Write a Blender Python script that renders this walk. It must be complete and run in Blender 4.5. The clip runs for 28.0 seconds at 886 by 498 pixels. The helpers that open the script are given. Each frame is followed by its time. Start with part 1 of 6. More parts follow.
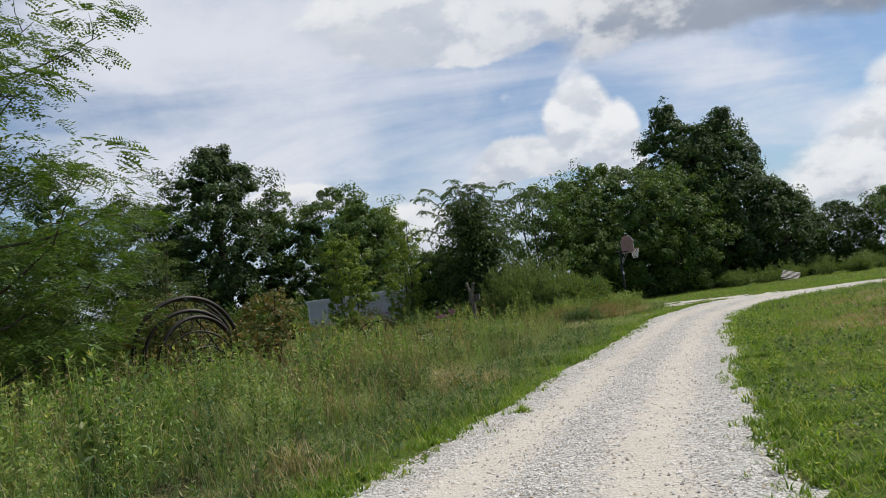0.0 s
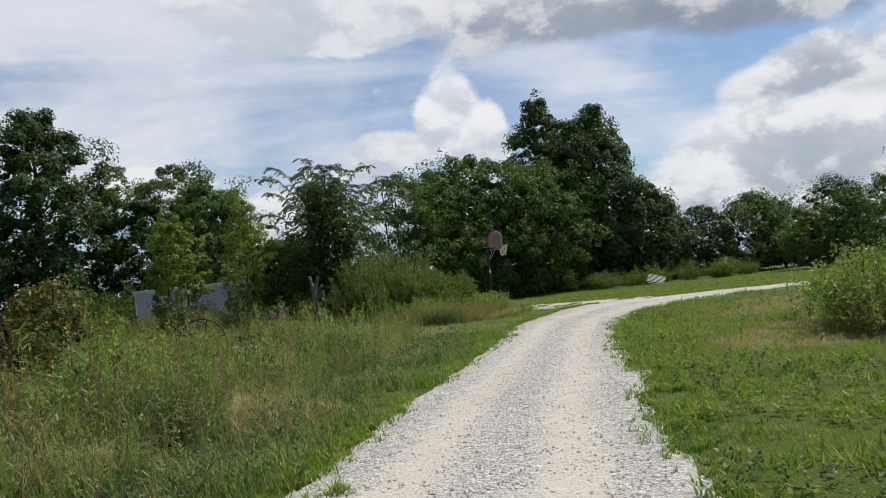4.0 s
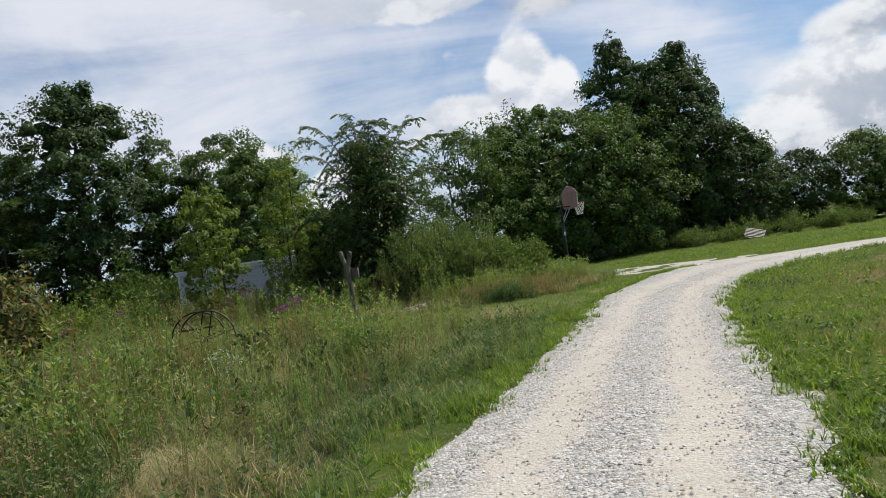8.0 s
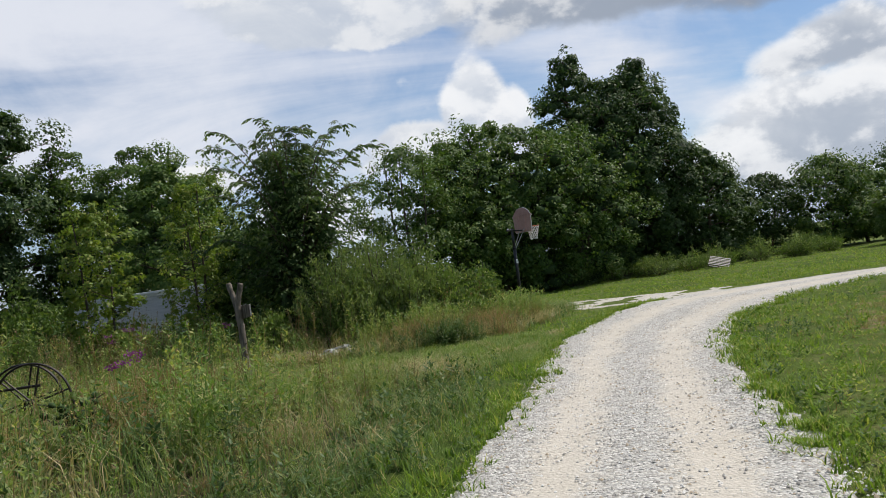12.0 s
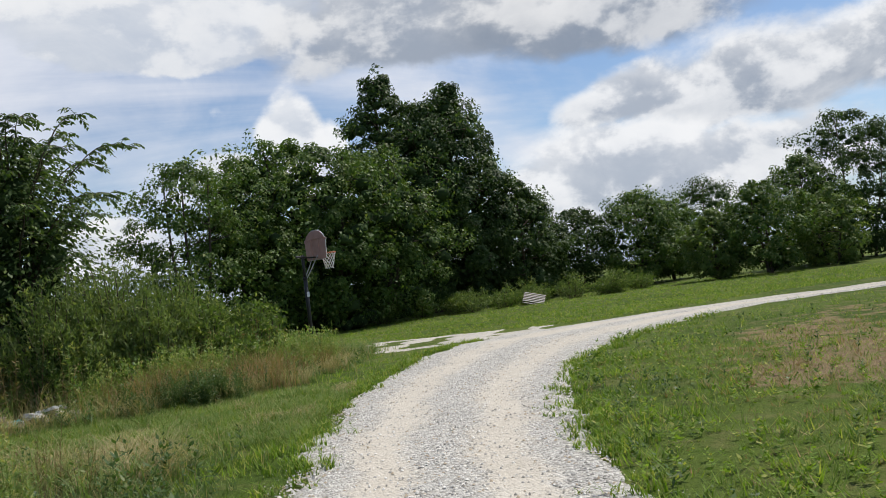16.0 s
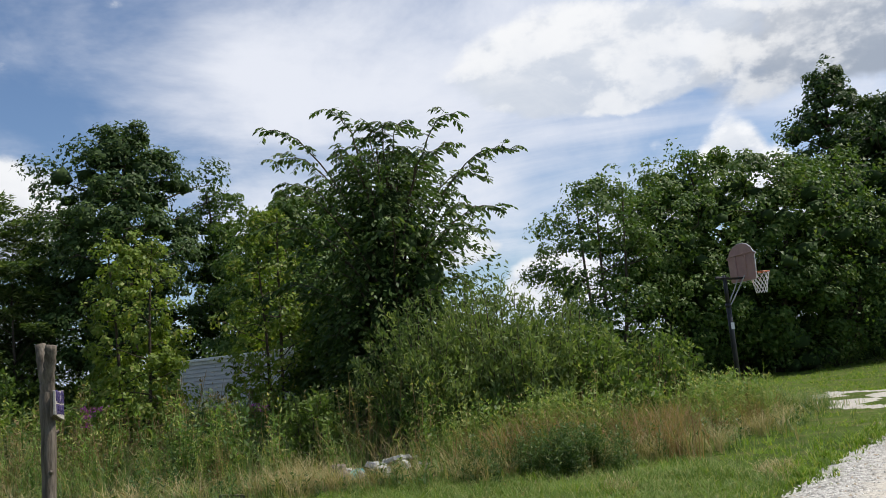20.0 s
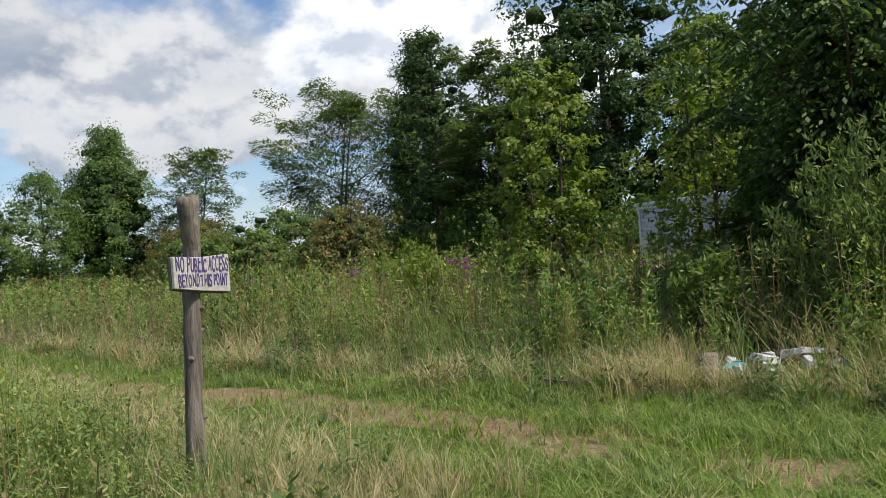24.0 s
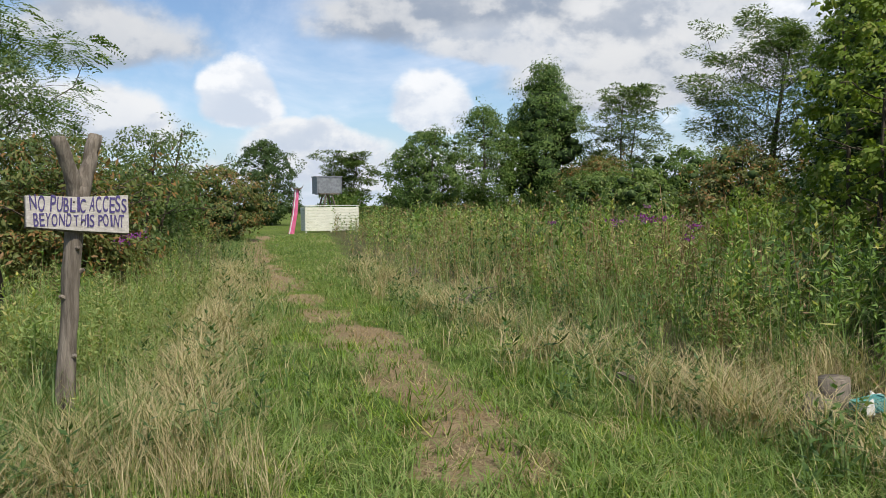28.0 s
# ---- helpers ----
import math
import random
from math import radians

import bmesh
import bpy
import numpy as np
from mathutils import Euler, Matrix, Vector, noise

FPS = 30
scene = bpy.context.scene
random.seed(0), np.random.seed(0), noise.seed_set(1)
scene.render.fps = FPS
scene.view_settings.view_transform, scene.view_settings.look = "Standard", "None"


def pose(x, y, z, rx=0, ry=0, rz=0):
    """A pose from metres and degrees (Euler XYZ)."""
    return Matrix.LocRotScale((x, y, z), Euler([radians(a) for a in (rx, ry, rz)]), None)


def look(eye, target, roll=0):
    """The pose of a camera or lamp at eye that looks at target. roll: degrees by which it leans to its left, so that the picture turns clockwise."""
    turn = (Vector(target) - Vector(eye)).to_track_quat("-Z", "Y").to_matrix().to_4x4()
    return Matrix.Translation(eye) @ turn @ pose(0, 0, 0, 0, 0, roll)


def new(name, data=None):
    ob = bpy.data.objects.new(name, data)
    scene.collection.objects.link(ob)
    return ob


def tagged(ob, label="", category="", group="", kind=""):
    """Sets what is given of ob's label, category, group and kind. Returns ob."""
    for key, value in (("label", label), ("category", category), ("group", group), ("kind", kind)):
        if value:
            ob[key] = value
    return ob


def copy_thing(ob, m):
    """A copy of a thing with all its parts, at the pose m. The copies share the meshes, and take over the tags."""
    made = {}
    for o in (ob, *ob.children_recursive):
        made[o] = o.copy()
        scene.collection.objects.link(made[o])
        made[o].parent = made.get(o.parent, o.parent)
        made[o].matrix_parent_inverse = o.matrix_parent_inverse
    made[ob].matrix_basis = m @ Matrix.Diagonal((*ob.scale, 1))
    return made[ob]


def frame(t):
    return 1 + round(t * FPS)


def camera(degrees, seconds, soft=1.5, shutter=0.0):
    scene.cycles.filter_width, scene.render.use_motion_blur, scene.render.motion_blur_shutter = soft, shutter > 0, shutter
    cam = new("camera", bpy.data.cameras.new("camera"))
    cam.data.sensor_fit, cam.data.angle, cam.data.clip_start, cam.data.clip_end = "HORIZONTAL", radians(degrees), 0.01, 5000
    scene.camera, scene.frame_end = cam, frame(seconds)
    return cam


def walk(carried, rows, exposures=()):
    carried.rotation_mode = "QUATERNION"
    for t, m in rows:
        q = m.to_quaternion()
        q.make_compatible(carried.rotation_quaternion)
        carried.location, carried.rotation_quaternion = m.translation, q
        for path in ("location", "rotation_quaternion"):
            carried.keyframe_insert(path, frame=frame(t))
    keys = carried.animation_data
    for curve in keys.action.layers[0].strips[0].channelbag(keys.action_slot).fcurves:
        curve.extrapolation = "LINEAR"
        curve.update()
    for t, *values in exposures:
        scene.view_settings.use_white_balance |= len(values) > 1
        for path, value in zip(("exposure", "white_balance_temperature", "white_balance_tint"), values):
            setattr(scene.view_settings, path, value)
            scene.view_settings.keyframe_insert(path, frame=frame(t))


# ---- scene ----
cam = camera(54.7, 28.0, 0.7)
PATH = [
    (0, (1.008, 2.334, 1.658), (1.02, 4.33, 1.777), -7.3),
    (0.5, (1.107, 2.77, 1.614), (1.296, 4.757, 1.728), -9.6),
    (1, (1.178, 3.315, 1.633), (1.485, 5.289, 1.713), -8.1),
    (1.5, (1.222, 3.854, 1.647), (1.67, 5.801, 1.728), -9.0),
    (2, (1.345, 4.392, 1.646), (1.734, 6.351, 1.763), -8.6),
    (2.5, (1.408, 4.943, 1.639), (1.628, 6.928, 1.748), -8.7),
    (3, (1.511, 5.468, 1.657), (1.742, 7.453, 1.755), -7.9),
    (3.5, (1.64, 6.091, 1.694), (1.963, 8.063, 1.774), -5.5),
    (5.5, (2.223, 8.505, 1.768), (2.371, 10.499, 1.824), -6.8),
    (6, (2.466, 9.166, 1.784), (2.32, 11.16, 1.826), -6.7),
    (6.5, (2.596, 9.769, 1.758), (2.392, 11.758, 1.797), -6.6),
    (7, (2.685, 10.146, 1.762), (2.639, 12.145, 1.808), -7.2),
    (7.5, (2.896, 10.819, 1.778), (2.963, 12.818, 1.795), -7.2),
    (8, (2.978, 11.447, 1.81), (3.107, 13.443, 1.818), -8.0),
    (8.5, (3.149, 12.003, 1.8), (3.28, 13.999, 1.84), -7.3),
    (9, (3.273, 12.522, 1.787), (3.509, 14.508, 1.806), -7.5),
    (9.5, (3.371, 13.065, 1.796), (3.653, 15.045, 1.784), -8.9),
    (10, (3.485, 13.642, 1.832), (3.439, 15.641, 1.885), -7.3),
    (10.5, (3.518, 14.166, 1.837), (3.292, 16.15, 1.956), -7.0),
    (11, (3.652, 14.778, 1.813), (3.462, 16.767, 1.894), -6.8),
    (11.5, (3.792, 15.272, 1.847), (3.785, 17.272, 1.903), -5.6),
    (12, (3.914, 15.868, 1.863), (4.16, 17.852, 1.915), -7.6),
    (12.5, (4.106, 16.437, 1.866), (4.382, 18.416, 1.949), -7.8),
    (14.5, (4.865, 18.758, 1.762), (5.364, 20.695, 1.782), -8.5),
    (15, (5.086, 19.402, 1.751), (5.611, 21.332, 1.796), -7.6),
    (15.5, (5.266, 19.87, 1.715), (5.87, 21.776, 1.779), -7.4),
    (16, (5.534, 20.508, 1.697), (6.206, 22.39, 1.778), -7.1),
    (16.5, (5.769, 21.051, 1.723), (6.308, 22.973, 1.843), -6.4),
    (17, (5.973, 21.605, 1.726), (6.463, 23.542, 1.809), -7.2),
    (17.5, (6.204, 22.173, 1.701), (6.615, 24.128, 1.785), -6.5),
    (18, (6.382, 22.756, 1.719), (6.783, 24.71, 1.856), -6.8),
    (18.5, (6.515, 23.322, 1.697), (6.957, 25.265, 1.878), -7.1),
    (19, (6.698, 23.934, 1.681), (6.974, 25.902, 1.906), -5.4),
    (19.5, (6.779, 24.47, 1.66), (6.814, 26.455, 1.914), -5.4),
    (20, (6.857, 25.04, 1.633), (6.547, 26.997, 1.9), -5.5),
    (20.5, (6.855, 25.575, 1.649), (6.377, 27.499, 1.919), -3.9),
    (21, (6.875, 26.092, 1.647), (6.24, 27.974, 1.88), -5.2),
    (21.5, (7.021, 26.542, 1.666), (6.137, 28.322, 1.896), -5.7),
    (23.5, (7.338, 28.621, 1.662), (6.261, 30.306, 1.684), -6.0),
    (24, (7.51, 29.13, 1.658), (6.106, 30.555, 1.657), -4.3),
    (24.5, (7.613, 29.669, 1.655), (5.956, 30.789, 1.641), -2.7),
    (25, (7.726, 30.195, 1.699), (5.975, 31.161, 1.659), -2.5),
    (25.5, (7.915, 30.741, 1.691), (6.097, 31.565, 1.576), -1.6),
    (26, (7.968, 31.303, 1.677), (6.109, 32.03, 1.565), -0.7),
    (26.5, (8.161, 31.814, 1.658), (6.303, 32.549, 1.578), -0.2),
    (27, (8.361, 32.272, 1.685), (6.499, 33.001, 1.642), 1.4),
    (27.5, (8.42, 32.757, 1.685), (6.525, 33.395, 1.671), 0.9),
    (28, (8.511, 33.198, 1.649), (6.576, 33.696, 1.546), -0.5),
]
walk(cam, [(t, look(eye, target, roll)) for t, eye, target, roll in PATH], [(0, -0.17), (2, -0.27), (3, -0.24), (6, -0.09), (8, -0.09), (17, -0.10), (19, -0.14), (20, 0.02), (21, -0.02), (24, 0.26), (25, 0.04), (26, 0.42), (27, 0.34), (28, 0.24)])

# ---- light ----
SUN_AZ, SUN_EL = radians(68), radians(56)  # from +y towards +x
to_sun = Vector((math.sin(SUN_AZ) * math.cos(SUN_EL), math.cos(SUN_AZ) * math.cos(SUN_EL), math.sin(SUN_EL)))
sun = new("sun", bpy.data.lights.new("sun", "SUN"))
sun.data.energy, sun.data.angle, sun.data.color = 5.0, radians(0.6), (1.0, 0.95, 0.87)
sun.matrix_world = look((0, 0, 0), -to_sun)


class Nodes:
    """Short hand for building a node tree."""

    def __init__(self, tree):
        self.tree = tree
        tree.nodes.clear()

    def __call__(self, kind, ins=None, operation="", data_type="", interpolation_type="", use_clamp=False, sky_type="", attribute_name=""):
        n = self.tree.nodes.new(kind)
        if data_type:
            n.data_type = data_type
        if operation:
            n.operation = operation
        if interpolation_type:
            n.interpolation_type = interpolation_type
        if use_clamp:
            n.use_clamp = True
        if sky_type:
            n.sky_type = sky_type
        if attribute_name:
            n.attribute_name = attribute_name
        for k, v in (ins or {}).items():
            if isinstance(v, bpy.types.NodeSocket):
                self.tree.links.new(v, n.inputs[k])
            else:
                n.inputs[k].default_value = v
        return n

    def math(self, op, a, b=None, c=None, clamp=False):
        ins = {0: a}
        if b is not None:
            ins[1] = b
        if c is not None:
            ins[2] = c
        return self("ShaderNodeMath", ins, operation=op, use_clamp=clamp).outputs[0]

    def mix(self, f, a, b):
        n = self("ShaderNodeMix", {0: f, 6: a, 7: b}, data_type="RGBA")
        return n.outputs[2]

    def ramp(self, f, lo, hi):
        return self("ShaderNodeMapRange", {0: f, 1: lo, 2: hi}, interpolation_type="SMOOTHSTEP").outputs[0]

    def noise(self, vec, scale, detail=4.0, rough=0.55, dist=0.0):
        return self("ShaderNodeTexNoise", {"Vector": vec, "Scale": scale, "Detail": detail, "Roughness": rough, "Distortion": dist}).outputs[0]


def build_world():
    """Clear blue behind thin high cloud, and heaped cumulus; clouds are laid out by azimuth and elevation."""
    world = bpy.data.worlds.new("sky")
    scene.world = world
    world.use_nodes = True
    N = Nodes(world.node_tree)
    sky = N("ShaderNodeTexSky", sky_type="NISHITA")
    sky.sun_disc, sky.sun_elevation, sky.sun_rotation = False, SUN_EL, SUN_AZ
    sky.air_density, sky.dust_density = 1.0, 0.5
    d = N("ShaderNodeTexCoord").outputs["Generated"]
    xyz = N("ShaderNodeSeparateXYZ", {0: d})
    az = N.math("MULTIPLY", N.math("ARCTAN2", xyz.outputs[0], xyz.outputs[1]), 57.2958)
    el = N.math("MULTIPLY", N.math("ARCSINE", xyz.outputs[2]), 57.2958)
    plane = N("ShaderNodeVectorMath", {0: d, 3: N.math("DIVIDE", 1.0, N.math("ADD", N.math("MAXIMUM", xyz.outputs[2], 0.0), 0.12))}, operation="SCALE").outputs[0]
    streaks = N.noise(N("ShaderNodeVectorMath", {0: plane, 1: (0.6, 1.0, 0.3)}, operation="MULTIPLY").outputs[0], 0.95, 7, 0.58, 0.6)
    squash = N("ShaderNodeVectorMath", {0: d, 1: (1.0, 1.0, 1.5)}, operation="MULTIPLY").outputs[0]

    def billow(v):
        return N.math("ADD", N.math("MULTIPLY", N.noise(v, 8.5, 8, 0.55, 0.1), 0.75), N.math("MULTIPLY", N.noise(v, 3.2, 2, 0.5), 0.5))

    lumps = billow(squash)
    lumps_up = billow(N("ShaderNodeVectorMath", {0: squash, 1: (0.006, 0.004, 0.030)}, operation="ADD").outputs[0])

    def heap(a, e, wa, we, amount):
        u = N.math("DIVIDE", N.math("SUBTRACT", az, a), wa)
        v = N.math("DIVIDE", N.math("SUBTRACT", el, e), we)
        q = N.math("ADD", N.math("MULTIPLY", u, u), N.math("MULTIPLY", v, v))
        return N.math("MULTIPLY", N.math("EXPONENT", N.math("MULTIPLY", q, -1.0)), amount)

    def total(heaps):
        out = None
        for h in heaps:
            v = heap(*h)
            out = v if out is None else N.math("ADD", out, v)
        return out

    # beyond the heaps that are laid out, scattered cloud goes on overhead
    body = N.math("ADD", N.math("MULTIPLY", N.math("MULTIPLY", N.ramp(el, 20.0, 34.0), N.ramp(streaks, 0.42, 0.62)), 0.7), N.math("MULTIPLY", N.math("SUBTRACT", lumps, 0.62), 2.9))
    cover = N.ramp(body, 0.34, 0.72)
    lit = N.ramp(N.math("SUBTRACT", lumps, lumps_up), -0.06, 0.07)
    swell = N.math("MULTIPLY", N.math("SUBTRACT", lumps, 0.62), 2.8)
    mottle = N.noise(squash, 5.0, 6, 0.6, 0.4)
    thin = N.math("ADD", N.math("MULTIPLY", streaks, 0.95), N.math("MULTIPLY", mottle, 0.55))
    veil = N.ramp(N.math("ADD", thin, N.math("MINIMUM", total(VEIL), 0.55)), 0.70, 1.20)
    blue = N("ShaderNodeVectorMath", {0: sky.outputs[0], 3: SKY_SCALE}, operation="SCALE").outputs[0]
    blue = N("ShaderNodeVectorMath", {0: blue, 1: SKY_TINT}, operation="MULTIPLY").outputs[0]
    blue = N.mix(N.ramp(el, 7.0, -1.0), blue, (0.50, 0.58, 0.70, 1))
    c = N.mix(N.math("MULTIPLY", veil, 0.95), blue, (0.82, 0.85, 0.93, 1))
    c = N.mix(cover, c, N.mix(lit, (*CLOUD_SHADE, 1), (*CLOUD_LIT, 1)))
    # heaped clouds: a dome over a flat grey base, its edge broken by the billows, its top white in the sun
    warp = N.noise(squash, 2.6, 3, 0.55)
    ripple = N.noise(squash, 14.0, 6, 0.6, 0.3)
    az_w = N.math("ADD", az, N.math("MULTIPLY", N.math("SUBTRACT", warp, 0.5), 5.0))
    el_w = N.math("ADD", el, N.math("ADD", N.math("MULTIPLY", N.math("SUBTRACT", N.noise(squash, 3.4, 3, 0.55, 0.4), 0.5), 3.2), N.math("MULTIPLY", N.math("SUBTRACT", ripple, 0.5), 1.8)))
    shade = N.ramp(N.math("ADD", N.noise(squash, 6.5, 6, 0.62, 0.5), N.math("MULTIPLY", N.math("SUBTRACT", lit, 0.5), 0.25)), 0.36, 0.66)
    tone = N.math("ADD", N.math("MULTIPLY", lit, 0.62), N.math("MULTIPLY", N.math("SUBTRACT", ripple, 0.5), 0.9))
    for a, base, wide, tall, grey, glare in CUMULUS:
        u = N.math("DIVIDE", N.math("SUBTRACT", az_w, a), wide)
        v = N.math("DIVIDE", N.math("SUBTRACT", el_w, base), tall)
        below = N.math("MULTIPLY", N.math("MINIMUM", v, 0.0), 2.4)
        above = N.math("MAXIMUM", v, 0.0)
        dome = N.math("SUBTRACT", 1.0, N.math("ADD", N.math("MULTIPLY", u, u), N.math("ADD", N.math("MULTIPLY", above, above), N.math("MULTIPLY", below, below))))
        shape = N.ramp(N.math("ADD", dome, swell), -0.05 - 0.25 * grey, 0.32 + 0.3 * grey)
        high = N.ramp(N.math("ADD", N.math("MULTIPLY", v, 0.62), N.math("SUBTRACT", tone, N.math("MULTIPLY", dome, 0.22))), -0.30, 1.10)
        low = tuple(l + (d - l) * grey for l, d in zip(CLOUD_LOW, CLOUD_DARK))
        low = N.mix(shade, (*low, 1), (*(0.55 * l + 0.45 * k * glare for l, k in zip(low, CLOUD_LIT)), 1))
        c = N.mix(N.math("MULTIPLY", shape, 0.97), c, N.mix(high, low, tuple(k * glare for k in CLOUD_LIT) + (1,)))
    bg = N("ShaderNodeBackground", {0: c, 1: SKY_STRENGTH})
    N("ShaderNodeOutputWorld", {0: bg.outputs[0]})


# clouds: azimuth from +y towards +x, elevation of the base, half-width, height (degrees), how grey the base is and how bright the top
CUMULUS = [(4, 18.0, 11, 5.0, 0.10, 0.95), (19, 16.0, 10, 5.5, 0.75, 0.90), (31, 15.4, 10, 5.5, 0.95, 0.88), (41, 9.6, 11, 4.3, 0.70, 0.97), (33, 10.0, 4.5, 2.8, 0.5, 1.0), (53, 9.5, 9, 5.0, 0.7, 1.0),
           (42, 4.4, 9, 4.0, 0.45, 0.97), (31.5, 4.8, 8, 4.6, 0.45, 1.0), (6.0, 8.0, 5.0, 2.3, 0.1, 0.95), (10.4, 9.6, 2.5, 5.0, 0.1, 1.0), (12.4, 7.6, 2.0, 4.4, 0.1, 1.0), (-1.5, 3.6, 4.2, 3.4, 0.1, 0.95),
           (-9, 6.8, 3.6, 1.8, 0.1, 0.95), (-72, 12.0, 11, 5.5, 0.95, 0.66), (-60, 10.4, 8, 6.5, 0.85, 0.72), (-51.5, 11.2, 4.8, 8.0, 0.35, 0.95), (-44, 11.2, 5.2, 7.6, 0.3, 0.97), (-37.5, 10.6, 5.2, 4.6, 0.3, 0.95),
           (-57, 8.0, 7, 2.6, 0.35, 0.74), (-97, 9.6, 7.5, 3.6, 0.8, 0.66), (-62, 7.8, 9, 3.6, 0.8, 0.70), (-50, 8.4, 5, 2.8, 0.6, 0.74), (-72, 10.0, 6, 2.6, 0.6, 0.72), (-96, 4.8, 6, 3.0, 0.4, 0.78),
           (-88, 6.2, 2.7, 3.1, 0.2, 0.86), (-83.5, 3.6, 5.0, 2.2, 0.3, 0.80), (-76.1, 6.0, 3.1, 3.1, 0.2, 0.86), (-78, 1.8, 13, 1.8, 0.3, 0.76), (-108, 6, 9, 5, 0.6, 0.74)]
VEIL = [(19, 13.5, 7, 5, 0.26), (-8, 15, 13, 6, 0.32), (0, 21, 22, 5, 0.25), (-14, 10, 9, 3.5, 0.3), (4, 8, 6, 3, 0.2), (-20, 20, 8, 6, 0.2), (26, 9, 8, 3, 0.15)]
SKY_TINT, SKY_SCALE, SKY_STRENGTH = (0.91, 1.0, 1.12), 0.10, 1.0
CLOUD_LIT, CLOUD_SHADE = (0.97, 0.98, 1.0), (0.47, 0.535, 0.635)
CLOUD_LOW, CLOUD_DARK = (0.62, 0.68, 0.78), (0.27, 0.32, 0.405)
build_world()


# ---- materials ----
def material(name):
    m = bpy.data.materials.new(name)
    m.use_nodes = True
    return m, Nodes(m.node_tree)


def finish(N, color, rough=0.8, bump=None, height=0.01, translucent=0.0, metal=0.0, spec=0.4, normal_strength=1.0):
    ins = {"Base Color": color, "Roughness": rough, "Metallic": metal, "Specular IOR Level": spec}
    if bump is not None:
        ins["Normal"] = N("ShaderNodeBump", {"Height": bump, "Distance": height, "Strength": normal_strength}).outputs[0]
    out = N("ShaderNodeBsdfPrincipled", ins).outputs[0]
    if translucent:
        tr = N("ShaderNodeBsdfTranslucent", {0: N("ShaderNodeVectorMath", {0: color, 1: (1.15, 1.25, 0.6)}, operation="MULTIPLY").outputs[0]})
        out = N("ShaderNodeMixShader", {0: translucent, 1: out, 2: tr.outputs[0]}).outputs[0]
    N("ShaderNodeOutputMaterial", {0: out})


def leaf_material(name, low, high, odd=None, odd_share=0.1, translucent=0.35, rough=0.5, patch=0.35):
    """Leaves: each leaf its own tone between two colours, drifting over metres, a share of them odd."""
    m, N = material(name)
    pos = N("ShaderNodeNewGeometry")
    rnd = pos.outputs["Random Per Island"]
    drift = N.noise(pos.outputs["Position"], patch, 3)
    near = N.noise(pos.outputs["Position"], 3.6, 2)
    f = N.math("ADD", N.math("MULTIPLY", rnd, 0.45), N.math("MULTIPLY", N.ramp(drift, 0.3, 0.7), 0.30))
    f = N.math("ADD", f, N.math("MULTIPLY", N.ramp(near, 0.32, 0.68), 0.25))
    c = N.mix(f, (*low, 1), (*high, 1))
    if odd:
        share = N.math("LESS_THAN", N.math("FRACT", N.math("MULTIPLY", rnd, 7.31)), odd_share)
        c = N.mix(share, c, (*odd, 1))
    finish(N, c, rough, translucent=translucent, spec=0.22)
    return m


def plain(name, c1, c2, scale=8.0, rough=0.7, bump=0.003, metal=0.0, stretch=(1, 1, 1), spec=0.4):
    """Worn paint, wood, metal: two tones mixed by noise at two scales, with fine relief."""
    m, N = material(name)
    co = N("ShaderNodeTexCoord").outputs["Object"]
    v = N("ShaderNodeVectorMath", {0: co, 1: stretch}, operation="MULTIPLY").outputs[0]
    a, b = N.noise(v, scale, 6, 0.65), N.noise(v, scale * 7, 4)
    f = N.math("ADD", N.math("MULTIPLY", N.ramp(a, 0.32, 0.68), 0.7), N.math("MULTIPLY", b, 0.3))
    finish(N, N.mix(f, (*c1, 1), (*c2, 1)), rough, N.math("ADD", a, b), bump, metal=metal, spec=spec)
    return m


def ground_material():
    m, N = material("turf")
    geo = N("ShaderNodeNewGeometry")
    p = geo.outputs["Position"]
    dry = N("ShaderNodeAttribute", attribute_name="dry").outputs["Fac"]
    shade = N("ShaderNodeAttribute", attribute_name="shaded_litter").outputs["Fac"]
    big, mid, fine = N.noise(p, 0.16, 4), N.noise(p, 1.6, 5, 0.62), N.noise(p, 28, 4, 0.7)
    green = N.mix(N.ramp(big, 0.3, 0.7), (0.058, 0.100, 0.014, 1), (0.120, 0.165, 0.028, 1))
    green = N.mix(N.math("MULTIPLY", N.ramp(mid, 0.46, 0.68), 0.75), green, (0.190, 0.175, 0.070, 1))
    green = N.mix(N.math("MULTIPLY", N.ramp(fine, 0.4, 0.7), 0.6), green, (0.038, 0.060, 0.012, 1))
    straw = N.mix(N.ramp(fine, 0.3, 0.7), (0.15, 0.105, 0.058, 1), (0.31, 0.235, 0.132, 1))
    d = N.ramp(N.math("ADD", dry, N.math("MULTIPLY", N.math("SUBTRACT", mid, 0.5), 0.9)), 0.42, 0.62)
    c = N.mix(d, green, straw)
    # meadow floor: brown litter, with the shade under the weeds in its colour
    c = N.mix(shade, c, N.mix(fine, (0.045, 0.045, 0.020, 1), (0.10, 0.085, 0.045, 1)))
    finish(N, c, 0.95, N.math("ADD", N.math("MULTIPLY", mid, 2.0), fine), 0.05, spec=0.1)
    return m


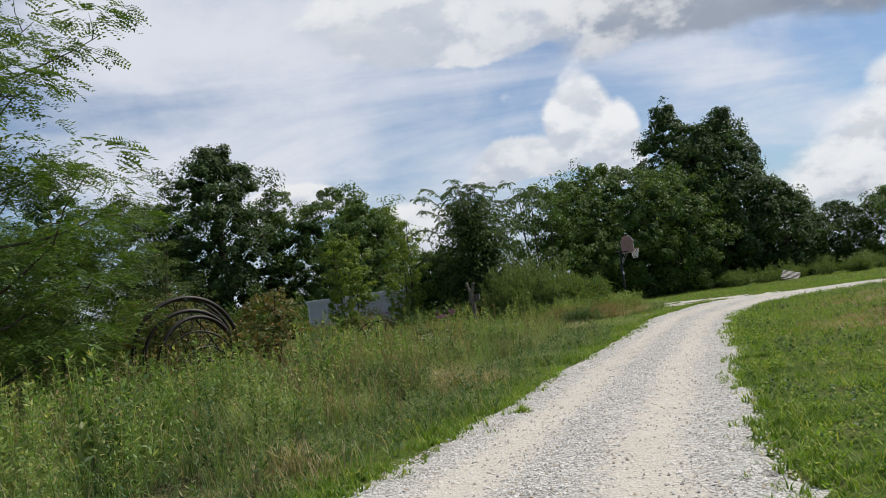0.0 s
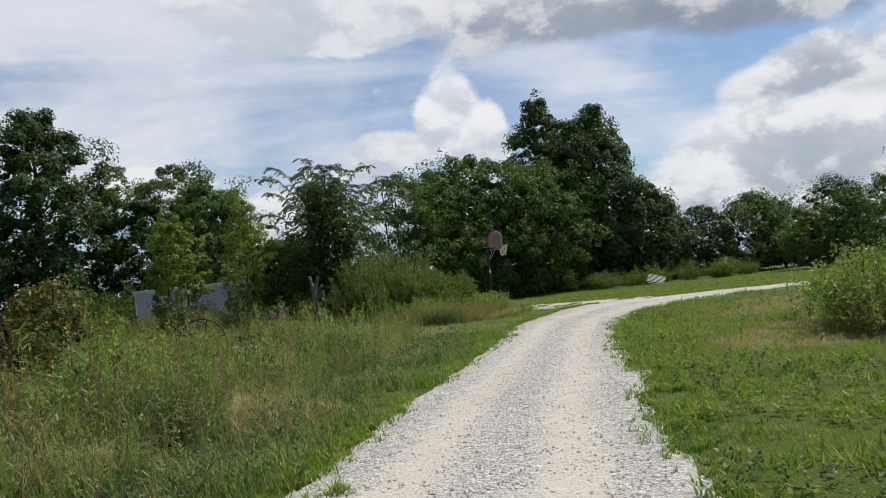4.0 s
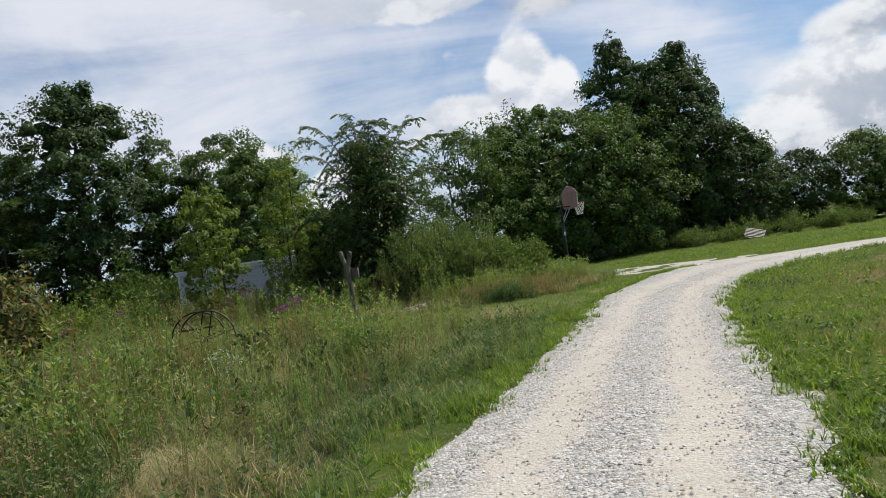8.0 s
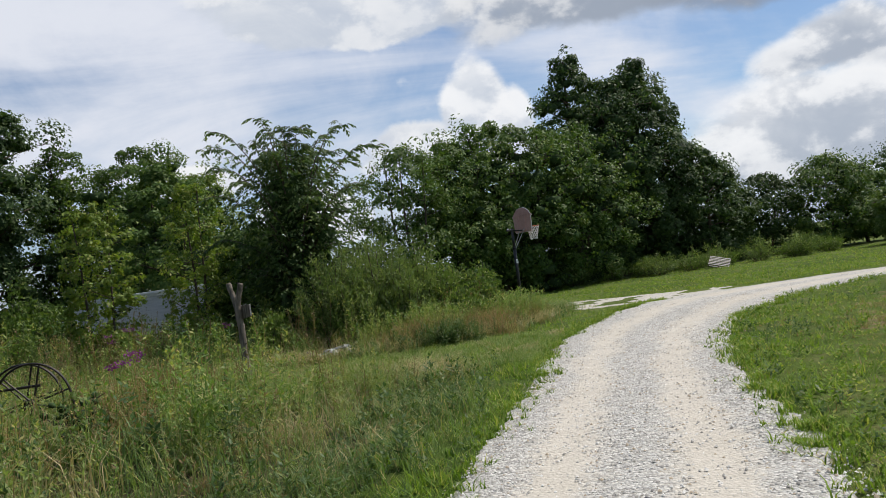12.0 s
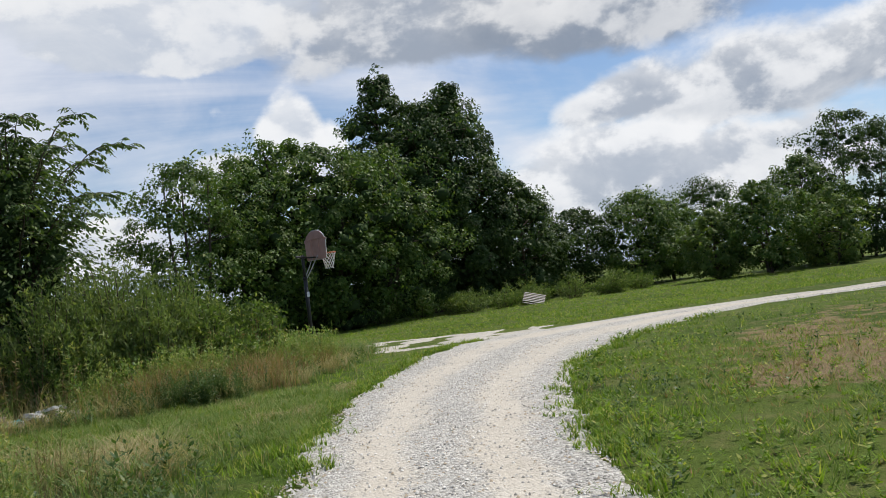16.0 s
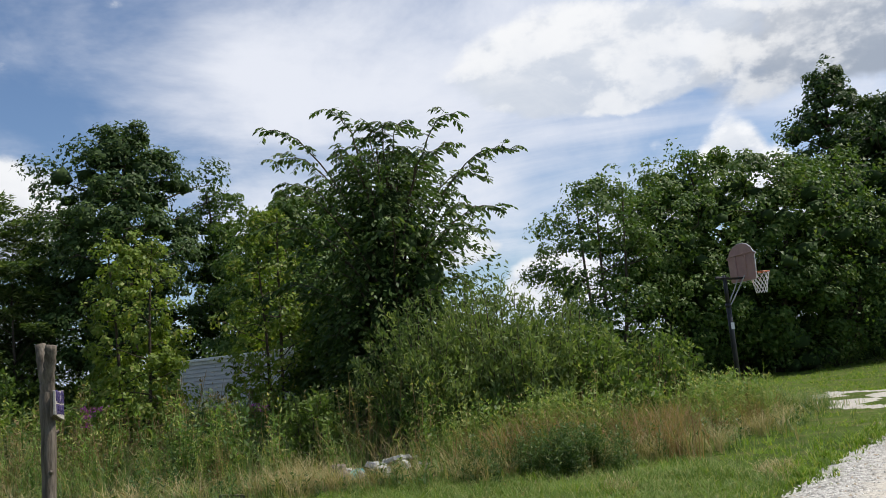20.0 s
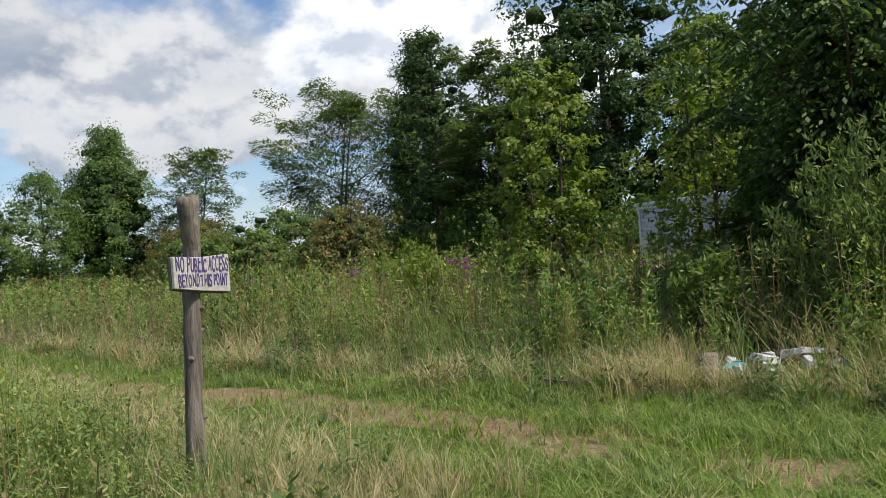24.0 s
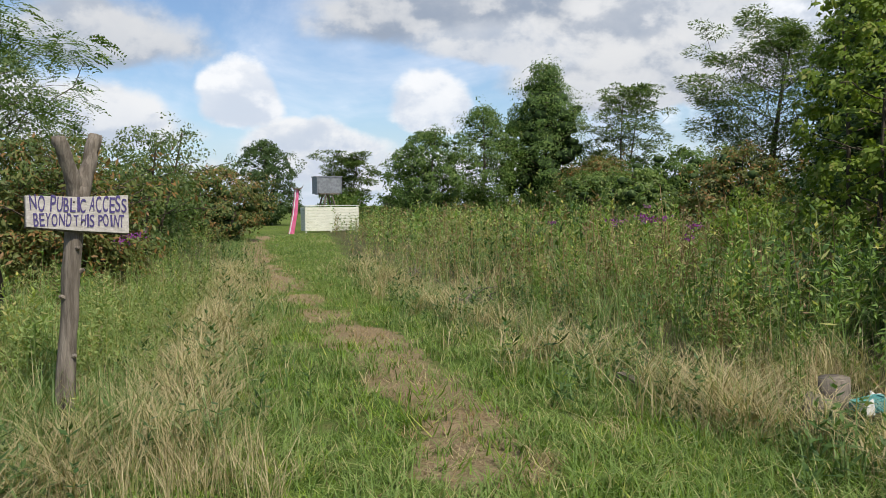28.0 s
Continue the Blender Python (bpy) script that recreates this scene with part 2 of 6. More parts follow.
def gravel_material(stones=False):
    m, N = material("loose_gravel_stone" if stones else "crushed_limestone")
    geo = N("ShaderNodeNewGeometry")
    p = geo.outputs["Position"]
    if stones:
        r = geo.outputs["Random Per Island"]
        c = N.mix(r, (0.24, 0.228, 0.205, 1), (0.68, 0.66, 0.62, 1))
        c = N.mix(N.math("LESS_THAN", N.math("FRACT", N.math("MULTIPLY", r, 9.7)), 0.12), c, (0.40, 0.335, 0.25, 1))
        finish(N, c, 0.9, N.noise(p, 160, 3), 0.004, spec=0.2)
        return m
    track = N("ShaderNodeAttribute", attribute_name="track").outputs["Fac"]
    edge = N("ShaderNodeAttribute", attribute_name="edge").outputs["Fac"]
    vor = N("ShaderNodeTexVoronoi", {"Vector": p, "Scale": 27.0, "Randomness": 1.0})
    vor2 = N("ShaderNodeTexVoronoi", {"Vector": p, "Scale": 58.0, "Randomness": 1.0})
    tone = N("ShaderNodeSeparateColor", {0: vor.outputs["Color"]}).outputs[0]
    tone2 = N("ShaderNodeSeparateColor", {0: vor2.outputs["Color"]}).outputs[1]
    big, mid = N.noise(p, 0.7, 4), N.noise(p, 5, 5, 0.65)
    c = N.mix(tone, (0.21, 0.20, 0.18, 1), (0.63, 0.61, 0.565, 1))
    c = N.mix(N.math("MULTIPLY", tone2, 0.5), c, (0.50, 0.475, 0.43, 1))
    dust = N.ramp(N.math("ADD", N.math("MULTIPLY", track, 0.55), N.math("MULTIPLY", mid, 0.75)), 0.42, 0.85)
    c = N.mix(N.math("MULTIPLY", dust, 0.72), c, N.mix(big, (0.46, 0.405, 0.325, 1), (0.57, 0.52, 0.44, 1)))
    soil = N.ramp(N.math("ADD", edge, N.math("MULTIPLY", N.math("SUBTRACT", mid, 0.5), 1.0)), 0.55, 0.95)
    c = N.mix(soil, c, (0.19, 0.155, 0.105, 1))
    h = N.math("ADD", N.math("MULTIPLY", vor.outputs["Distance"], -1.0), N.math("MULTIPLY", vor2.outputs["Distance"], -0.45))
    h = N.math("MULTIPLY", h, N.math("SUBTRACT", 1.0, N.math("MULTIPLY", dust, 0.6)))
    finish(N, c, 0.95, N.math("ADD", h, N.math("MULTIPLY", mid, 0.4)), 0.022, spec=0.15)
    return m


M_GROUND, M_GRAVEL, M_STONE = ground_material(), gravel_material(), gravel_material(True)
M_BARK = plain("grey_brown_bark", (0.055, 0.043, 0.032), (0.13, 0.105, 0.08), 9, 0.95, 0.02, stretch=(1, 1, 0.25), spec=0.1)
M_OAK = leaf_material("dark_oak_leaves", (0.022, 0.050, 0.013), (0.072, 0.118, 0.029), (0.12, 0.165, 0.052), 0.10, 0.28, 0.55)
M_ELM = leaf_material("elm_leaves", (0.042, 0.090, 0.017), (0.124, 0.190, 0.040), (0.19, 0.24, 0.065), 0.12, 0.34, 0.52)
M_YOUNG_ELM = leaf_material("young_elm_leaves", (0.026, 0.058, 0.014), (0.090, 0.140, 0.034), (0.15, 0.20, 0.06), 0.10, 0.30, 0.55)
M_FRESH = leaf_material("yellow_green_leaves", (0.085, 0.145, 0.020), (0.235, 0.300, 0.050), (0.27, 0.28, 0.07), 0.12, 0.42)
M_LOCUST = leaf_material("locust_leaves", (0.052, 0.092, 0.026), (0.130, 0.180, 0.058), (0.19, 0.22, 0.09), 0.14, 0.42)
M_RUSTY = leaf_material("rusty_brown_green_leaves", (0.070, 0.100, 0.026), (0.180, 0.185, 0.052), (0.25, 0.140, 0.050), 0.22, 0.36)
M_WILLOW = leaf_material("grey_green_willow_leaves", (0.064, 0.112, 0.029), (0.205, 0.262, 0.082), (0.24, 0.28, 0.10), 0.15, 0.38, 0.6)
M_SHRUB = leaf_material("shrub_leaves", (0.062, 0.112, 0.024), (0.155, 0.215, 0.052), (0.23, 0.27, 0.09), 0.14, 0.4)
M_WEED = leaf_material("goldenrod_leaves", (0.070, 0.135, 0.026), (0.235, 0.335, 0.085), (0.38, 0.38, 0.14), 0.12, 0.42, patch=0.9)
M_WEED_DRY = leaf_material("withered_weed_leaves", (0.12, 0.090, 0.042), (0.29, 0.215, 0.115), (0.17, 0.19, 0.06), 0.25, 0.3, 0.8)
M_TALL = leaf_material("tall_grass_blades", (0.080, 0.145, 0.038), (0.235, 0.310, 0.110), (0.40, 0.34, 0.18), 0.16, 0.4, patch=0.7)
M_STRAW = leaf_material("dry_straw_blades", (0.27, 0.21, 0.105), (0.56, 0.47, 0.28), (0.20, 0.21, 0.07), 0.2, 0.3, 0.8, patch=0.7)
M_LAWN = leaf_material("lawn_blades", (0.040, 0.100, 0.010), (0.260, 0.370, 0.050), (0.36, 0.37, 0.10), 0.14, 0.42, 0.65, patch=0.8)
M_PALE = leaf_material("pale_weed_leaves", (0.125, 0.185, 0.050), (0.315, 0.375, 0.135), (0.36, 0.33, 0.13), 0.15, 0.42, 0.7, patch=0.9)
M_TRACK = leaf_material("trodden_grass_blades", (0.090, 0.152, 0.030), (0.235, 0.315, 0.090), (0.36, 0.34, 0.15), 0.14, 0.4, 0.6, patch=0.8)
M_WOOD = plain("weathered_grey_wood", (0.060, 0.048, 0.036), (0.250, 0.212, 0.170), 4, 0.9, 0.006, stretch=(6, 6, 0.6), spec=0.15)
M_BOARD = plain("whitewashed_board", (0.33, 0.30, 0.265), (0.54, 0.50, 0.45), 6, 0.85, 0.003, stretch=(1, 3, 8), spec=0.2)
M_INK = plain("purple_paint", (0.030, 0.022, 0.085), (0.10, 0.075, 0.22), 30, 0.7, 0.0)
M_BLACK = plain("black_powder_coat", (0.012, 0.012, 0.014), (0.03, 0.03, 0.034), 12, 0.45, 0.001)
M_RUST = plain("dark_rusty_iron", (0.010, 0.009, 0.009), (0.042, 0.029, 0.022), 14, 0.5, 0.004, 0.2)
M_PINKBOARD = plain("faded_pink_plastic", (0.46, 0.255, 0.215), (0.56, 0.33, 0.285), 5, 0.55, 0.001)
M_RIM = plain("orange_rim_paint", (0.42, 0.10, 0.035), (0.50, 0.17, 0.07), 20, 0.5, 0.001)
M_STEEL = plain("galvanised_bar", (0.30, 0.29, 0.28), (0.46, 0.45, 0.43), 20, 0.5, 0.001, 0.5)
M_NET = plain("white_net_cord", (0.66, 0.66, 0.64), (0.80, 0.80, 0.78), 40, 0.9, 0.0)
M_WHITE = plain("chalky_white_paint", (0.52, 0.52, 0.49), (0.74, 0.74, 0.71), 5, 0.8, 0.002)
M_SIDING = plain("grey_white_vinyl_siding", (0.42, 0.415, 0.405), (0.55, 0.545, 0.53), 3, 0.6, 0.001, stretch=(0.5, 0.5, 6))
M_CREAM = plain("cream_painted_slats", (0.50, 0.49, 0.38), (0.72, 0.71, 0.60), 4, 0.8, 0.002, stretch=(0.6, 0.6, 5))
M_HOTPINK = plain("bright_pink_paint", (0.62, 0.05, 0.20), (0.80, 0.22, 0.36), 5, 0.6, 0.001)
M_RUBBLE = plain("broken_concrete", (0.30, 0.29, 0.265), (0.66, 0.65, 0.61), 9, 0.9, 0.012)
M_TURQ = plain("turquoise_tarp", (0.03, 0.24, 0.22), (0.16, 0.42, 0.38), 12, 0.6, 0.02)
M_TANK = plain("dull_grey_sheet_metal", (0.14, 0.15, 0.16), (0.27, 0.28, 0.29), 6, 0.55, 0.002, 0.3)
M_DARKWEED = leaf_material("broad_weed_leaves", (0.030, 0.070, 0.018), (0.105, 0.165, 0.046), (0.19, 0.22, 0.08), 0.12, 0.36, patch=0.9)
# the crowns' inner shade, put into a dark leaf colour
M_INNER_SHADE = leaf_material("shaded_inner_leaves", (0.026, 0.046, 0.014), (0.048, 0.080, 0.024), None, 0, 0.0, 0.95)
M_PLUME = leaf_material("goldenrod_tops", (0.16, 0.22, 0.04), (0.34, 0.36, 0.10), (0.40, 0.36, 0.10), 0.2, 0.4, 0.7)
M_BROWN = leaf_material("reddish_seed_grass", (0.19, 0.115, 0.060), (0.42, 0.290, 0.165), (0.14, 0.17, 0.05), 0.3, 0.35, 0.8)
M_PURPLE = leaf_material("ironweed_flowers", (0.16, 0.035, 0.17), (0.32, 0.09, 0.30), None, 0, 0.3, 0.8)
M_PETAL = leaf_material("white_petals", (0.60, 0.60, 0.55), (0.80, 0.80, 0.76), None, 0, 0.3, 0.8)
M_YELLOW = leaf_material("yellow_petals", (0.55, 0.40, 0.03), (0.72, 0.58, 0.06), None, 0, 0.3, 0.8)


# ---- building blocks ----
def part(name, bm, mat, parent=None, label="", smooth=False):
    """Links a bmesh as one mesh object, under a thing or a part."""
    me = bpy.data.meshes.new(name)
    bm.to_mesh(me)
    bm.free()
    me.materials.append(mat)
    if smooth:
        me.polygons.foreach_set("use_smooth", [True] * len(me.polygons))
    ob = new(name, me)
    ob.parent = parent
    return tagged(ob, label)


def thing(name, at, label, category, group="", turn=0.0, kind=""):
    ob = new(name)
    ob.empty_display_size = 0.2
    ob.matrix_basis = pose(*at, 0, 0, turn)
    return tagged(ob, label, category, group, kind)


def sheet(name, verts, faces, mat, parent=None, smooth=False, label=""):
    """One mesh from arrays: faces all of one size."""
    verts, faces = np.asarray(verts, np.float32), np.asarray(faces, np.int32)
    me = bpy.data.meshes.new(name)
    k = faces.shape[1]
    me.vertices.add(len(verts))
    me.vertices.foreach_set("co", verts.ravel())
    me.loops.add(faces.size)
    me.loops.foreach_set("vertex_index", faces.ravel())
    me.polygons.add(len(faces))
    me.polygons.foreach_set("loop_start", np.arange(0, faces.size, k, dtype=np.int32))
    if smooth:
        me.polygons.foreach_set("use_smooth", np.ones(len(faces), bool))
    me.update(calc_edges=True)
    me.materials.append(mat)
    ob = new(name, me)
    ob.parent = parent
    return tagged(ob, label)


def values(ob, name, data):
    a = ob.data.attributes.new(name, "FLOAT", "POINT")
    a.data.foreach_set("value", np.asarray(data, np.float32))


def box(bm, sx, sy, sz, m=None, bevel=0.0):
    made = bmesh.ops.create_cube(bm, size=1.0, matrix=(m or Matrix()) @ Matrix.Diagonal((sx, sy, sz, 1)))
    if bevel:
        es = list({e for v in made["verts"] for e in v.link_edges})
        bmesh.ops.bevel(bm, geom=es, offset=bevel, segments=2, affect="EDGES", profile=0.6)
    return bm


def boxed(sx, sy, sz, x=0, y=0, z=0, rx=0, ry=0, rz=0, bevel=0.004):
    return box(bmesh.new(), sx, sy, sz, pose(x, y, z, rx, ry, rz), bevel)


def tube_arrays(points, radii, sides=6):
    """A tapered tube along points: vertices and quads, open at both ends."""
    pts = np.asarray(points, float)
    tan = np.gradient(pts, axis=0)
    tan /= np.linalg.norm(tan, axis=1)[:, None] + 1e-9
    ref = np.where(np.abs(tan[:, 2:3]) > 0.9, [[1.0, 0, 0]], [[0, 0, 1.0]])
    a = np.cross(tan, ref)
    a /= np.linalg.norm(a, axis=1)[:, None] + 1e-9
    b = np.cross(tan, a)
    ang = np.linspace(0, 2 * np.pi, sides, endpoint=False)
    ring = np.cos(ang)[None, :, None] * a[:, None] + np.sin(ang)[None, :, None] * b[:, None]
    v = pts[:, None] + ring * np.asarray(radii, float)[:, None, None]
    i = np.arange(len(pts) - 1)[:, None] * sides
    j = np.arange(sides)[None, :]
    k = (j + 1) % sides
    f = np.stack([i + j, i + k, i + sides + k, i + sides + j], -1).reshape(-1, 4)
    return v.reshape(-1, 3), f


def tube(bm, points, radii, sides=8, closed=False):
    """The same into a bmesh, with capped ends or closed to a ring."""
    pts = [*points, points[0], points[1]] if closed else points
    r = [radii] * len(pts) if isinstance(radii, (int, float)) else radii
    v, f = tube_arrays(pts, r, sides)
    if closed:
        n = len(points)
        v[:sides] = v[n * sides:(n + 1) * sides]
        v, f = v[:n * sides], f[:n * sides] % (n * sides)
    made = [bm.verts.new(c) for c in v]
    for q in f:
        bm.faces.new([made[i] for i in q])
    if not closed:
        bm.faces.new(made[:sides][::-1])
        bm.faces.new(made[-sides:])
    return bm


def joined(pieces):
    """Stacks (vertices, faces) pairs."""
    n, vs, fs = 0, [], []
    for v, f in pieces:
        vs.append(v)
        fs.append(np.asarray(f) + n)
        n += len(v)
    return np.concatenate(vs), np.concatenate(fs)


def unit(v):
    return v / (np.linalg.norm(v, axis=-1, keepdims=True) + 1e-9)


def leaf_quads(centre, along, across, length, width):
    """Four-cornered leaves: base, side, tip, side."""
    l, w = length[:, None] * 0.5, width[:, None] * 0.5
    v = np.stack([centre - along * l, centre + across * w - along * l * 0.1, centre + along * l, centre - across * w - along * l * 0.1], 1)
    return v.reshape(-1, 3), np.arange(len(centre) * 4).reshape(-1, 4)


def leaf_tris(centre, along, across, length, width):
    """Three-cornered leaves, for growth that stays far off."""
    l, w = length[:, None] * 0.5, width[:, None] * 0.5
    v = np.stack([centre + across * w - along * l * 0.6, centre + along * l, centre - across * w - along * l * 0.4], 1)
    return v.reshape(-1, 3), np.arange(len(centre) * 3).reshape(-1, 3)


def leaf_cloud(rng, centres, along_bias, length, width, flat=0.5, far=False):
    """Leaves at the given centres, hanging out along a bias with faces that look mostly up."""
    n = len(centres)
    along = unit(along_bias + rng.normal(0, 0.65, (n, 3)))
    up = unit(np.array([0, 0, flat]) + rng.normal(0, 0.5, (n, 3)))
    across = unit(np.cross(along, up))
    s = rng.uniform(0.65, 1.25, n)
    return (leaf_tris if far else leaf_quads)(centres, along, across, length * s, width * s)


def inside(poly, x, y):
    """Which points lie in a polygon."""
    out = np.zeros(len(x), bool)
    p = np.asarray(poly, float)
    for (x0, y0), (x1, y1) in zip(p, np.roll(p, -1, 0)):
        cross = (y0 > y) != (y1 > y)
        out ^= cross & (x < (x1 - x0) * (y - y0) / (y1 - y0 + 1e-12) + x0)
    return out


def from_line(line, x, y):
    """The distance to a polyline."""
    p = np.asarray(line, float)
    best = np.full(len(x), 1e9)
    for (x0, y0), (x1, y1) in zip(p[:-1], p[1:]):
        dx, dy = x1 - x0, y1 - y0
        t = np.clip(((x - x0) * dx + (y - y0) * dy) / (dx * dx + dy * dy), 0, 1)
        best = np.minimum(best, np.hypot(x - x0 - t * dx, y - y0 - t * dy))
    return best


def bumps(x, y, scale, seed=0):
    """Smooth wandering values in about -1 to 1."""
    r = np.random.RandomState(seed + 11)
    out = np.zeros(np.shape(x))
    for k in range(5):
        a, ph, f = r.uniform(0, 6.28), r.uniform(0, 6.28), scale * r.uniform(0.6, 1.9)
        out += np.sin((x * np.cos(a) + y * np.sin(a)) * f + ph)
    return out / 3.0


# ---- plan ----
ROAD_LEFT = [(-7.2, -12), (-3.9, -2), (-0.2, 10.2), (1.5, 14.5), (2.6, 17.9), (4.0, 21.7), (5.2, 25), (6.8, 29.4), (8.2, 33.6), (9.9, 37.2),
             (12.2, 41), (14.8, 43.6), (17.2, 44.1), (19.5, 43.8), (22, 43), (25, 42.2), (32, 40.6), (45, 39), (75, 37.5)]
ROAD_RIGHT = [(-2.7, -12), (0.4, -2), (3.4, 8.4), (4.9, 13.9), (6.1, 17.6), (7.4, 21.4), (8.9, 26.2), (10.4, 30), (11.9, 33), (13.5, 35.2),
              (15.2, 36.9), (17.4, 38.7), (20, 40), (22.6, 40.8), (25, 40.7), (32, 39.2), (45, 37.6), (75, 36)]
ROAD = ROAD_LEFT + ROAD_RIGHT[::-1]
SPUR = [(11.2, 45.8), (12.2, 49.4), (14.1, 48.2), (16.1, 46.5), (18.0, 44.8), (17.6, 43.6), (15.4, 43.2), (13.2, 42.6), (12.2, 43.6)]
TRACK = [(7.2, 31.0), (9.2, 36.2), (7.6, 37.6), (5.7, 37.1), (3.3, 36.8), (0, 36.5), (-4.2, 36.4), (-14, 36.5), (-38, 38.8), (-60, 40.6), (-60, 35.4),
         (-35, 33.9), (-15, 33.5), (-5.2, 33.3), (-1, 33.1), (1.5, 32.9), (2.8, 32.5), (3.4, 31.9)]
TRACK_MIDDLE = [(3.4, 34.75), (1.8, 34.86), (-0.3, 34.9), (-2.0, 34.84), (-5.4, 34.6), (-12, 34.2), (-31, 34.35), (-42, 36)]
MEADOW_SOUTH = [(-70, -12), (-9.0, -12), (-5.4, -2), (-1.3, 10), (0.5, 14.6), (1.5, 18), (2.9, 22), (4.1, 25.3), (5.5, 29.6), (5.6, 31.2), (3.0, 32.0),
                (2.5, 32.5), (1.2, 32.8), (-1, 33.0), (-5.2, 33.2), (-15, 33.4), (-35, 33.8), (-70, 35.5)]
MEADOW_NORTH = [(-70, 42), (-38, 39.0), (-14, 36.6), (-4.2, 36.5), (0, 36.6), (3.3, 36.9), (5.7, 37.2), (7.9, 38.3), (9.3, 40.6), (10.6, 43.2), (10.9, 45.5),
                (9.6, 48), (6, 54), (-10, 60), (-40, 72), (-70, 80)]
rng0 = np.random.RandomState(4)


def height(x, y):
    return 0.035 * bumps(x, y, 0.45, 1) + 0.012 * bumps(x, y, 2.2, 2)


def axis(lo, hi, step, far):
    out = list(np.arange(lo, hi + step / 2, step))
    d = step
    while out[-1] < far:
        d *= 1.35
        out.append(out[-1] + d)
    d = step
    while out[0] > -far:
        d *= 1.35
        out.insert(0, out[0] - d)
    return np.array(out)


def dryness(x, y):
    """Worn, sun-dried turf: down the middle of the mown track and in patches beside the road."""
    dry = 1.05 * np.exp(-(from_line(TRACK_MIDDLE, x, y) / 0.60) ** 2) * np.clip(0.88 + 0.30 * bumps(x, y, 0.9, 5) + 0.25 * bumps(x, y, 3.1, 8), 0.1, 1.05)
    for px, py, r, a in ((10.5, 21.4, 2.0, 0.9), (13.0, 24.4, 2.4, 0.62), (13.2, 29.2, 1.6, 0.5), (5.1, 34.8, 0.7, 0.8), (9.3, 15.2, 0.8, 0.6), (14.8, 31.0, 2.2, 0.32), (17, 33.6, 2.4, 0.5), (21, 35.5, 3.0, 0.5), (16.6, 29, 2.6, 0.4), (2.9, 24.0, 0.35, 0.9), (4.2, 27.2, 0.45, 0.6),
                         (0.3, 19.8, 0.8, 0.7), (6.2, 36.9, 0.8, 0.6), (7.6, 34.0, 0.9, 0.45), (-0.9, 14.3, 0.8, 0.5)):
        dry = dry + a * np.exp(-((x - px) ** 2 + (y - py) ** 2) / r ** 2)
    return np.clip(dry, 0, 1)


def build_ground():
    gx, gy = axis(-20, 28, 0.45, 2600), axis(0, 56, 0.45, 2600)
    X, Y = np.meshgrid(gx, gy)
    x, y = X.ravel(), Y.ravel()
    z = height(x, y)
    n = len(gx)
    i = (np.arange(len(gy) - 1)[:, None] * n + np.arange(n - 1)[None]).ravel()
    ob = sheet("ground", np.c_[x, y, z], np.c_[i, i + 1, i + n + 1, i + n], M_GROUND, smooth=True)
    dry = dryness(x, y)
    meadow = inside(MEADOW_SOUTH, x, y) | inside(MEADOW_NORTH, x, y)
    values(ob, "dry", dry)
    values(ob, "shaded_litter", meadow * 0.85)
    tagged(ob, "green turf with sun-dried straw patches and worn mown track", "ground", kind="structure")


def resample(line, step):
    p = np.asarray(line, float)
    s = np.r_[0, np.cumsum(np.hypot(*np.diff(p, axis=0).T))]
    # smooth through the corners
    t = np.linspace(0, 1, int(s[-1] / step))
    q = np.c_[np.interp(t * s[-1], s, p[:, 0]), np.interp(t * s[-1], s, p[:, 1])]
    k = 9
    pad = np.r_[np.repeat(q[:1], k, 0), q, np.repeat(q[-1:], k, 0)]
    return np.stack([np.convolve(pad[:, c], np.ones(2 * k + 1) / (2 * k + 1), "valid") for c in (0, 1)], 1)


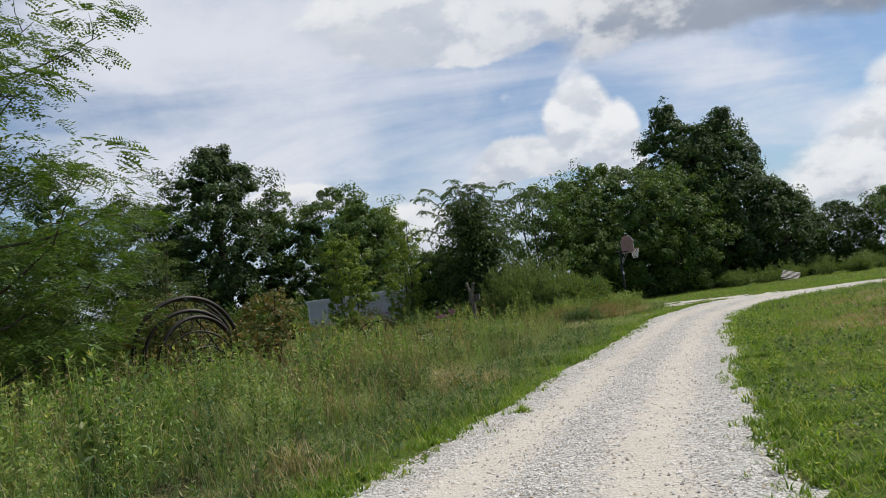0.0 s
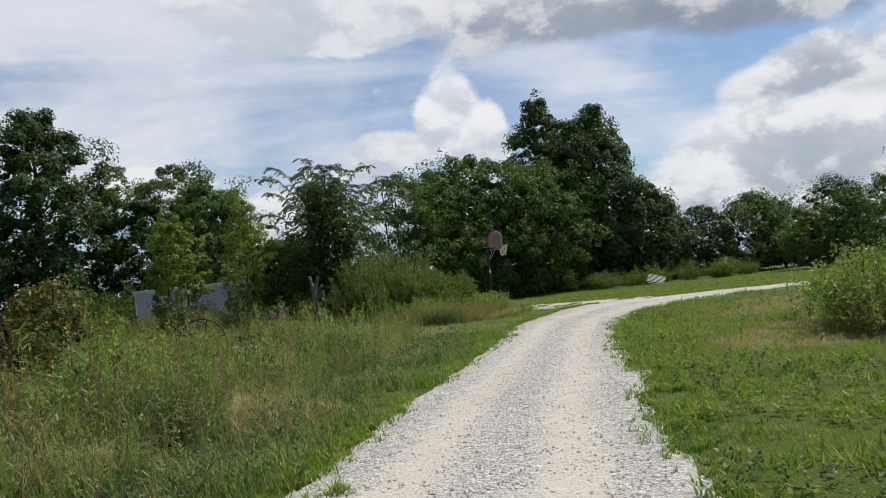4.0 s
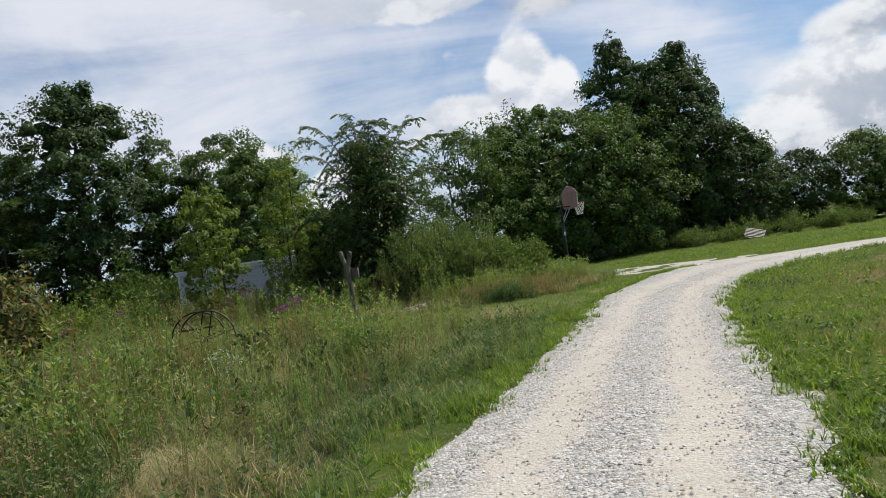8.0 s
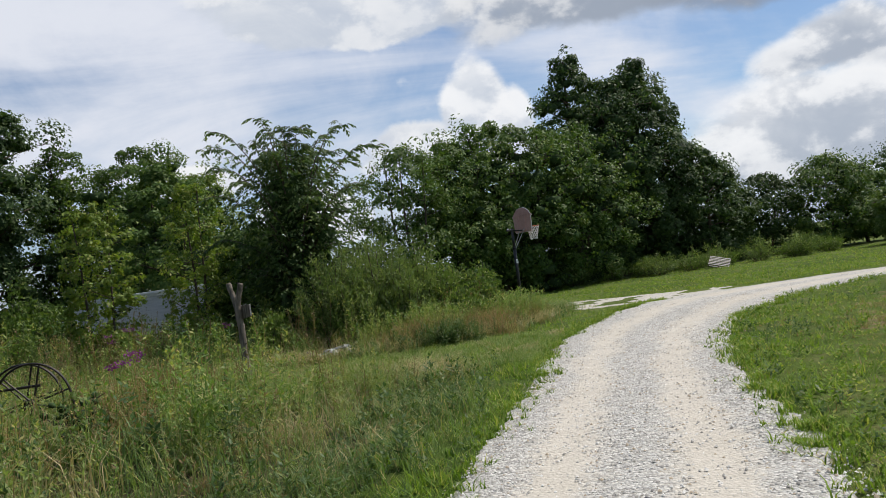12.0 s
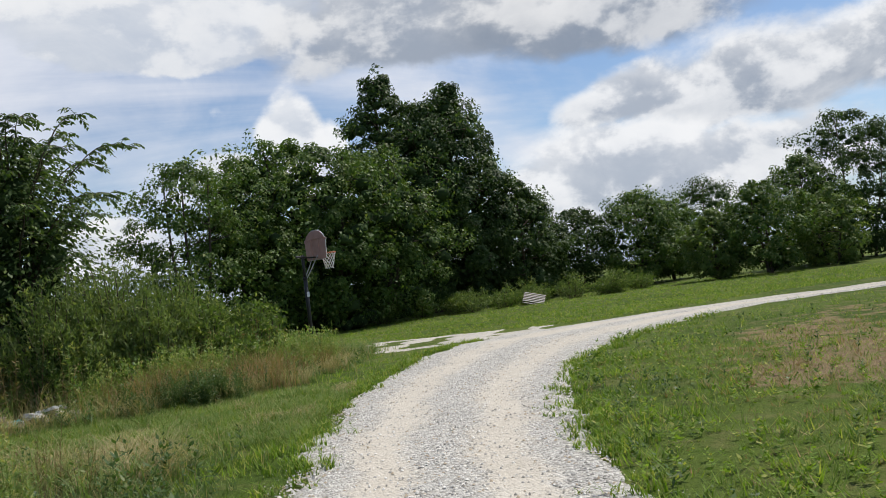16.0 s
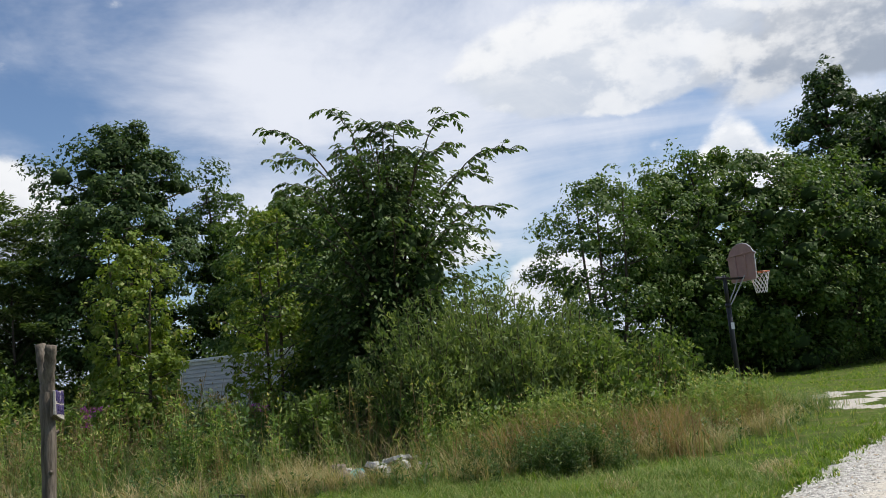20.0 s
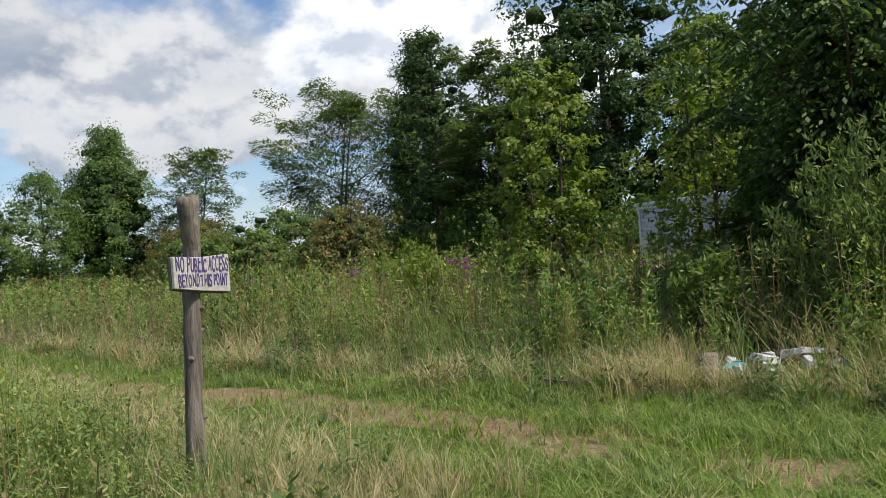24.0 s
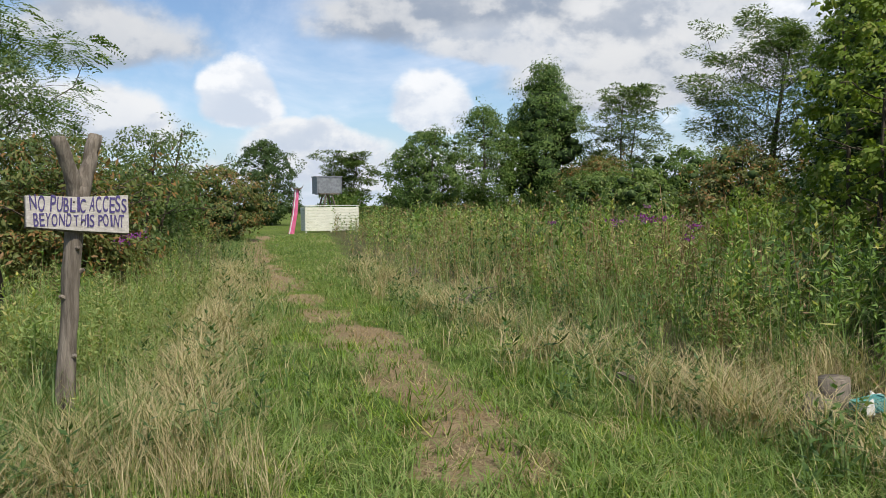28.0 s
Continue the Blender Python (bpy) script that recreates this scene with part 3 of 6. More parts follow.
def build_road():
    a, b = resample(ROAD_LEFT, 0.22), resample(ROAD_RIGHT, 0.22)
    n = len(a)
    s = np.linspace(0, 1, len(b))
    u = np.linspace(0, 1, n)
    b = np.c_[np.interp(u, s, b[:, 0]), np.interp(u, s, b[:, 1])]
    across = 25
    w = np.linspace(0, 1, across)
    d = unit(b - a)
    wob = 0.16 * bumps(a[:, 0] * 1.0, a[:, 1] * 1.0, 2.0, 3) + 0.06 * bumps(a[:, 0], a[:, 1], 5.0, 4) + rng0.normal(0, 0.012, n)
    wob2 = 0.18 * bumps(b[:, 0], b[:, 1], 1.7, 6) + 0.08 * bumps(b[:, 0], b[:, 1], 5.0, 7) + rng0.normal(0, 0.012, n)
    a = a - d * wob[:, None]
    b = b + d * wob2[:, None]
    P = a[:, None] * (1 - w)[None, :, None] + b[:, None] * w[None, :, None]
    x, y = P[..., 0].ravel(), P[..., 1].ravel()
    W = np.tile(w, n)
    rise = np.minimum(1, np.minimum(W, 1 - W) / 0.07)
    ruts = np.exp(-((W - 0.30) / 0.11) ** 2) + np.exp(-((W - 0.70) / 0.11) ** 2)
    z = height(x, y) - 0.015 + 0.055 * rise - 0.018 * ruts + 0.006 * bumps(x, y, 5, 9)
    i = (np.arange(n - 1)[:, None] * across + np.arange(across - 1)[None]).ravel()
    ob = sheet("road", np.c_[x, y, z], np.c_[i, i + 1, i + across + 1, i + across], M_GRAVEL, smooth=True)
    values(ob, "track", np.clip(ruts, 0, 1))
    values(ob, "edge", 1 - np.minimum(1, np.minimum(W, 1 - W) / 0.06))
    tagged(ob, "pale crushed limestone driveway with two worn wheel tracks", "road", kind="structure")
    # the gravel spur beyond the bend
    gx, gy = np.meshgrid(np.arange(10.2, 19, 0.2), np.arange(42, 50.6, 0.2))
    x, y = gx.ravel(), gy.ravel()
    inn = inside(SPUR, x + 0.35 * bumps(x, y, 2.2, 21), y + 0.35 * bumps(x, y, 2.0, 22))
    rag = inn & (bumps(x, y, 2.2, 23) > -0.20)
    z = np.where(rag, height(x, y) + 0.022, height(x, y) - 0.03)
    n2 = gx.shape[1]
    i = (np.arange(gx.shape[0] - 1)[:, None] * n2 + np.arange(n2 - 1)[None]).ravel()
    ob = sheet("gravel_spur", np.c_[x, y, z], np.c_[i, i + 1, i + n2 + 1, i + n2], M_GRAVEL, smooth=True)
    values(ob, "track", 0.5 + 0 * x)
    values(ob, "edge", 0 * x)
    tagged(ob, "patchy spread of pale gravel grown through with grass", "gravel", kind="structure")


def road_spread():
    """Loose stones: low eight-faced lumps over the near stretch of the road, thicker towards the edges."""
    rng = np.random.RandomState(8)
    n = 44000
    y = 1.5 + 39 * rng.uniform(0, 1, n) ** 1.15
    lx, rx = np.interp(y, [p[1] for p in ROAD_LEFT[:11]], [p[0] for p in ROAD_LEFT[:11]]), np.interp(y, [p[1] for p in ROAD_RIGHT[:13]], [p[0] for p in ROAD_RIGHT[:13]])
    w = np.where(rng.uniform(0, 1, n) < 0.85, rng.uniform(-0.03, 1.03, n), np.where(rng.uniform(0, 1, n) < 0.5, 0.0, 1.0) + rng.normal(0, 0.05, n))
    keep = rng.uniform(0, 1, n) < 0.35 + 0.65 * (1 - np.exp(-((w - 0.30) / 0.10) ** 2) - np.exp(-((w - 0.70) / 0.10) ** 2))
    x = lx + (rx - lx) * w
    x, y, w = x[keep], y[keep], w[keep]
    s = rng.uniform(0.008, 0.021, len(x))
    rise = np.clip(np.minimum(w, 1 - w) / 0.07, 0, 1)
    ruts = np.exp(-((w - 0.30) / 0.11) ** 2) + np.exp(-((w - 0.70) / 0.11) ** 2)
    z = height(x, y) - 0.015 + 0.055 * rise - 0.018 * ruts + s * 0.2
    octa = np.array([(1, 0, 0), (0, 1, 0), (-1, 0, 0), (0, -1, 0), (0, 0, 0.8), (0, 0, -0.7)])
    tri = np.array([(0, 1, 4), (1, 2, 4), (2, 3, 4), (3, 0, 4), (1, 0, 5), (2, 1, 5), (3, 2, 5), (0, 3, 5)])[:4]
    k = rng.uniform(0.6, 1.35, (len(x), 5, 3)) * octa[None, :5]
    a = rng.uniform(0, 6.28, len(x))
    c, sn = np.cos(a)[:, None], np.sin(a)[:, None]
    v = np.stack([k[..., 0] * c - k[..., 1] * sn, k[..., 0] * sn + k[..., 1] * c, k[..., 2] + rng.uniform(-0.25, 0.25, (len(x), 5))], -1) * s[:, None, None]
    v += np.stack([x, y, z], -1)[:, None]
    f = (np.arange(len(x))[:, None, None] * 5 + tri[None]).reshape(-1, 3)
    tagged(sheet("road_stones", v.reshape(-1, 3), f, M_STONE), "loose pale grey limestone chips lying on the driveway", "gravel", kind="stuff")


build_ground()
build_road()


# ---- trees and bushes ----
def crown_width(v, shape):
    if shape == "cone":
        return np.clip((1.02 - v) ** 0.8 * (0.35 + 0.65 * np.clip(v / 0.12, 0, 1)), 0, 1)
    if shape == "spread":
        return np.clip(0.45 + 0.55 * np.sin(np.pi * np.clip(v, 0, 1) ** 1.2), 0, 1) * np.sqrt(np.clip(1.08 - v, 0, 1))
    return np.sqrt(np.clip(1 - (2 * np.clip(v, 0, 1) ** 0.85 - 0.9) ** 2, 0.04, 1))


_bm = bmesh.new()
bmesh.ops.create_icosphere(_bm, subdivisions=1, radius=1.0)
ICO = np.array([v.co[:] for v in _bm.verts])
ICO_FACES = np.array([[v.index for v in f.verts] for f in _bm.faces])
_bm.free()


def tree(name, x, y, h, r, seed, mat, label, leaves=9000, leaf=(0.30, 0.17), start=0.12, shape="round", limbs=26, trunk=0.16, stems=1, gap=0.0,
         flat=0.75, shoots=0, clump=0.27, category="tree", group="", sweep=0.35, lean=(0, 0), core=0.60, pinnate=0, feathery=False):
    """A tapered, wandering trunk, limbs that reach to the crown's outline, and rounded masses of leaves along them."""
    rng = np.random.RandomState(seed)
    ob = thing(name, (x, y, float(height(np.array([x]), np.array([y]))[0]) - 0.02), label, category, group)
    far = np.hypot(x - 6, y - 28) > 25
    if far:
        leaves, leaf = int(leaves * (1.1 if feathery else 1.35)), (leaf[0] * 1.08, leaf[1] * 1.12)
    wood, tips, outs, sizes, inner = [], [], [], [], []
    up = np.array([0, 0, 1.0])
    for st in range(stems):
        a0 = rng.uniform(0, 6.28)
        off = np.array([np.cos(a0), np.sin(a0)]) * (0.0 if stems == 1 else r * 0.16)
        spread = np.array([np.cos(a0), np.sin(a0)]) * (0.0 if stems == 1 else r * 0.34)
        zz = np.linspace(0, 1, 9)
        top = h * (0.95 if st == 0 else rng.uniform(0.76, 0.95))
        path = np.c_[off[0] + (spread[0] + lean[0]) * zz + 0.009 * h * np.sin(zz * 5 + a0), off[1] + (spread[1] + lean[1]) * zz + 0.009 * h * np.cos(zz * 6 + a0), zz * top]
        path[0, 2] = -0.12
        tr = trunk * (1 if stems == 1 else 0.7)
        wood.append(("trunk", tube_arrays(path, tr * (1.25 - 1.12 * zz ** 0.8) + 0.012, 8)))
        m = max(6, int(limbs / stems))
        for i in range(m):
            v = (i + rng.uniform(0.1, 0.9)) / m
            u = start + (1 - start) * v
            base = np.array([np.interp(u, zz, path[:, c]) for c in range(3)])
            az = i * 2.399 + rng.uniform(-0.5, 0.5)
            out = np.array([np.cos(az), np.sin(az), 0])
            # slow lobes make the outline uneven
            lobe = 1 + 0.18 * np.sin(2 * az + seed) + 0.12 * np.sin(15 * v + az + seed * 1.7)
            reach = max(0.16 * r, r * float(crown_width(np.array(v), shape)) * lobe * rng.uniform(0.72, 1.06))
            t = np.linspace(0, 1, 6)[:, None]
            rise = reach * sweep * rng.uniform(0.5, 1.3)
            limb = base + out * reach * t + up * rise * t ** 1.4 + rng.normal(0, 0.035 * reach, (6, 3)) * t
            wood.append(("branch", tube_arrays(limb, tr * 0.36 * (1 - 0.9 * t[:, 0]) * (1.1 - 0.6 * u) + 0.006, 5)))
            for q, side in ((0.30, -1), (0.45, 1), (0.62, -1), (0.78, 1), (0.92, -1), (1.0, 0)):
                if rng.uniform() < gap:
                    continue
                c = np.array([np.interp(q, t[:, 0], limb[:, k]) for k in range(3)])
                perp = np.array([-out[1], out[0], 0.0]) * side
                tip = c + perp * reach * rng.uniform(0.15, 0.38) + up * rng.uniform(-0.10, 0.16) * reach
                if q in (0.62, 0.92):
                    wood.append(("limb", tube_arrays(np.stack([c, (c + tip) / 2 + rng.normal(0, 0.02 * reach, 3), tip]), [tr * 0.10 + 0.004, tr * 0.06 + 0.003, 0.003], 4)))
                tips.append(tip)
                outs.append(out * min(1.0, 1.6 * reach / r))
                sizes.append(clump * r * rng.uniform(0.6, 1.15) * (0.72 + 0.28 * (1 - v)))
                inner.append(q < 0.85 and v < 0.9)
        for q in range(3):
            tips.append(path[-1] + rng.normal(0, 0.06 * r, 3) * np.array([1, 1, 2]))
            outs.append(np.array([0, 0, 0.4]))
            sizes.append(clump * r * rng.uniform(0.4, 0.7))
            inner.append(False)
    for kind in ("trunk", "branch"):
        for k, (tv, tf) in wood:
            if k == kind:
                sheet(kind, tv, tf, M_BARK, ob, True)
    bv, bf = joined([p for k, p in wood if k == "limb"])
    tagged(sheet("twig_mass", bv, bf, M_BARK, ob), kind="stuff")
    tips, outs, sizes = np.array(tips), np.array(outs), np.array(sizes)
    if gap >= 0.1:
        core *= 0.4
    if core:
        # inner foliage: crumpled twenty-sided lumps, too deep in the crown to tell leaf from leaf; their dark colour
        # holds the crown's inner shade
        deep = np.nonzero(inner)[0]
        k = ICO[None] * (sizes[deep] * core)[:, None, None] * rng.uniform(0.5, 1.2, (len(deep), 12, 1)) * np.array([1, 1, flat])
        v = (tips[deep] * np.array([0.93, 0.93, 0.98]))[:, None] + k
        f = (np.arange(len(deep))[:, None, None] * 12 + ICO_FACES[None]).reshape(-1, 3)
        tagged(sheet("shaded_inner_foliage", v.reshape(-1, 3), f, M_INNER_SHADE, ob), kind="stuff")
    n = leaves // (pinnate or 1)
    idx = rng.choice(len(tips), n, p=sizes ** 2 / (sizes ** 2).sum())
    g = unit(rng.normal(0, 1, (n, 3)) + outs[idx] * 0.35 + up * 0.25)
    rad = (0.40 + 0.60 * np.sqrt(rng.uniform(0, 1, n))) * (1 + 0.05 * rng.normal(0, 1, n))
    c = tips[idx] + g * (sizes[idx] * rad)[:, None] * np.array([1, 1, flat])
    o = outs[idx]
    if not feathery:
        # most leaves sit in many small rounded masses just inside the crown's outline, so that it closes and has a lumpy edge
        m, K = n * 3 // 5, int(150 * (1 - gap))
        v, az = rng.uniform(0, 1, K) ** 0.9, np.arange(K) * 2.399 + rng.uniform(-0.4, 0.4, K)
        lobe = 1 + 0.16 * np.sin(2 * az + seed) + 0.12 * np.sin(15 * v + az + seed * 1.7) + 0.07 * np.sin(7 * az + 9 * v)
        rd = r * np.maximum(crown_width(v, shape), 0.10) * lobe * rng.uniform(0.62, 0.95, K)
        ctr = np.c_[rd * np.cos(az) + lean[0] * v, rd * np.sin(az) + lean[1] * v, h * (start + (1 - start) * v) * 0.955 + 0.25 * rd * sweep]
        sz = r * rng.uniform(0.10, 0.21, K) * (1.05 - 0.35 * v)
        j = rng.choice(K, m, p=sz ** 2 / (sz ** 2).sum())
        d = unit(rng.normal(0, 1, (m, 3)) + np.c_[np.cos(az), np.sin(az), 0.4 + 0 * az][j] * 0.5 + up * 0.3)
        c[:m] = ctr[j] + d * (sz[j] * (0.35 + 0.65 * rng.uniform(0, 1, m) ** 0.5))[:, None] * np.array([1, 1, 0.85])
        o[:m] = np.c_[np.cos(az), np.sin(az), 0 * az][j]
        g[:m] = unit(d + 0.4 * np.c_[np.cos(az), np.sin(az), 1.4 * v - 0.3][j])
    c[:, 2] = np.maximum(c[:, 2], 0.05 + rng.uniform(0, 0.4, n))
    s = rng.uniform(0.65, 1.25, n)
    if feathery:
        # fronds held flat, radiating outwards, their tips hanging
        along = unit(g * np.array([1, 1, 0.3]) + o * 0.5 + rng.normal(0, 0.22, (n, 3)) + np.array([0, 0, -0.12]))
        normal = unit(up + rng.normal(0, 0.28, (n, 3)))
    else:
        normal = unit(g * 0.8 + o * 0.3 + up * 0.4 + rng.normal(0, 0.45, (n, 3)))
        along = o * 0.6 + rng.normal(0, 0.6, (n, 3)) + np.array([0, 0, -0.5])
        along = unit(along - normal * (along * normal).sum(1)[:, None])
    across = unit(np.cross(normal, along))
    if pinnate:
        k = np.arange(pinnate)
        at, sd = (k // 2 + 0.6) / (pinnate / 2), np.where(k % 2, 1.0, -1.0)
        full = 0.30
        cc = c[:, None] + along[:, None] * (at * full * s[:, None])[..., None] - up * (0.10 * at ** 2 * s[:, None])[..., None]
        la = unit(across[:, None] * sd[None, :, None] + along[:, None] * 0.45 + rng.normal(0, 0.10, (n, pinnate, 3)))
        lx = unit(np.cross(np.broadcast_to(normal[:, None], la.shape), la))
        cc = (cc + la * leaf[0] * 0.5).reshape(-1, 3)
        ss = np.repeat(s, pinnate)
        pieces = [leaf_tris(cc, la.reshape(-1, 3), lx.reshape(-1, 3), leaf[0] * ss, leaf[1] * ss)]
    else:
        pieces = [(leaf_tris if far else leaf_quads)(c, along, across, leaf[0] * s, leaf[1] * s)]
    # long arching leafy shoots that break the outline
    for i in range(shoots):
        az, v = rng.uniform(0, 6.28), rng.uniform(0.45, 1.0)
        u = start + (1 - start) * v
        out = np.array([np.cos(az), np.sin(az), 0])
        reach = r * float(crown_width(np.array(v), shape))
        p0 = np.array([lean[0] * u, lean[1] * u, u * h * 0.92]) + out * reach * 0.70
        t = np.linspace(0, 1, 22)[:, None]
        length = rng.uniform(0.6, 1.1) * r
        p = p0 + out * length * t * (0.45 + 0.7 * (1 - v)) + up * length * (1.05 * v * t - 0.45 * t ** 2.6 * rng.uniform(0.3, 1.2))
        sv = tube_arrays(p[::5], 0.012 * (1.1 - t[::5, 0]) + 0.003, 4)
        sheet("shoot", sv[0], sv[1], M_BARK, ob)
        cc = np.repeat(p, 3, 0) + rng.normal(0, 0.05, (len(p) * 3, 3))
        pieces.append(leaf_cloud(rng, cc, np.array([out * 0.4 + np.array([0, 0, -0.7])]).repeat(len(cc), 0), np.full(len(cc), leaf[0]), np.full(len(cc), leaf[1]), 0.5, far))
    v, f = joined(pieces)
    sheet("crown", v, f, mat, ob)
    return ob


def bush(name, x, y, h, r, seed, mat, label, leaves=6000, leaf=(0.12, 0.035), stems=26, upright=0.7, category="bush", group="", squash=1.0, plume=0.16):
    """Many thin stems from one root, fanning out, with leaves on their upper two thirds."""
    rng = np.random.RandomState(seed)
    ob = thing(name, (x, y, float(height(np.array([x]), np.array([y]))[0]) - 0.02), label, category, group)
    wood, cs, ds = [], [], []
    per = max(8, leaves // stems)
    for i in range(stems):
        az = i * 2.399 + rng.uniform(-0.4, 0.4)
        k = np.sqrt((i + 0.5) / stems)
        out = np.array([np.cos(az), np.sin(az) * squash, 0])
        t = np.linspace(0, 1, 7)[:, None]
        top = h * rng.uniform(0.66, 1.06) * (1 - 0.42 * k ** 2)
        p = out * r * k * (0.25 + 0.75 * t ** (0.6 + upright)) + np.array([0, 0, 1]) * top * t + rng.normal(0, 0.03 * r, (7, 3)) * t
        wood.append(tube_arrays(p, 0.018 * (1.05 - t[:, 0]) + 0.003, 4))
        q = rng.uniform(0.12, 1.0, per) ** 0.8
        c = np.stack([np.interp(q, t[:, 0], p[:, j]) for j in range(3)], 1)
        side = rng.normal(0, 1, (per, 3)) * (plume * r * (1.15 - 0.75 * q) + 0.03)[:, None]
        side[:, 2] *= 0.7
        cs.append(c + side)
        ds.append(unit(side + out * 0.05) * 0.5 + np.array([0, 0, upright]))
    v, f = joined(wood)
    tagged(sheet("stem_mass", v, f, M_BARK, ob), kind="stuff")
    c, d = np.concatenate(cs), np.concatenate(ds)
    c[:, 2] = np.maximum(c[:, 2], 0.03)
    v, f = leaf_cloud(rng, c, d, np.full(len(c), leaf[0]), np.full(len(c), leaf[1]), 0.2, np.hypot(x - 6, y - 28) > 16)
    sheet("leaves", v, f, mat, ob)
    return ob


def arching_elm():
    """A young elm: limbs rise steeply from a short trunk, lean out and bow over; leaves hang in two rows along every twig."""
    rng = np.random.RandomState(18)
    ob = thing("elm_tree", (2.75, 43.6, 0.0), "spreading young elm with long arching shoots above tall weeds", "tree")
    up = np.array([0, 0, 1.0])
    v, f = tube_arrays([(0, 0, -0.1), (0.03, 0.02, 1.2), (-0.02, 0.05, 2.6), (0.05, 0.02, 4.4)], [0.15, 0.125, 0.095, 0.04], 10)
    sheet("trunk", v, f, M_BARK, ob, True)
    twigs, cs, al, no, ln = [], [], [], [], []

    def leafy(p, spacing, size):
        """Leaves hang alternately on both sides of a line."""
        seg = np.linalg.norm(np.diff(p, axis=0), axis=1)
        arc = np.r_[0, np.cumsum(seg)]
        k = np.arange(0.05, arc[-1], spacing)
        q = np.stack([np.interp(k, arc, p[:, c]) for c in range(3)], 1)
        t = unit(np.stack([np.interp(k, arc[:-1], np.diff(p, axis=0)[:, c] / seg) for c in range(3)], 1))
        side = unit(np.cross(t, up)) * np.where(np.arange(len(k)) % 2, 1.0, -1.0)[:, None]
        d = unit(side * 0.8 + t * 0.55 + np.array([0, 0, -0.55]) + rng.normal(0, 0.22, q.shape))
        s = size * rng.uniform(0.7, 1.2, len(k))
        cs.append(q + d * s[:, None] * 0.5)
        al.append(d)
        no.append(unit(up + side * 0.5 + rng.normal(0, 0.3, q.shape)))
        ln.append(s)

    for i in range(54):
        az = i * 2.399 + rng.uniform(-0.3, 0.3)
        k = (i + 0.5) / 54
        out = np.array([math.cos(az), math.sin(az), 0])
        z0 = 0.5 + 3.4 * k
        top = rng.uniform(6.2, 7.45) if k > 0.55 else 1.6 + 7.6 * k + rng.uniform(-0.4, 0.5)
        reach = (1.55 + 1.35 * math.sin(math.pi * min(1, k * 1.02) ** 0.9)) * rng.uniform(0.75, 1.12) * (1.0 if k < 0.8 else 0.62)
        t = np.linspace(0, 1, 14)[:, None]
        bow = rng.uniform(0.35, 0.9)
        p = out * reach * t ** 1.25 + up * (z0 + (top - z0) * (1 - (1 - t) ** 1.7) - bow * np.clip(t - 0.72, 0, 1) ** 1.6 * 5.0) + np.c_[rng.normal(0, 0.03, (14, 2)), np.zeros(14)] * t
        v, f = tube_arrays(p, 0.038 * (1.04 - t[:, 0]) * (1.15 - 0.5 * k) + 0.004, 5)
        sheet("branch", v, f, M_BARK, ob, True)
        leafy(p[9:], 0.035, 0.17)
        for b in np.arange(0.16, 0.98, 0.045):
            c = np.array([np.interp(b, t[:, 0], p[:, j]) for j in range(3)])
            a2 = az + rng.choice([-1, 1]) * rng.uniform(0.4, 1.5)
            d = np.array([math.cos(a2), math.sin(a2), rng.uniform(0.2, 0.9)])
            l = rng.uniform(0.35, 0.85) * (1.15 - 0.55 * b)
            w = np.linspace(0, 1, 6)[:, None]
            q = c + d * l * w - up * l * 0.75 * w ** 2.2
            twigs.append(tube_arrays(q[::2], [0.008, 0.006, 0.003], 4))
            leafy(q, 0.042, 0.15)
    v, f = joined(twigs)
    tagged(sheet("twig_mass", v, f, M_BARK, ob), kind="stuff")
    # dark lumps fill the crown; its inner shade is in their colour
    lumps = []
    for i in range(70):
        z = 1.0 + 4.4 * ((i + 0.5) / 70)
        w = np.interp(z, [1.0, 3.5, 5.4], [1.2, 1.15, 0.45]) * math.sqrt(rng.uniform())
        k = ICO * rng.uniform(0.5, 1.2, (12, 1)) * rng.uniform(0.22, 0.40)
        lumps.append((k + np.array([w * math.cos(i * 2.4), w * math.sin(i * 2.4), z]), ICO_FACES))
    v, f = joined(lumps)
    tagged(sheet("shaded_inner_foliage", v, f, M_INNER_SHADE, ob), kind="stuff")
    # inner leaves fill the crown's middle, from low on the trunk up
    k = 10000
    z = 0.7 + 5.6 * rng.uniform(0, 1, k) ** 0.9
    wide = np.interp(z, [0.7, 2.0, 4.0, 5.4, 6.4], [1.5, 2.0, 2.15, 1.6, 0.9])
    az, rd = rng.uniform(0, 6.28, k), np.sqrt(rng.uniform(0, 1, k))
    wide = wide * (1 + 0.16 * np.sin(3 * az + 2.2 * z) + 0.10 * np.sin(5 * az - 3.1 * z))
    cs.append(np.c_[np.cos(az) * rd * wide, np.sin(az) * rd * wide, z])
    al.append(unit(np.c_[np.cos(az), np.sin(az), -0.6 + 0 * az] + rng.normal(0, 0.5, (k, 3))))
    no.append(unit(up + rng.normal(0, 0.5, (k, 3))))
    ln.append(0.145 * rng.uniform(0.7, 1.2, k))
    c, a, n, l = np.concatenate(cs), np.concatenate(al), np.concatenate(no), np.concatenate(ln)
    v, f = leaf_quads(c, a, unit(np.cross(n, a)), l, l * 0.50)
    sheet("crown", v, f, M_YOUNG_ELM, ob)


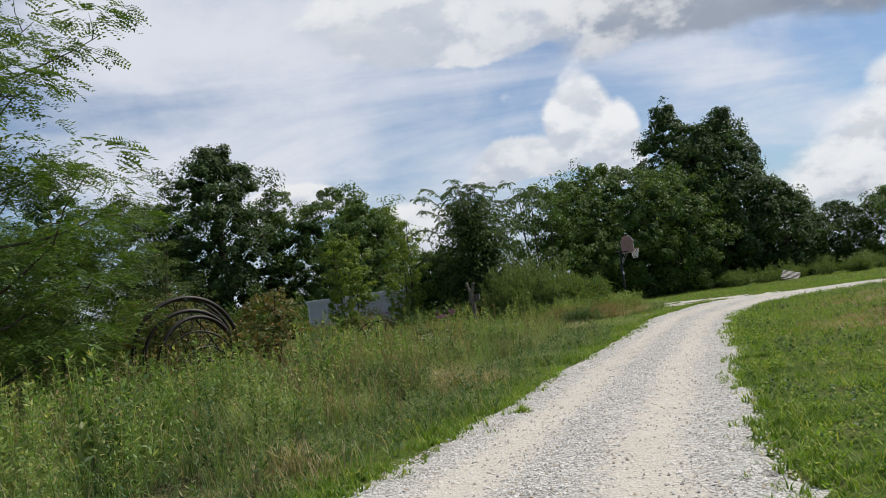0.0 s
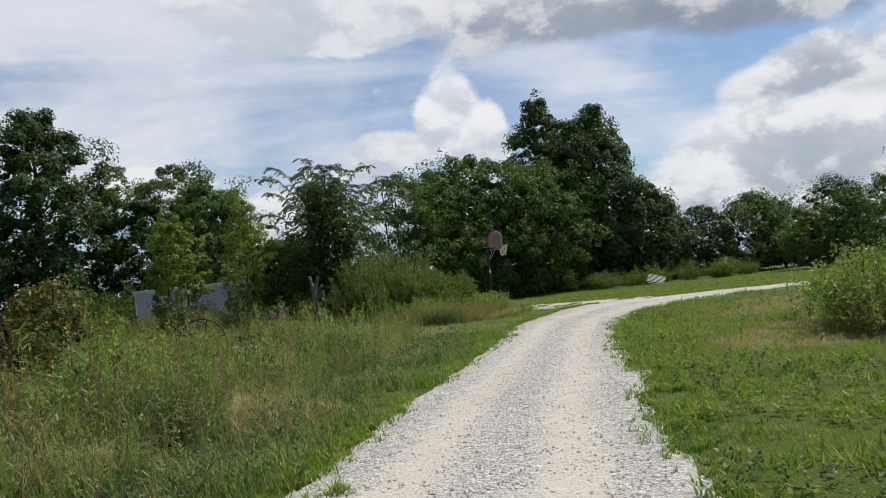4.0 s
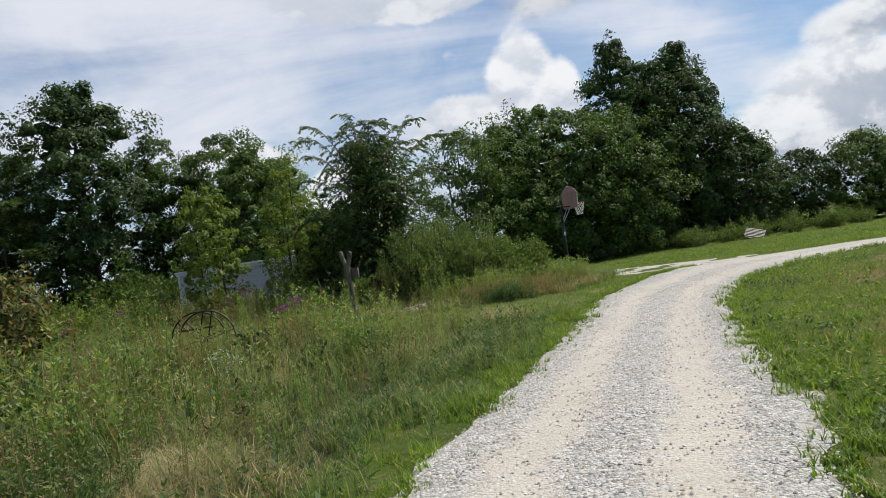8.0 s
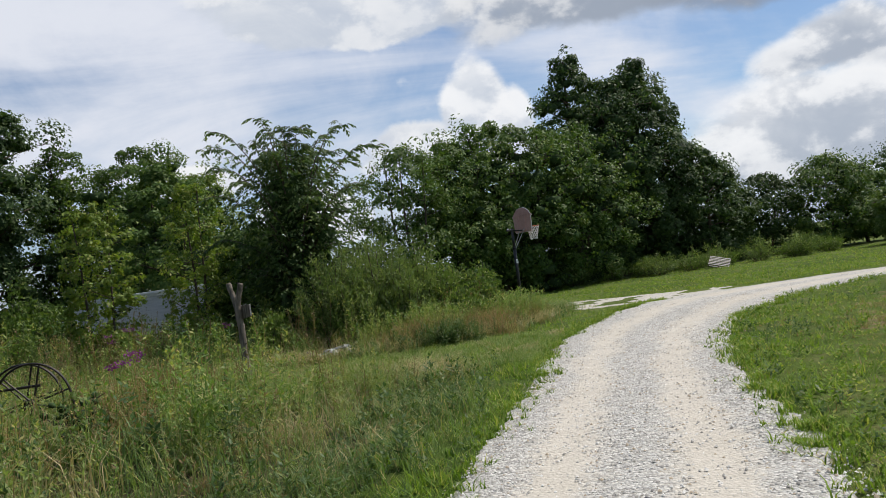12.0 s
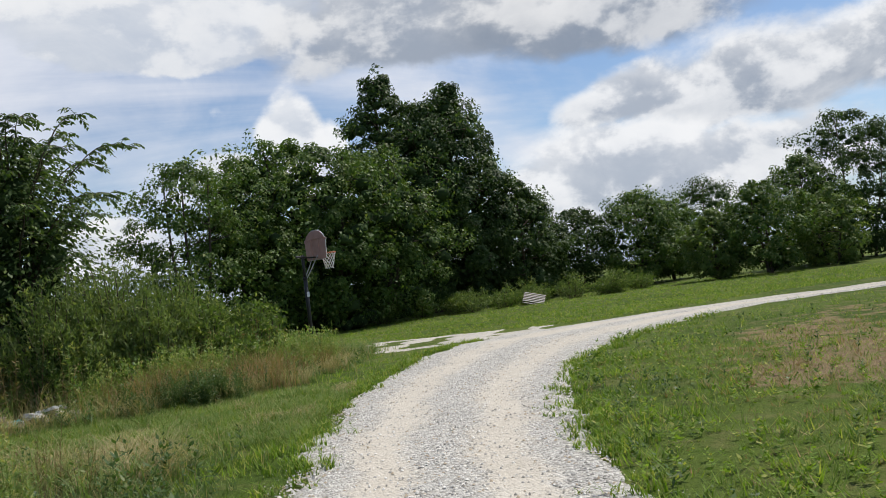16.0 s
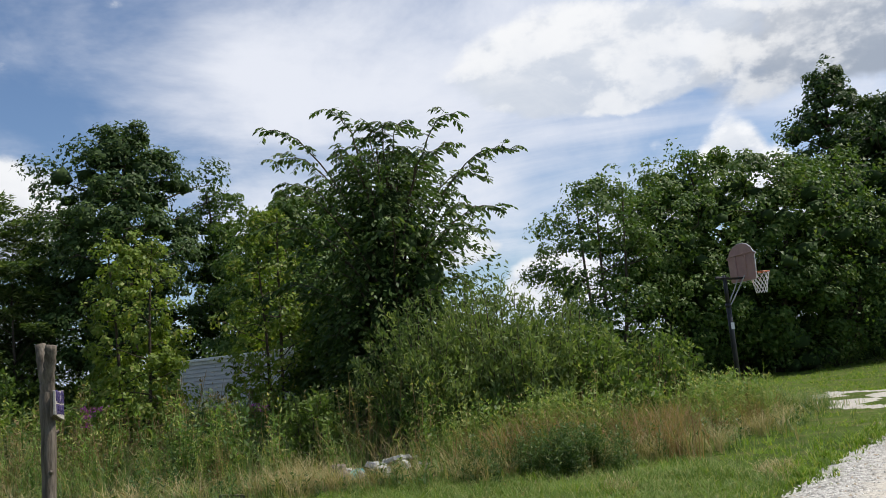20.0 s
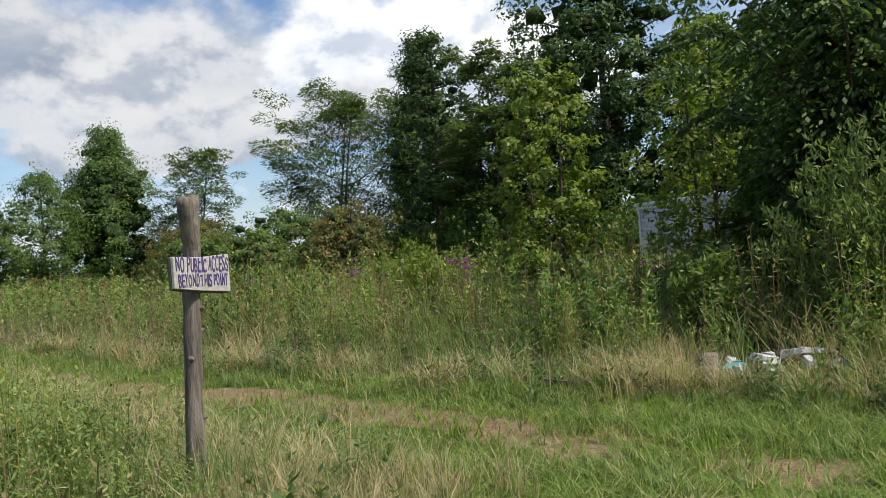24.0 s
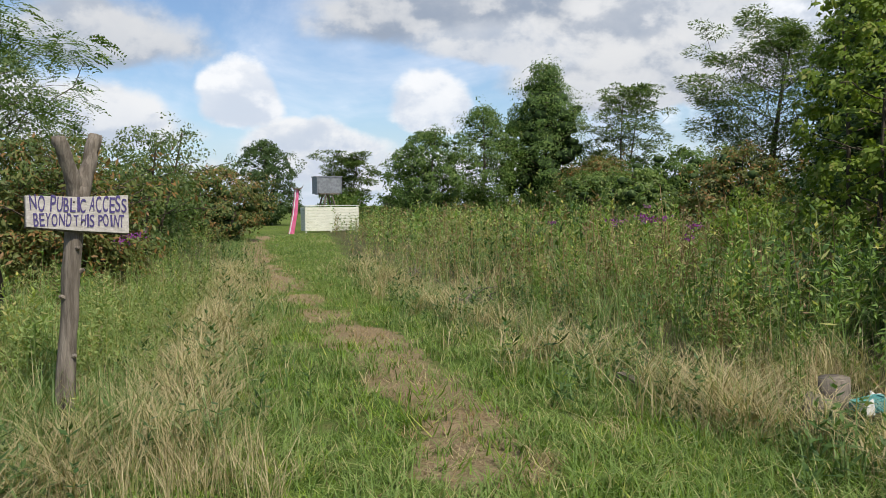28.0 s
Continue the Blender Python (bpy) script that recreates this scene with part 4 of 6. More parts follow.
OAK = "dark green dense oak with a rounded ragged crown"
tree("oak_tree", 20.6, 71.6, 15.6, 3.5, 11, M_OAK, OAK, 22000, (0.22, 0.144), 0.06, trunk=0.30, limbs=36)
tree("oak_tree", 22.8, 70.4, 13.4, 4.0, 10, M_OAK, OAK, 20000, (0.22, 0.144), 0.04, trunk=0.28, limbs=40)
tree("oak_tree", 24.9, 71.0, 14.6, 4.2, 12, M_OAK, OAK, 25000, (0.22, 0.144), 0.04, trunk=0.32, limbs=38)
tree("oak_tree", 28.3, 69.6, 7.8, 2.9, 13, M_OAK, "small dark oak at the foot of taller ones", 9188, (0.21, 0.128), 0.03, trunk=0.15)
tree("elm_tree", 14.0, 63.6, 10.2, 4.3, 14, M_ELM, "broad dark elm behind the basketball hoop", 32000, (0.21, 0.125), 0.02, "round", 60, 0.2, 3)
tree("elm_tree", 17.6, 65.5, 9.4, 3.7, 15, M_ELM, "broad dark elm at the wood's edge", 17228, (0.19, 0.112), 0.02, "round", 32, 0.17, 2)
tree("elm_tree", 7.6, 59.6, 8.8, 3.0, 16, M_ELM, "young elm with thin stems and gaps showing sky", 12059, (0.17, 0.104), 0.10, "round", 30, 0.11, 3, 0.15)
tree("elm_tree", 10.4, 61.5, 9.0, 3.1, 17, M_ELM, "young elm at the wood's edge", 11485, (0.17, 0.104), 0.04, "round", 28, 0.12, 2, 0.05)
arching_elm()
tree("oak_tree", -13.8, 61.8, 14.6, 4.4, 19, M_OAK, OAK, 29000, (0.22, 0.144), 0.08, trunk=0.28, limbs=34)
tree("ash_tree", -9.9, 65.0, 11.6, 2.4, 20, M_ELM, "slim ash with thin stems", 12000, (0.18, 0.104), 0.12, "round", 28, 0.12, 2, 0.06)
tree("ash_tree", -6.2, 63.8, 11.0, 3.7, 21, M_ELM, "leafy ash with a rounded green crown", 25000, (0.18, 0.112), 0.06, "round", 36, 0.15, 2)
tree("ash_tree", -2.7, 62.4, 9.0, 2.9, 22, M_FRESH, "fresh yellow-green young tree in the sun", 14000, (0.17, 0.104), 0.06, "round", 30, 0.11, 1)
tree("poplar_sapling", -3.5, 43.5, 5.6, 1.15, 23, M_FRESH, "slender yellow-green sapling in front of the pale trailer", 13000, (0.115, 0.066), 0.06, "round", 34, 0.05, 2, 0.08, clump=0.26, core=0.3)
tree("poplar_sapling", -0.9, 45.2, 6.1, 1.15, 24, M_FRESH, "yellow-green sapling with a bright leading shoot", 9500, (0.11, 0.062), 0.06, "round", 30, 0.06, 2, 0.12, clump=0.28, core=0)
tree("mulberry_tree", 0.9, 47.4, 4.4, 1.9, 25, M_ELM, "low leafy tree hanging over the trailer's wall", 13000, (0.15, 0.085), 0.03, "round", 32, 0.09, 2, core=0.45)
tree("mulberry_tree", 0.4, 46.5, 4.4, 1.5, 48, M_ELM, "low leafy tree beside the arching elm", 12000, (0.13, 0.075), 0.02, "round", 32, 0.07, 2, core=0.45)
tree("mulberry_tree", -3.6, 54.6, 8.4, 2.6, 26, M_ELM, "leafy tree behind the trailer", 17000, (0.19, 0.110), 0.03, "round", 34, 0.12, 2)
tree("locust_tree", -26.4, 63.6, 14.4, 2.9, 27, M_OAK, "tall narrow dark tree", 12634, (0.21, 0.128), 0.10, "round", 28, 0.2)
tree("locust_tree", -20.8, 63.9, 11.4, 3.8, 28, M_LOCUST, "feathery locust with gaps showing sky", 26000, (0.34, 0.11), 0.08, "round", 38, 0.14, 2, 0.12, 0.45, sweep=0.95, feathery=True, core=0)
tree("locust_tree", -17.6, 58.5, 7.6, 3.0, 29, M_LOCUST, "low feathery locust at the wood's edge", 15000, (0.36, 0.115), 0.12, "spread", 26, 0.10, 2, 0.2, 0.45, sweep=0.95, feathery=True, core=0)
tree("cedar_tree", -38.0, 74.0, 18.0, 5.2, 30, M_OAK, "tall dark narrow tree", 17228, (0.23, 0.144), 0.05, "cone", 40, 0.25)
tree("locust_tree", -42.4, 68.0, 13.4, 6.0, 31, M_LOCUST, "wide feathery locust with layered sprays", 38000, (0.34, 0.11), 0.05, "round", 46, 0.18, 2, 0.12, 0.45, 0, 0.24, sweep=0.95, feathery=True, core=0)
tree("cedar_tree", -62.2, 60.7, 14.0, 6.4, 32, M_ELM, "dark pointed tree on the field's far edge", 22000, (0.24, 0.11), 0.03, "cone", 48, 0.22)
tree("locust_tree", -56.3, 64.8, 11.4, 3.6, 33, M_LOCUST, "feathery locust standing against the sky", 18000, (0.34, 0.11), 0.08, "round", 34, 0.13, 2, 0.15, 0.4, 0, sweep=0.95, feathery=True, core=0)
tree("oak_tree", -57.7, 48.8, 7.6, 3.6, 34, M_ELM, "broad green tree on the field's far edge", 17000, (0.20, 0.118), 0.04, "round", 40, 0.15, 2, core=0.36)
tree("oak_tree", -60.3, 54.5, 10.0, 4.4, 35, M_ELM, "leafy tree beside a dark pointed one", 14000, (0.19, 0.112), 0.08, "spread", 28, 0.15, 1, 0.1)
tree("oak_tree", -66.4, 36.9, 7.5, 2.7, 36, M_OAK, "round dark tree at the end of the mown track", 14000, (0.19, 0.112), 0.03, "round", 36, 0.15, core=0.36)
tree("locust_tree", -75.7, 45.0, 6.6, 3.4, 37, M_LOCUST, "small feathery tree behind the grey tank", 14000, (0.36, 0.115), 0.10, "spread", 26, 0.12, 2, 0.2, 0.4, sweep=0.95, feathery=True, core=0)
tree("sumac_tree", -36.5, 53.9, 4.3, 2.8, 38, M_RUSTY, "low yellowing sumac at the meadow's edge", 9672, (0.19, 0.070), 0.06, "spread", 26, 0.08, 3, 0.1, 0.5)
tree("locust_tree", -8.6, 20.6, 10.5, 4.5, 39, M_ELM, "near feathery locust with layered hanging sprays", 100000, (0.12, 0.055), 0.08, "spread", 46, 0.14, 2, 0.05, 0.28, 0, 0.22, sweep=0.5, feathery=True, core=0, pinnate=10)
tree("locust_tree", -10.6, 27.6, 5.6, 3.0, 40, M_ELM, "low locust thicket behind the iron wheels", 60000, (0.12, 0.055), 0.03, "round", 34, 0.09, 3, 0.05, 0.45, sweep=0.95, feathery=True, core=0, pinnate=10)
tree("locust_tree", -15.5, 31.0, 3.9, 2.4, 41, M_LOCUST, "low open locust at the meadow's edge", 12000, (0.10, 0.05), 0.12, "spread", 30, 0.05, 3, 0.25, 0.4, core=0)
tree("sumac_tree", -7.8, 29.6, 2.9, 2.5, 42, M_RUSTY, "rusty brown sumac thicket beside the mown track", 12000, (0.13, 0.045), 0.05, "spread", 40, 0.06, 4, 0.15, 0.45, core=0.3)
tree("sumac_tree", -7.3, 30.7, 1.8, 1.4, 49, M_RUSTY, "olive and rust coloured sumac spreading over the weeds", 9000, (0.13, 0.045), 0.05, "spread", 34, 0.05, 4, 0.1, 0.4, core=0.3)
tree("sumac_tree", -4.3, 27.4, 2.6, 1.4, 43, M_RUSTY, "small rusty sumac beside the iron wheels", 5070, (0.14, 0.050), 0.08, "spread", 24, 0.04, 3, 0.05, 0.5, core=0.25)
tree("locust_tree", 0.3, 27.6, 0.9, 0.6, 44, M_SHRUB, "small leafy seedling in tall weeds", 500, (0.08, 0.04), 0.2, "round", 10, 0.015)
tree("locust_tree", -8.4, 29.4, 4.6, 1.9, 45, M_LOCUST, "thin open locust beside the mown track", 9000, (0.075, 0.034), 0.22, "spread", 26, 0.04, 2, 0.25, 0.35, core=0)
tree("thorn_tree", -33.0, 33.0, 3.6, 2.6, 46, M_RUSTY, "low yellowing hedge tree beside the mown track", 7410, (0.16, 0.080), 0.03, "round", 26, 0.08, 3)
tree("thorn_tree", -23.0, 29.5, 3.0, 2.4, 47, M_SHRUB, "low green hedge tree beside the mown track", 7800, (0.18, 0.090), 0.03, "round", 26, 0.08, 3)
for k, (x, y, h, r, mat) in enumerate(((-41.0, 56.0, 4.4, 2.4, M_RUSTY), (-34.0, 52.5, 3.4, 2.2, M_SHRUB), (-31.0, 56.5, 4.6, 2.6, M_ELM), (-27.5, 52.0, 3.2, 2.0, M_SHRUB), (-46.0, 58.0, 4.0, 2.4, M_ELM), (-24.0, 54.5, 4.0, 2.2, M_RUSTY))):
    tree("scrub_tree", x, y, h, r, 200 + k, mat, "low leafy scrub closing the gap below taller trees", 8000, (0.19, 0.09), 0.02, "round", 28, 0.07, 3, 0.05, group="scrub at the meadow's end")
ROW = "small dark tree in a row along the mown field"
for k, (x, y, h, r, mat, n, st) in enumerate(((30.6, 72.6, 7.0, 1.9, M_OAK, 6500, 0.03), (33.9, 73.2, 5.8, 2.3, M_OAK, 7500, 0.08), (37.7, 71.0, 6.3, 2.9, M_ELM, 9000, 0.14),
                                            (40.8, 71.5, 5.6, 2.0, M_ELM, 6000, 0.10), (36.9, 61.9, 4.1, 1.5, M_SHRUB, 5000, 0.04), (39.2, 60.2, 5.5, 2.0, M_ELM, 6500, 0.16),
                                            (46.2, 64.5, 7.2, 2.4, M_ELM, 7500, 0.04), (52.0, 65.8, 10.2, 3.2, M_OAK, 13000, 0.05), (59.5, 92.5, 9.0, 4.2, M_OAK, 8000, 0.03),
                                            (44.0, 60.5, 4.6, 1.8, M_SHRUB, 5000, 0.04), (54.5, 58.5, 5.0, 2.4, M_SHRUB, 6000, 0.03), (58.0, 62.0, 9.0, 3.0, M_OAK, 9000, 0.03))):
    tree("field_tree", x, y, h, r * 1.25, 60 + k, mat, ROW, int(n * 1.35), (0.20, 0.125), st * 0.3, "round", 26, 0.10, 1 + k % 2, group="trees along the field", core=0.36)
tree("hill_tree", 29.5, 34.0, 6.6, 2.6, 80, M_OAK, "dark tree above the brambles", 10881, (0.19, 0.110), 0.03, "round", 28, 0.12)
tree("hill_tree", 27.0, 40.0 - 6.5, 4.3, 2.4, 81, M_SHRUB, "green scrub tree above the brambles", 7410, (0.16, 0.088), 0.03, "round", 28, 0.09, 2)
tree("hill_tree", 24.5, 29.0, 3.6, 2.4, 82, M_SHRUB, "green scrub tree above the brambles", 7800, (0.18, 0.100), 0.03, "round", 28, 0.08, 2)

WILLOW = "grey-green willow thicket of upright leafy shoots"
for k, (x, y, h, r) in enumerate(((3.7, 40.9, 3.1, 1.35), (5.0, 41.2, 3.3, 1.45), (6.3, 41.7, 3.15, 1.35), (4.6, 42.4, 3.5, 1.4), (5.6, 40.6, 2.4, 1.1), (4.2, 40.3, 2.2, 1.0))):
    bush("willow_bush", x, y, h, r, 100 + k, M_WILLOW, WILLOW, 10500, (0.13, 0.034), 48, 0.85, plume=0.075, group="willow thicket")
for k, (x, y, h, r) in enumerate(((6.9, 41.2, 2.1, 0.85), (7.8, 42.2, 2.2, 0.85), (8.5, 43.6, 2.0, 0.75), (6.8, 42.8, 2.5, 1.0), (7.4, 40.6, 1.4, 0.7), (8.4, 42.4, 1.3, 0.6))):
    bush("dogwood_bush", x, y, h, r, 110 + k, M_SHRUB, "leafy green shrub beside the hoop's pole", 4200, (0.12, 0.055), 30, 0.6, group="shrubs by the hoop")
bush("pokeweed_bush", 1.9, 39.9, 1.75, 0.55, 116, M_SHRUB, "tall pale green weed beside the rubble pile", 1800, (0.15, 0.05), 14, 0.4)
for k, (x, y, h, r) in enumerate(((12.6, 21.8, 1.7, 1.5), (13.9, 23.6, 1.9, 1.6), (12.9, 18.6, 1.5, 1.5), (9.6, 14.9, 1.25, 1.2), (10.9, 16.3, 1.45, 1.4), (9.2, 12.8, 1.05, 1.0), (15.3, 20.6, 2.2, 1.8),
                                 (17.5, 24.5, 2.4, 2.0), (13.2, 14.0, 1.9, 1.7), (19.5, 28.0, 2.2, 1.9), (16.2, 17.2, 2.4, 1.9))):
    bush("bramble_bush", x, y, h, r, 120 + k, M_PALE if k % 3 else M_WEED, "pale green bramble thicket beside the driveway's lawn", 5000, (0.12, 0.040), 40, 0.45, group="brambles", plume=0.12)
for k in range(16):
    x = 11 + k * 1.45 + 0.5 * math.sin(k * 2.1)
    bush("field_edge_bush", x, 64.3 - 0.10 * (k - 6) + 0.7 * math.sin(k * 1.3), 1.0 + 0.5 * abs(math.sin(k * 1.7)), 1.2, 140 + k, M_SHRUB if k % 2 else M_WILLOW,
         "low weedy shrub at the foot of the trees", 1800, (0.17, 0.06), 18, 0.4, group="shrubs under the trees")
for k, (x, y) in enumerate(((-7.5, 47.2), (-9.5, 45.5), (-12.0, 48.0), (-15.5, 49.5))):
    bush("undergrowth_bush", x, y, 2.0 + 0.4 * math.sin(k * 2), 1.1, 160 + k, M_FRESH if k % 2 else M_SHRUB, "bright green undergrowth below the oaks", 3000, (0.15, 0.07), 22, 0.5, group="undergrowth")

for k, (x, y) in enumerate(((-16.8, 56.8), (-11.6, 58.2), (-8.2, 57.2), (-20.5, 57.5))):
    bush("undergrowth_bush", x, y, 3.7 + 0.4 * math.sin(k * 2), 2.1, 170 + k, M_ELM, "dark green undergrowth below the oaks", 3800, (0.22, 0.12), 26, 0.5, group="undergrowth")

for k, (x, y, h) in enumerate(((-6.6, 50.9, 1.25), (-5.3, 50.6, 1.35), (-4.0, 50.2, 1.2), (-2.6, 49.6, 1.4), (-1.3, 49.0, 1.3), (-0.2, 48.2, 1.35))):
    bush("undergrowth_bush", x, y, h, 0.95, 190 + k, M_SHRUB if k % 2 else M_RUSTY, "weedy growth along the foot of the pale trailer", 2200, (0.13, 0.055), 22, 0.5, group="undergrowth")

# hedges that close the meadow: three grown bushes, repeated
kinds = [bush("hedge_bush", -60, 47, 3.0, 2.2, 180, M_SHRUB, "green hedge bush closing the far meadow", 2600, (0.34, 0.15), 20, 0.4, group="hedge"),
         bush("hedge_bush", -57, 72, 3.4, 2.3, 181, M_ELM, "dark green hedge bush closing the far meadow", 2600, (0.34, 0.15), 20, 0.4, group="hedge"),
         bush("hedge_bush", -50, 63, 2.2, 2.0, 182, M_RUSTY, "yellowing hedge bush closing the far meadow", 2400, (0.32, 0.12), 20, 0.4, group="hedge")]
hedge = [(-62, 43), (-64, 50.5), (-61, 54.5), (-60, 59), (-61, 63.5), (-57, 66), (-52, 71.5), (-48, 74), (-43, 76), (-39, 70.5), (-34, 68.5), (-31, 70), (-26, 64.5), (-23, 67), (-19.5, 66), (-17, 62.5), (-14.5, 65),
         (-11, 60.5), (-8.5, 62.5), (-5.5, 60.5), (-2, 60), (1.5, 61), (4.5, 60.5), (-45.5, 66), (-29, 61), (-70, 37), (-72, 45), (-66, 33), (-55, 31), (-46, 30), (-38, 29.5), (-31, 28), (-26, 26), (-22, 23), (-19, 27.5), (-18, 21), (-16, 17), (-15, 24), (-13.5, 13)]
for k, (x, y) in enumerate(hedge):
    copy_thing(kinds[(k * 7) % 5 % 3 if k % 4 else 1], pose(x, y, -0.02, 0, 0, k * 67 % 360))


# ---- meadow, lawn and loose growth ----
def rotated(template, a, s):
    """Templates turned about z and scaled: (n, k, 3)."""
    c, n = np.cos(a)[:, None], np.sin(a)[:, None]
    x, y, z = template[..., 0], template[..., 1], template[..., 2]
    return np.stack([x * c - y * n, x * n + y * c, z], -1) * s[:, None, None]


def weed_template(rng, leaves=27, length=0.125, width=0.030, stems=1):
    """A one-metre weed of one or several leaning stalks, with lance-shaped leaves all the way up."""
    out = []
    for k in range(stems):
        az0 = rng.uniform(0, 6.28)
        tall = 1.0 if k == 0 else rng.uniform(0.55, 0.95)
        lean = np.array([np.cos(az0), np.sin(az0)]) * (rng.uniform(0.02, 0.12) if stems == 1 else rng.uniform(0.03, 0.20))
        root = np.array([np.cos(az0), np.sin(az0)]) * (0.0 if stems == 1 else rng.uniform(0.02, 0.12))
        at = lambda t: np.c_[root[0] + lean[0] * t ** 1.5, root[1] + lean[1] * t ** 1.5, tall * t]
        st = at(np.linspace(0, 1, 3))
        w = 0.004
        for i in range(2):
            out.append(np.array([st[i] + (w, 0, 0), st[i] - (w, 0, 0), st[i + 1] - (w * 0.8, 0, 0), st[i + 1] + (w * 0.8, 0, 0)]))
        u = np.sort(rng.uniform(0.15, 1.0, leaves))
        az = np.arange(leaves) * 2.4 + rng.uniform(-0.3, 0.3, leaves)
        d = unit(np.c_[np.cos(az), np.sin(az), rng.uniform(-0.15, 1.1, leaves)])
        l = length * rng.uniform(0.7, 1.2, leaves) * (1.2 - 0.6 * u)
        side = unit(np.cross(d, np.array([0, 0, 1.0])) + rng.normal(0, 0.25, (leaves, 3)))
        out.append(leaf_quads(at(u) + d * l[:, None] * 0.5, d, side, l, np.full(leaves, width))[0])
    return np.concatenate(out)


def blade_template(rng, blades, spread, bend, width, seg=2):
    """A tuft of bent blades one metre high."""
    out = []
    for _ in range(blades):
        a, r = rng.uniform(0, 6.28), spread * np.sqrt(rng.uniform())
        a2, h, b = rng.uniform(0, 6.28), rng.uniform(0.55, 1.0), bend * rng.uniform(0.3, 1.2)
        root = np.array([r * np.cos(a), r * np.sin(a), 0])
        o, s = np.array([np.cos(a2), np.sin(a2), 0]), np.array([-np.sin(a2), np.cos(a2), 0])
        t = np.linspace(0, 1, seg + 1)
        p = root + o * (b * t ** 2)[:, None] + np.array([0, 0, 1.0]) * (h * (t - 0.22 * bend * t ** 3))[:, None]
        w = width * (1 - t) ** 0.6
        for i in range(seg):
            out.append([p[i] - s * w[i], p[i] + s * w[i], p[i + 1] + s * w[i + 1], p[i + 1] - s * w[i + 1]])
    return np.array(out).reshape(-1, 3)


def spread_out(name, templates, x, y, scale, mat, label, category, rng, sink=0.0):
    """One joined mesh of many plants standing at x, y."""
    which = rng.randint(0, len(templates), len(x))
    a = rng.uniform(0, 6.28, len(x))
    z = height(x, y) - sink
    vs = []
    for k, t in enumerate(templates):
        m = which == k
        if m.any():
            vs.append((rotated(np.broadcast_to(t, (m.sum(), *t.shape)), a[m], scale[m]) + np.stack([x[m], y[m], z[m]], -1)[:, None]).reshape(-1, 3))
    v = np.concatenate(vs)
    return tagged(sheet(name, v, np.arange(len(v)).reshape(-1, 4), mat), label, category, kind="stuff")


def points(rng, n, x0, x1, y0, y1):
    return rng.uniform(x0, x1, n), rng.uniform(y0, y1, n)


def clear_of_rubble(x, y):
    return np.hypot(x - 3.5, y - 38.0) > 0.6


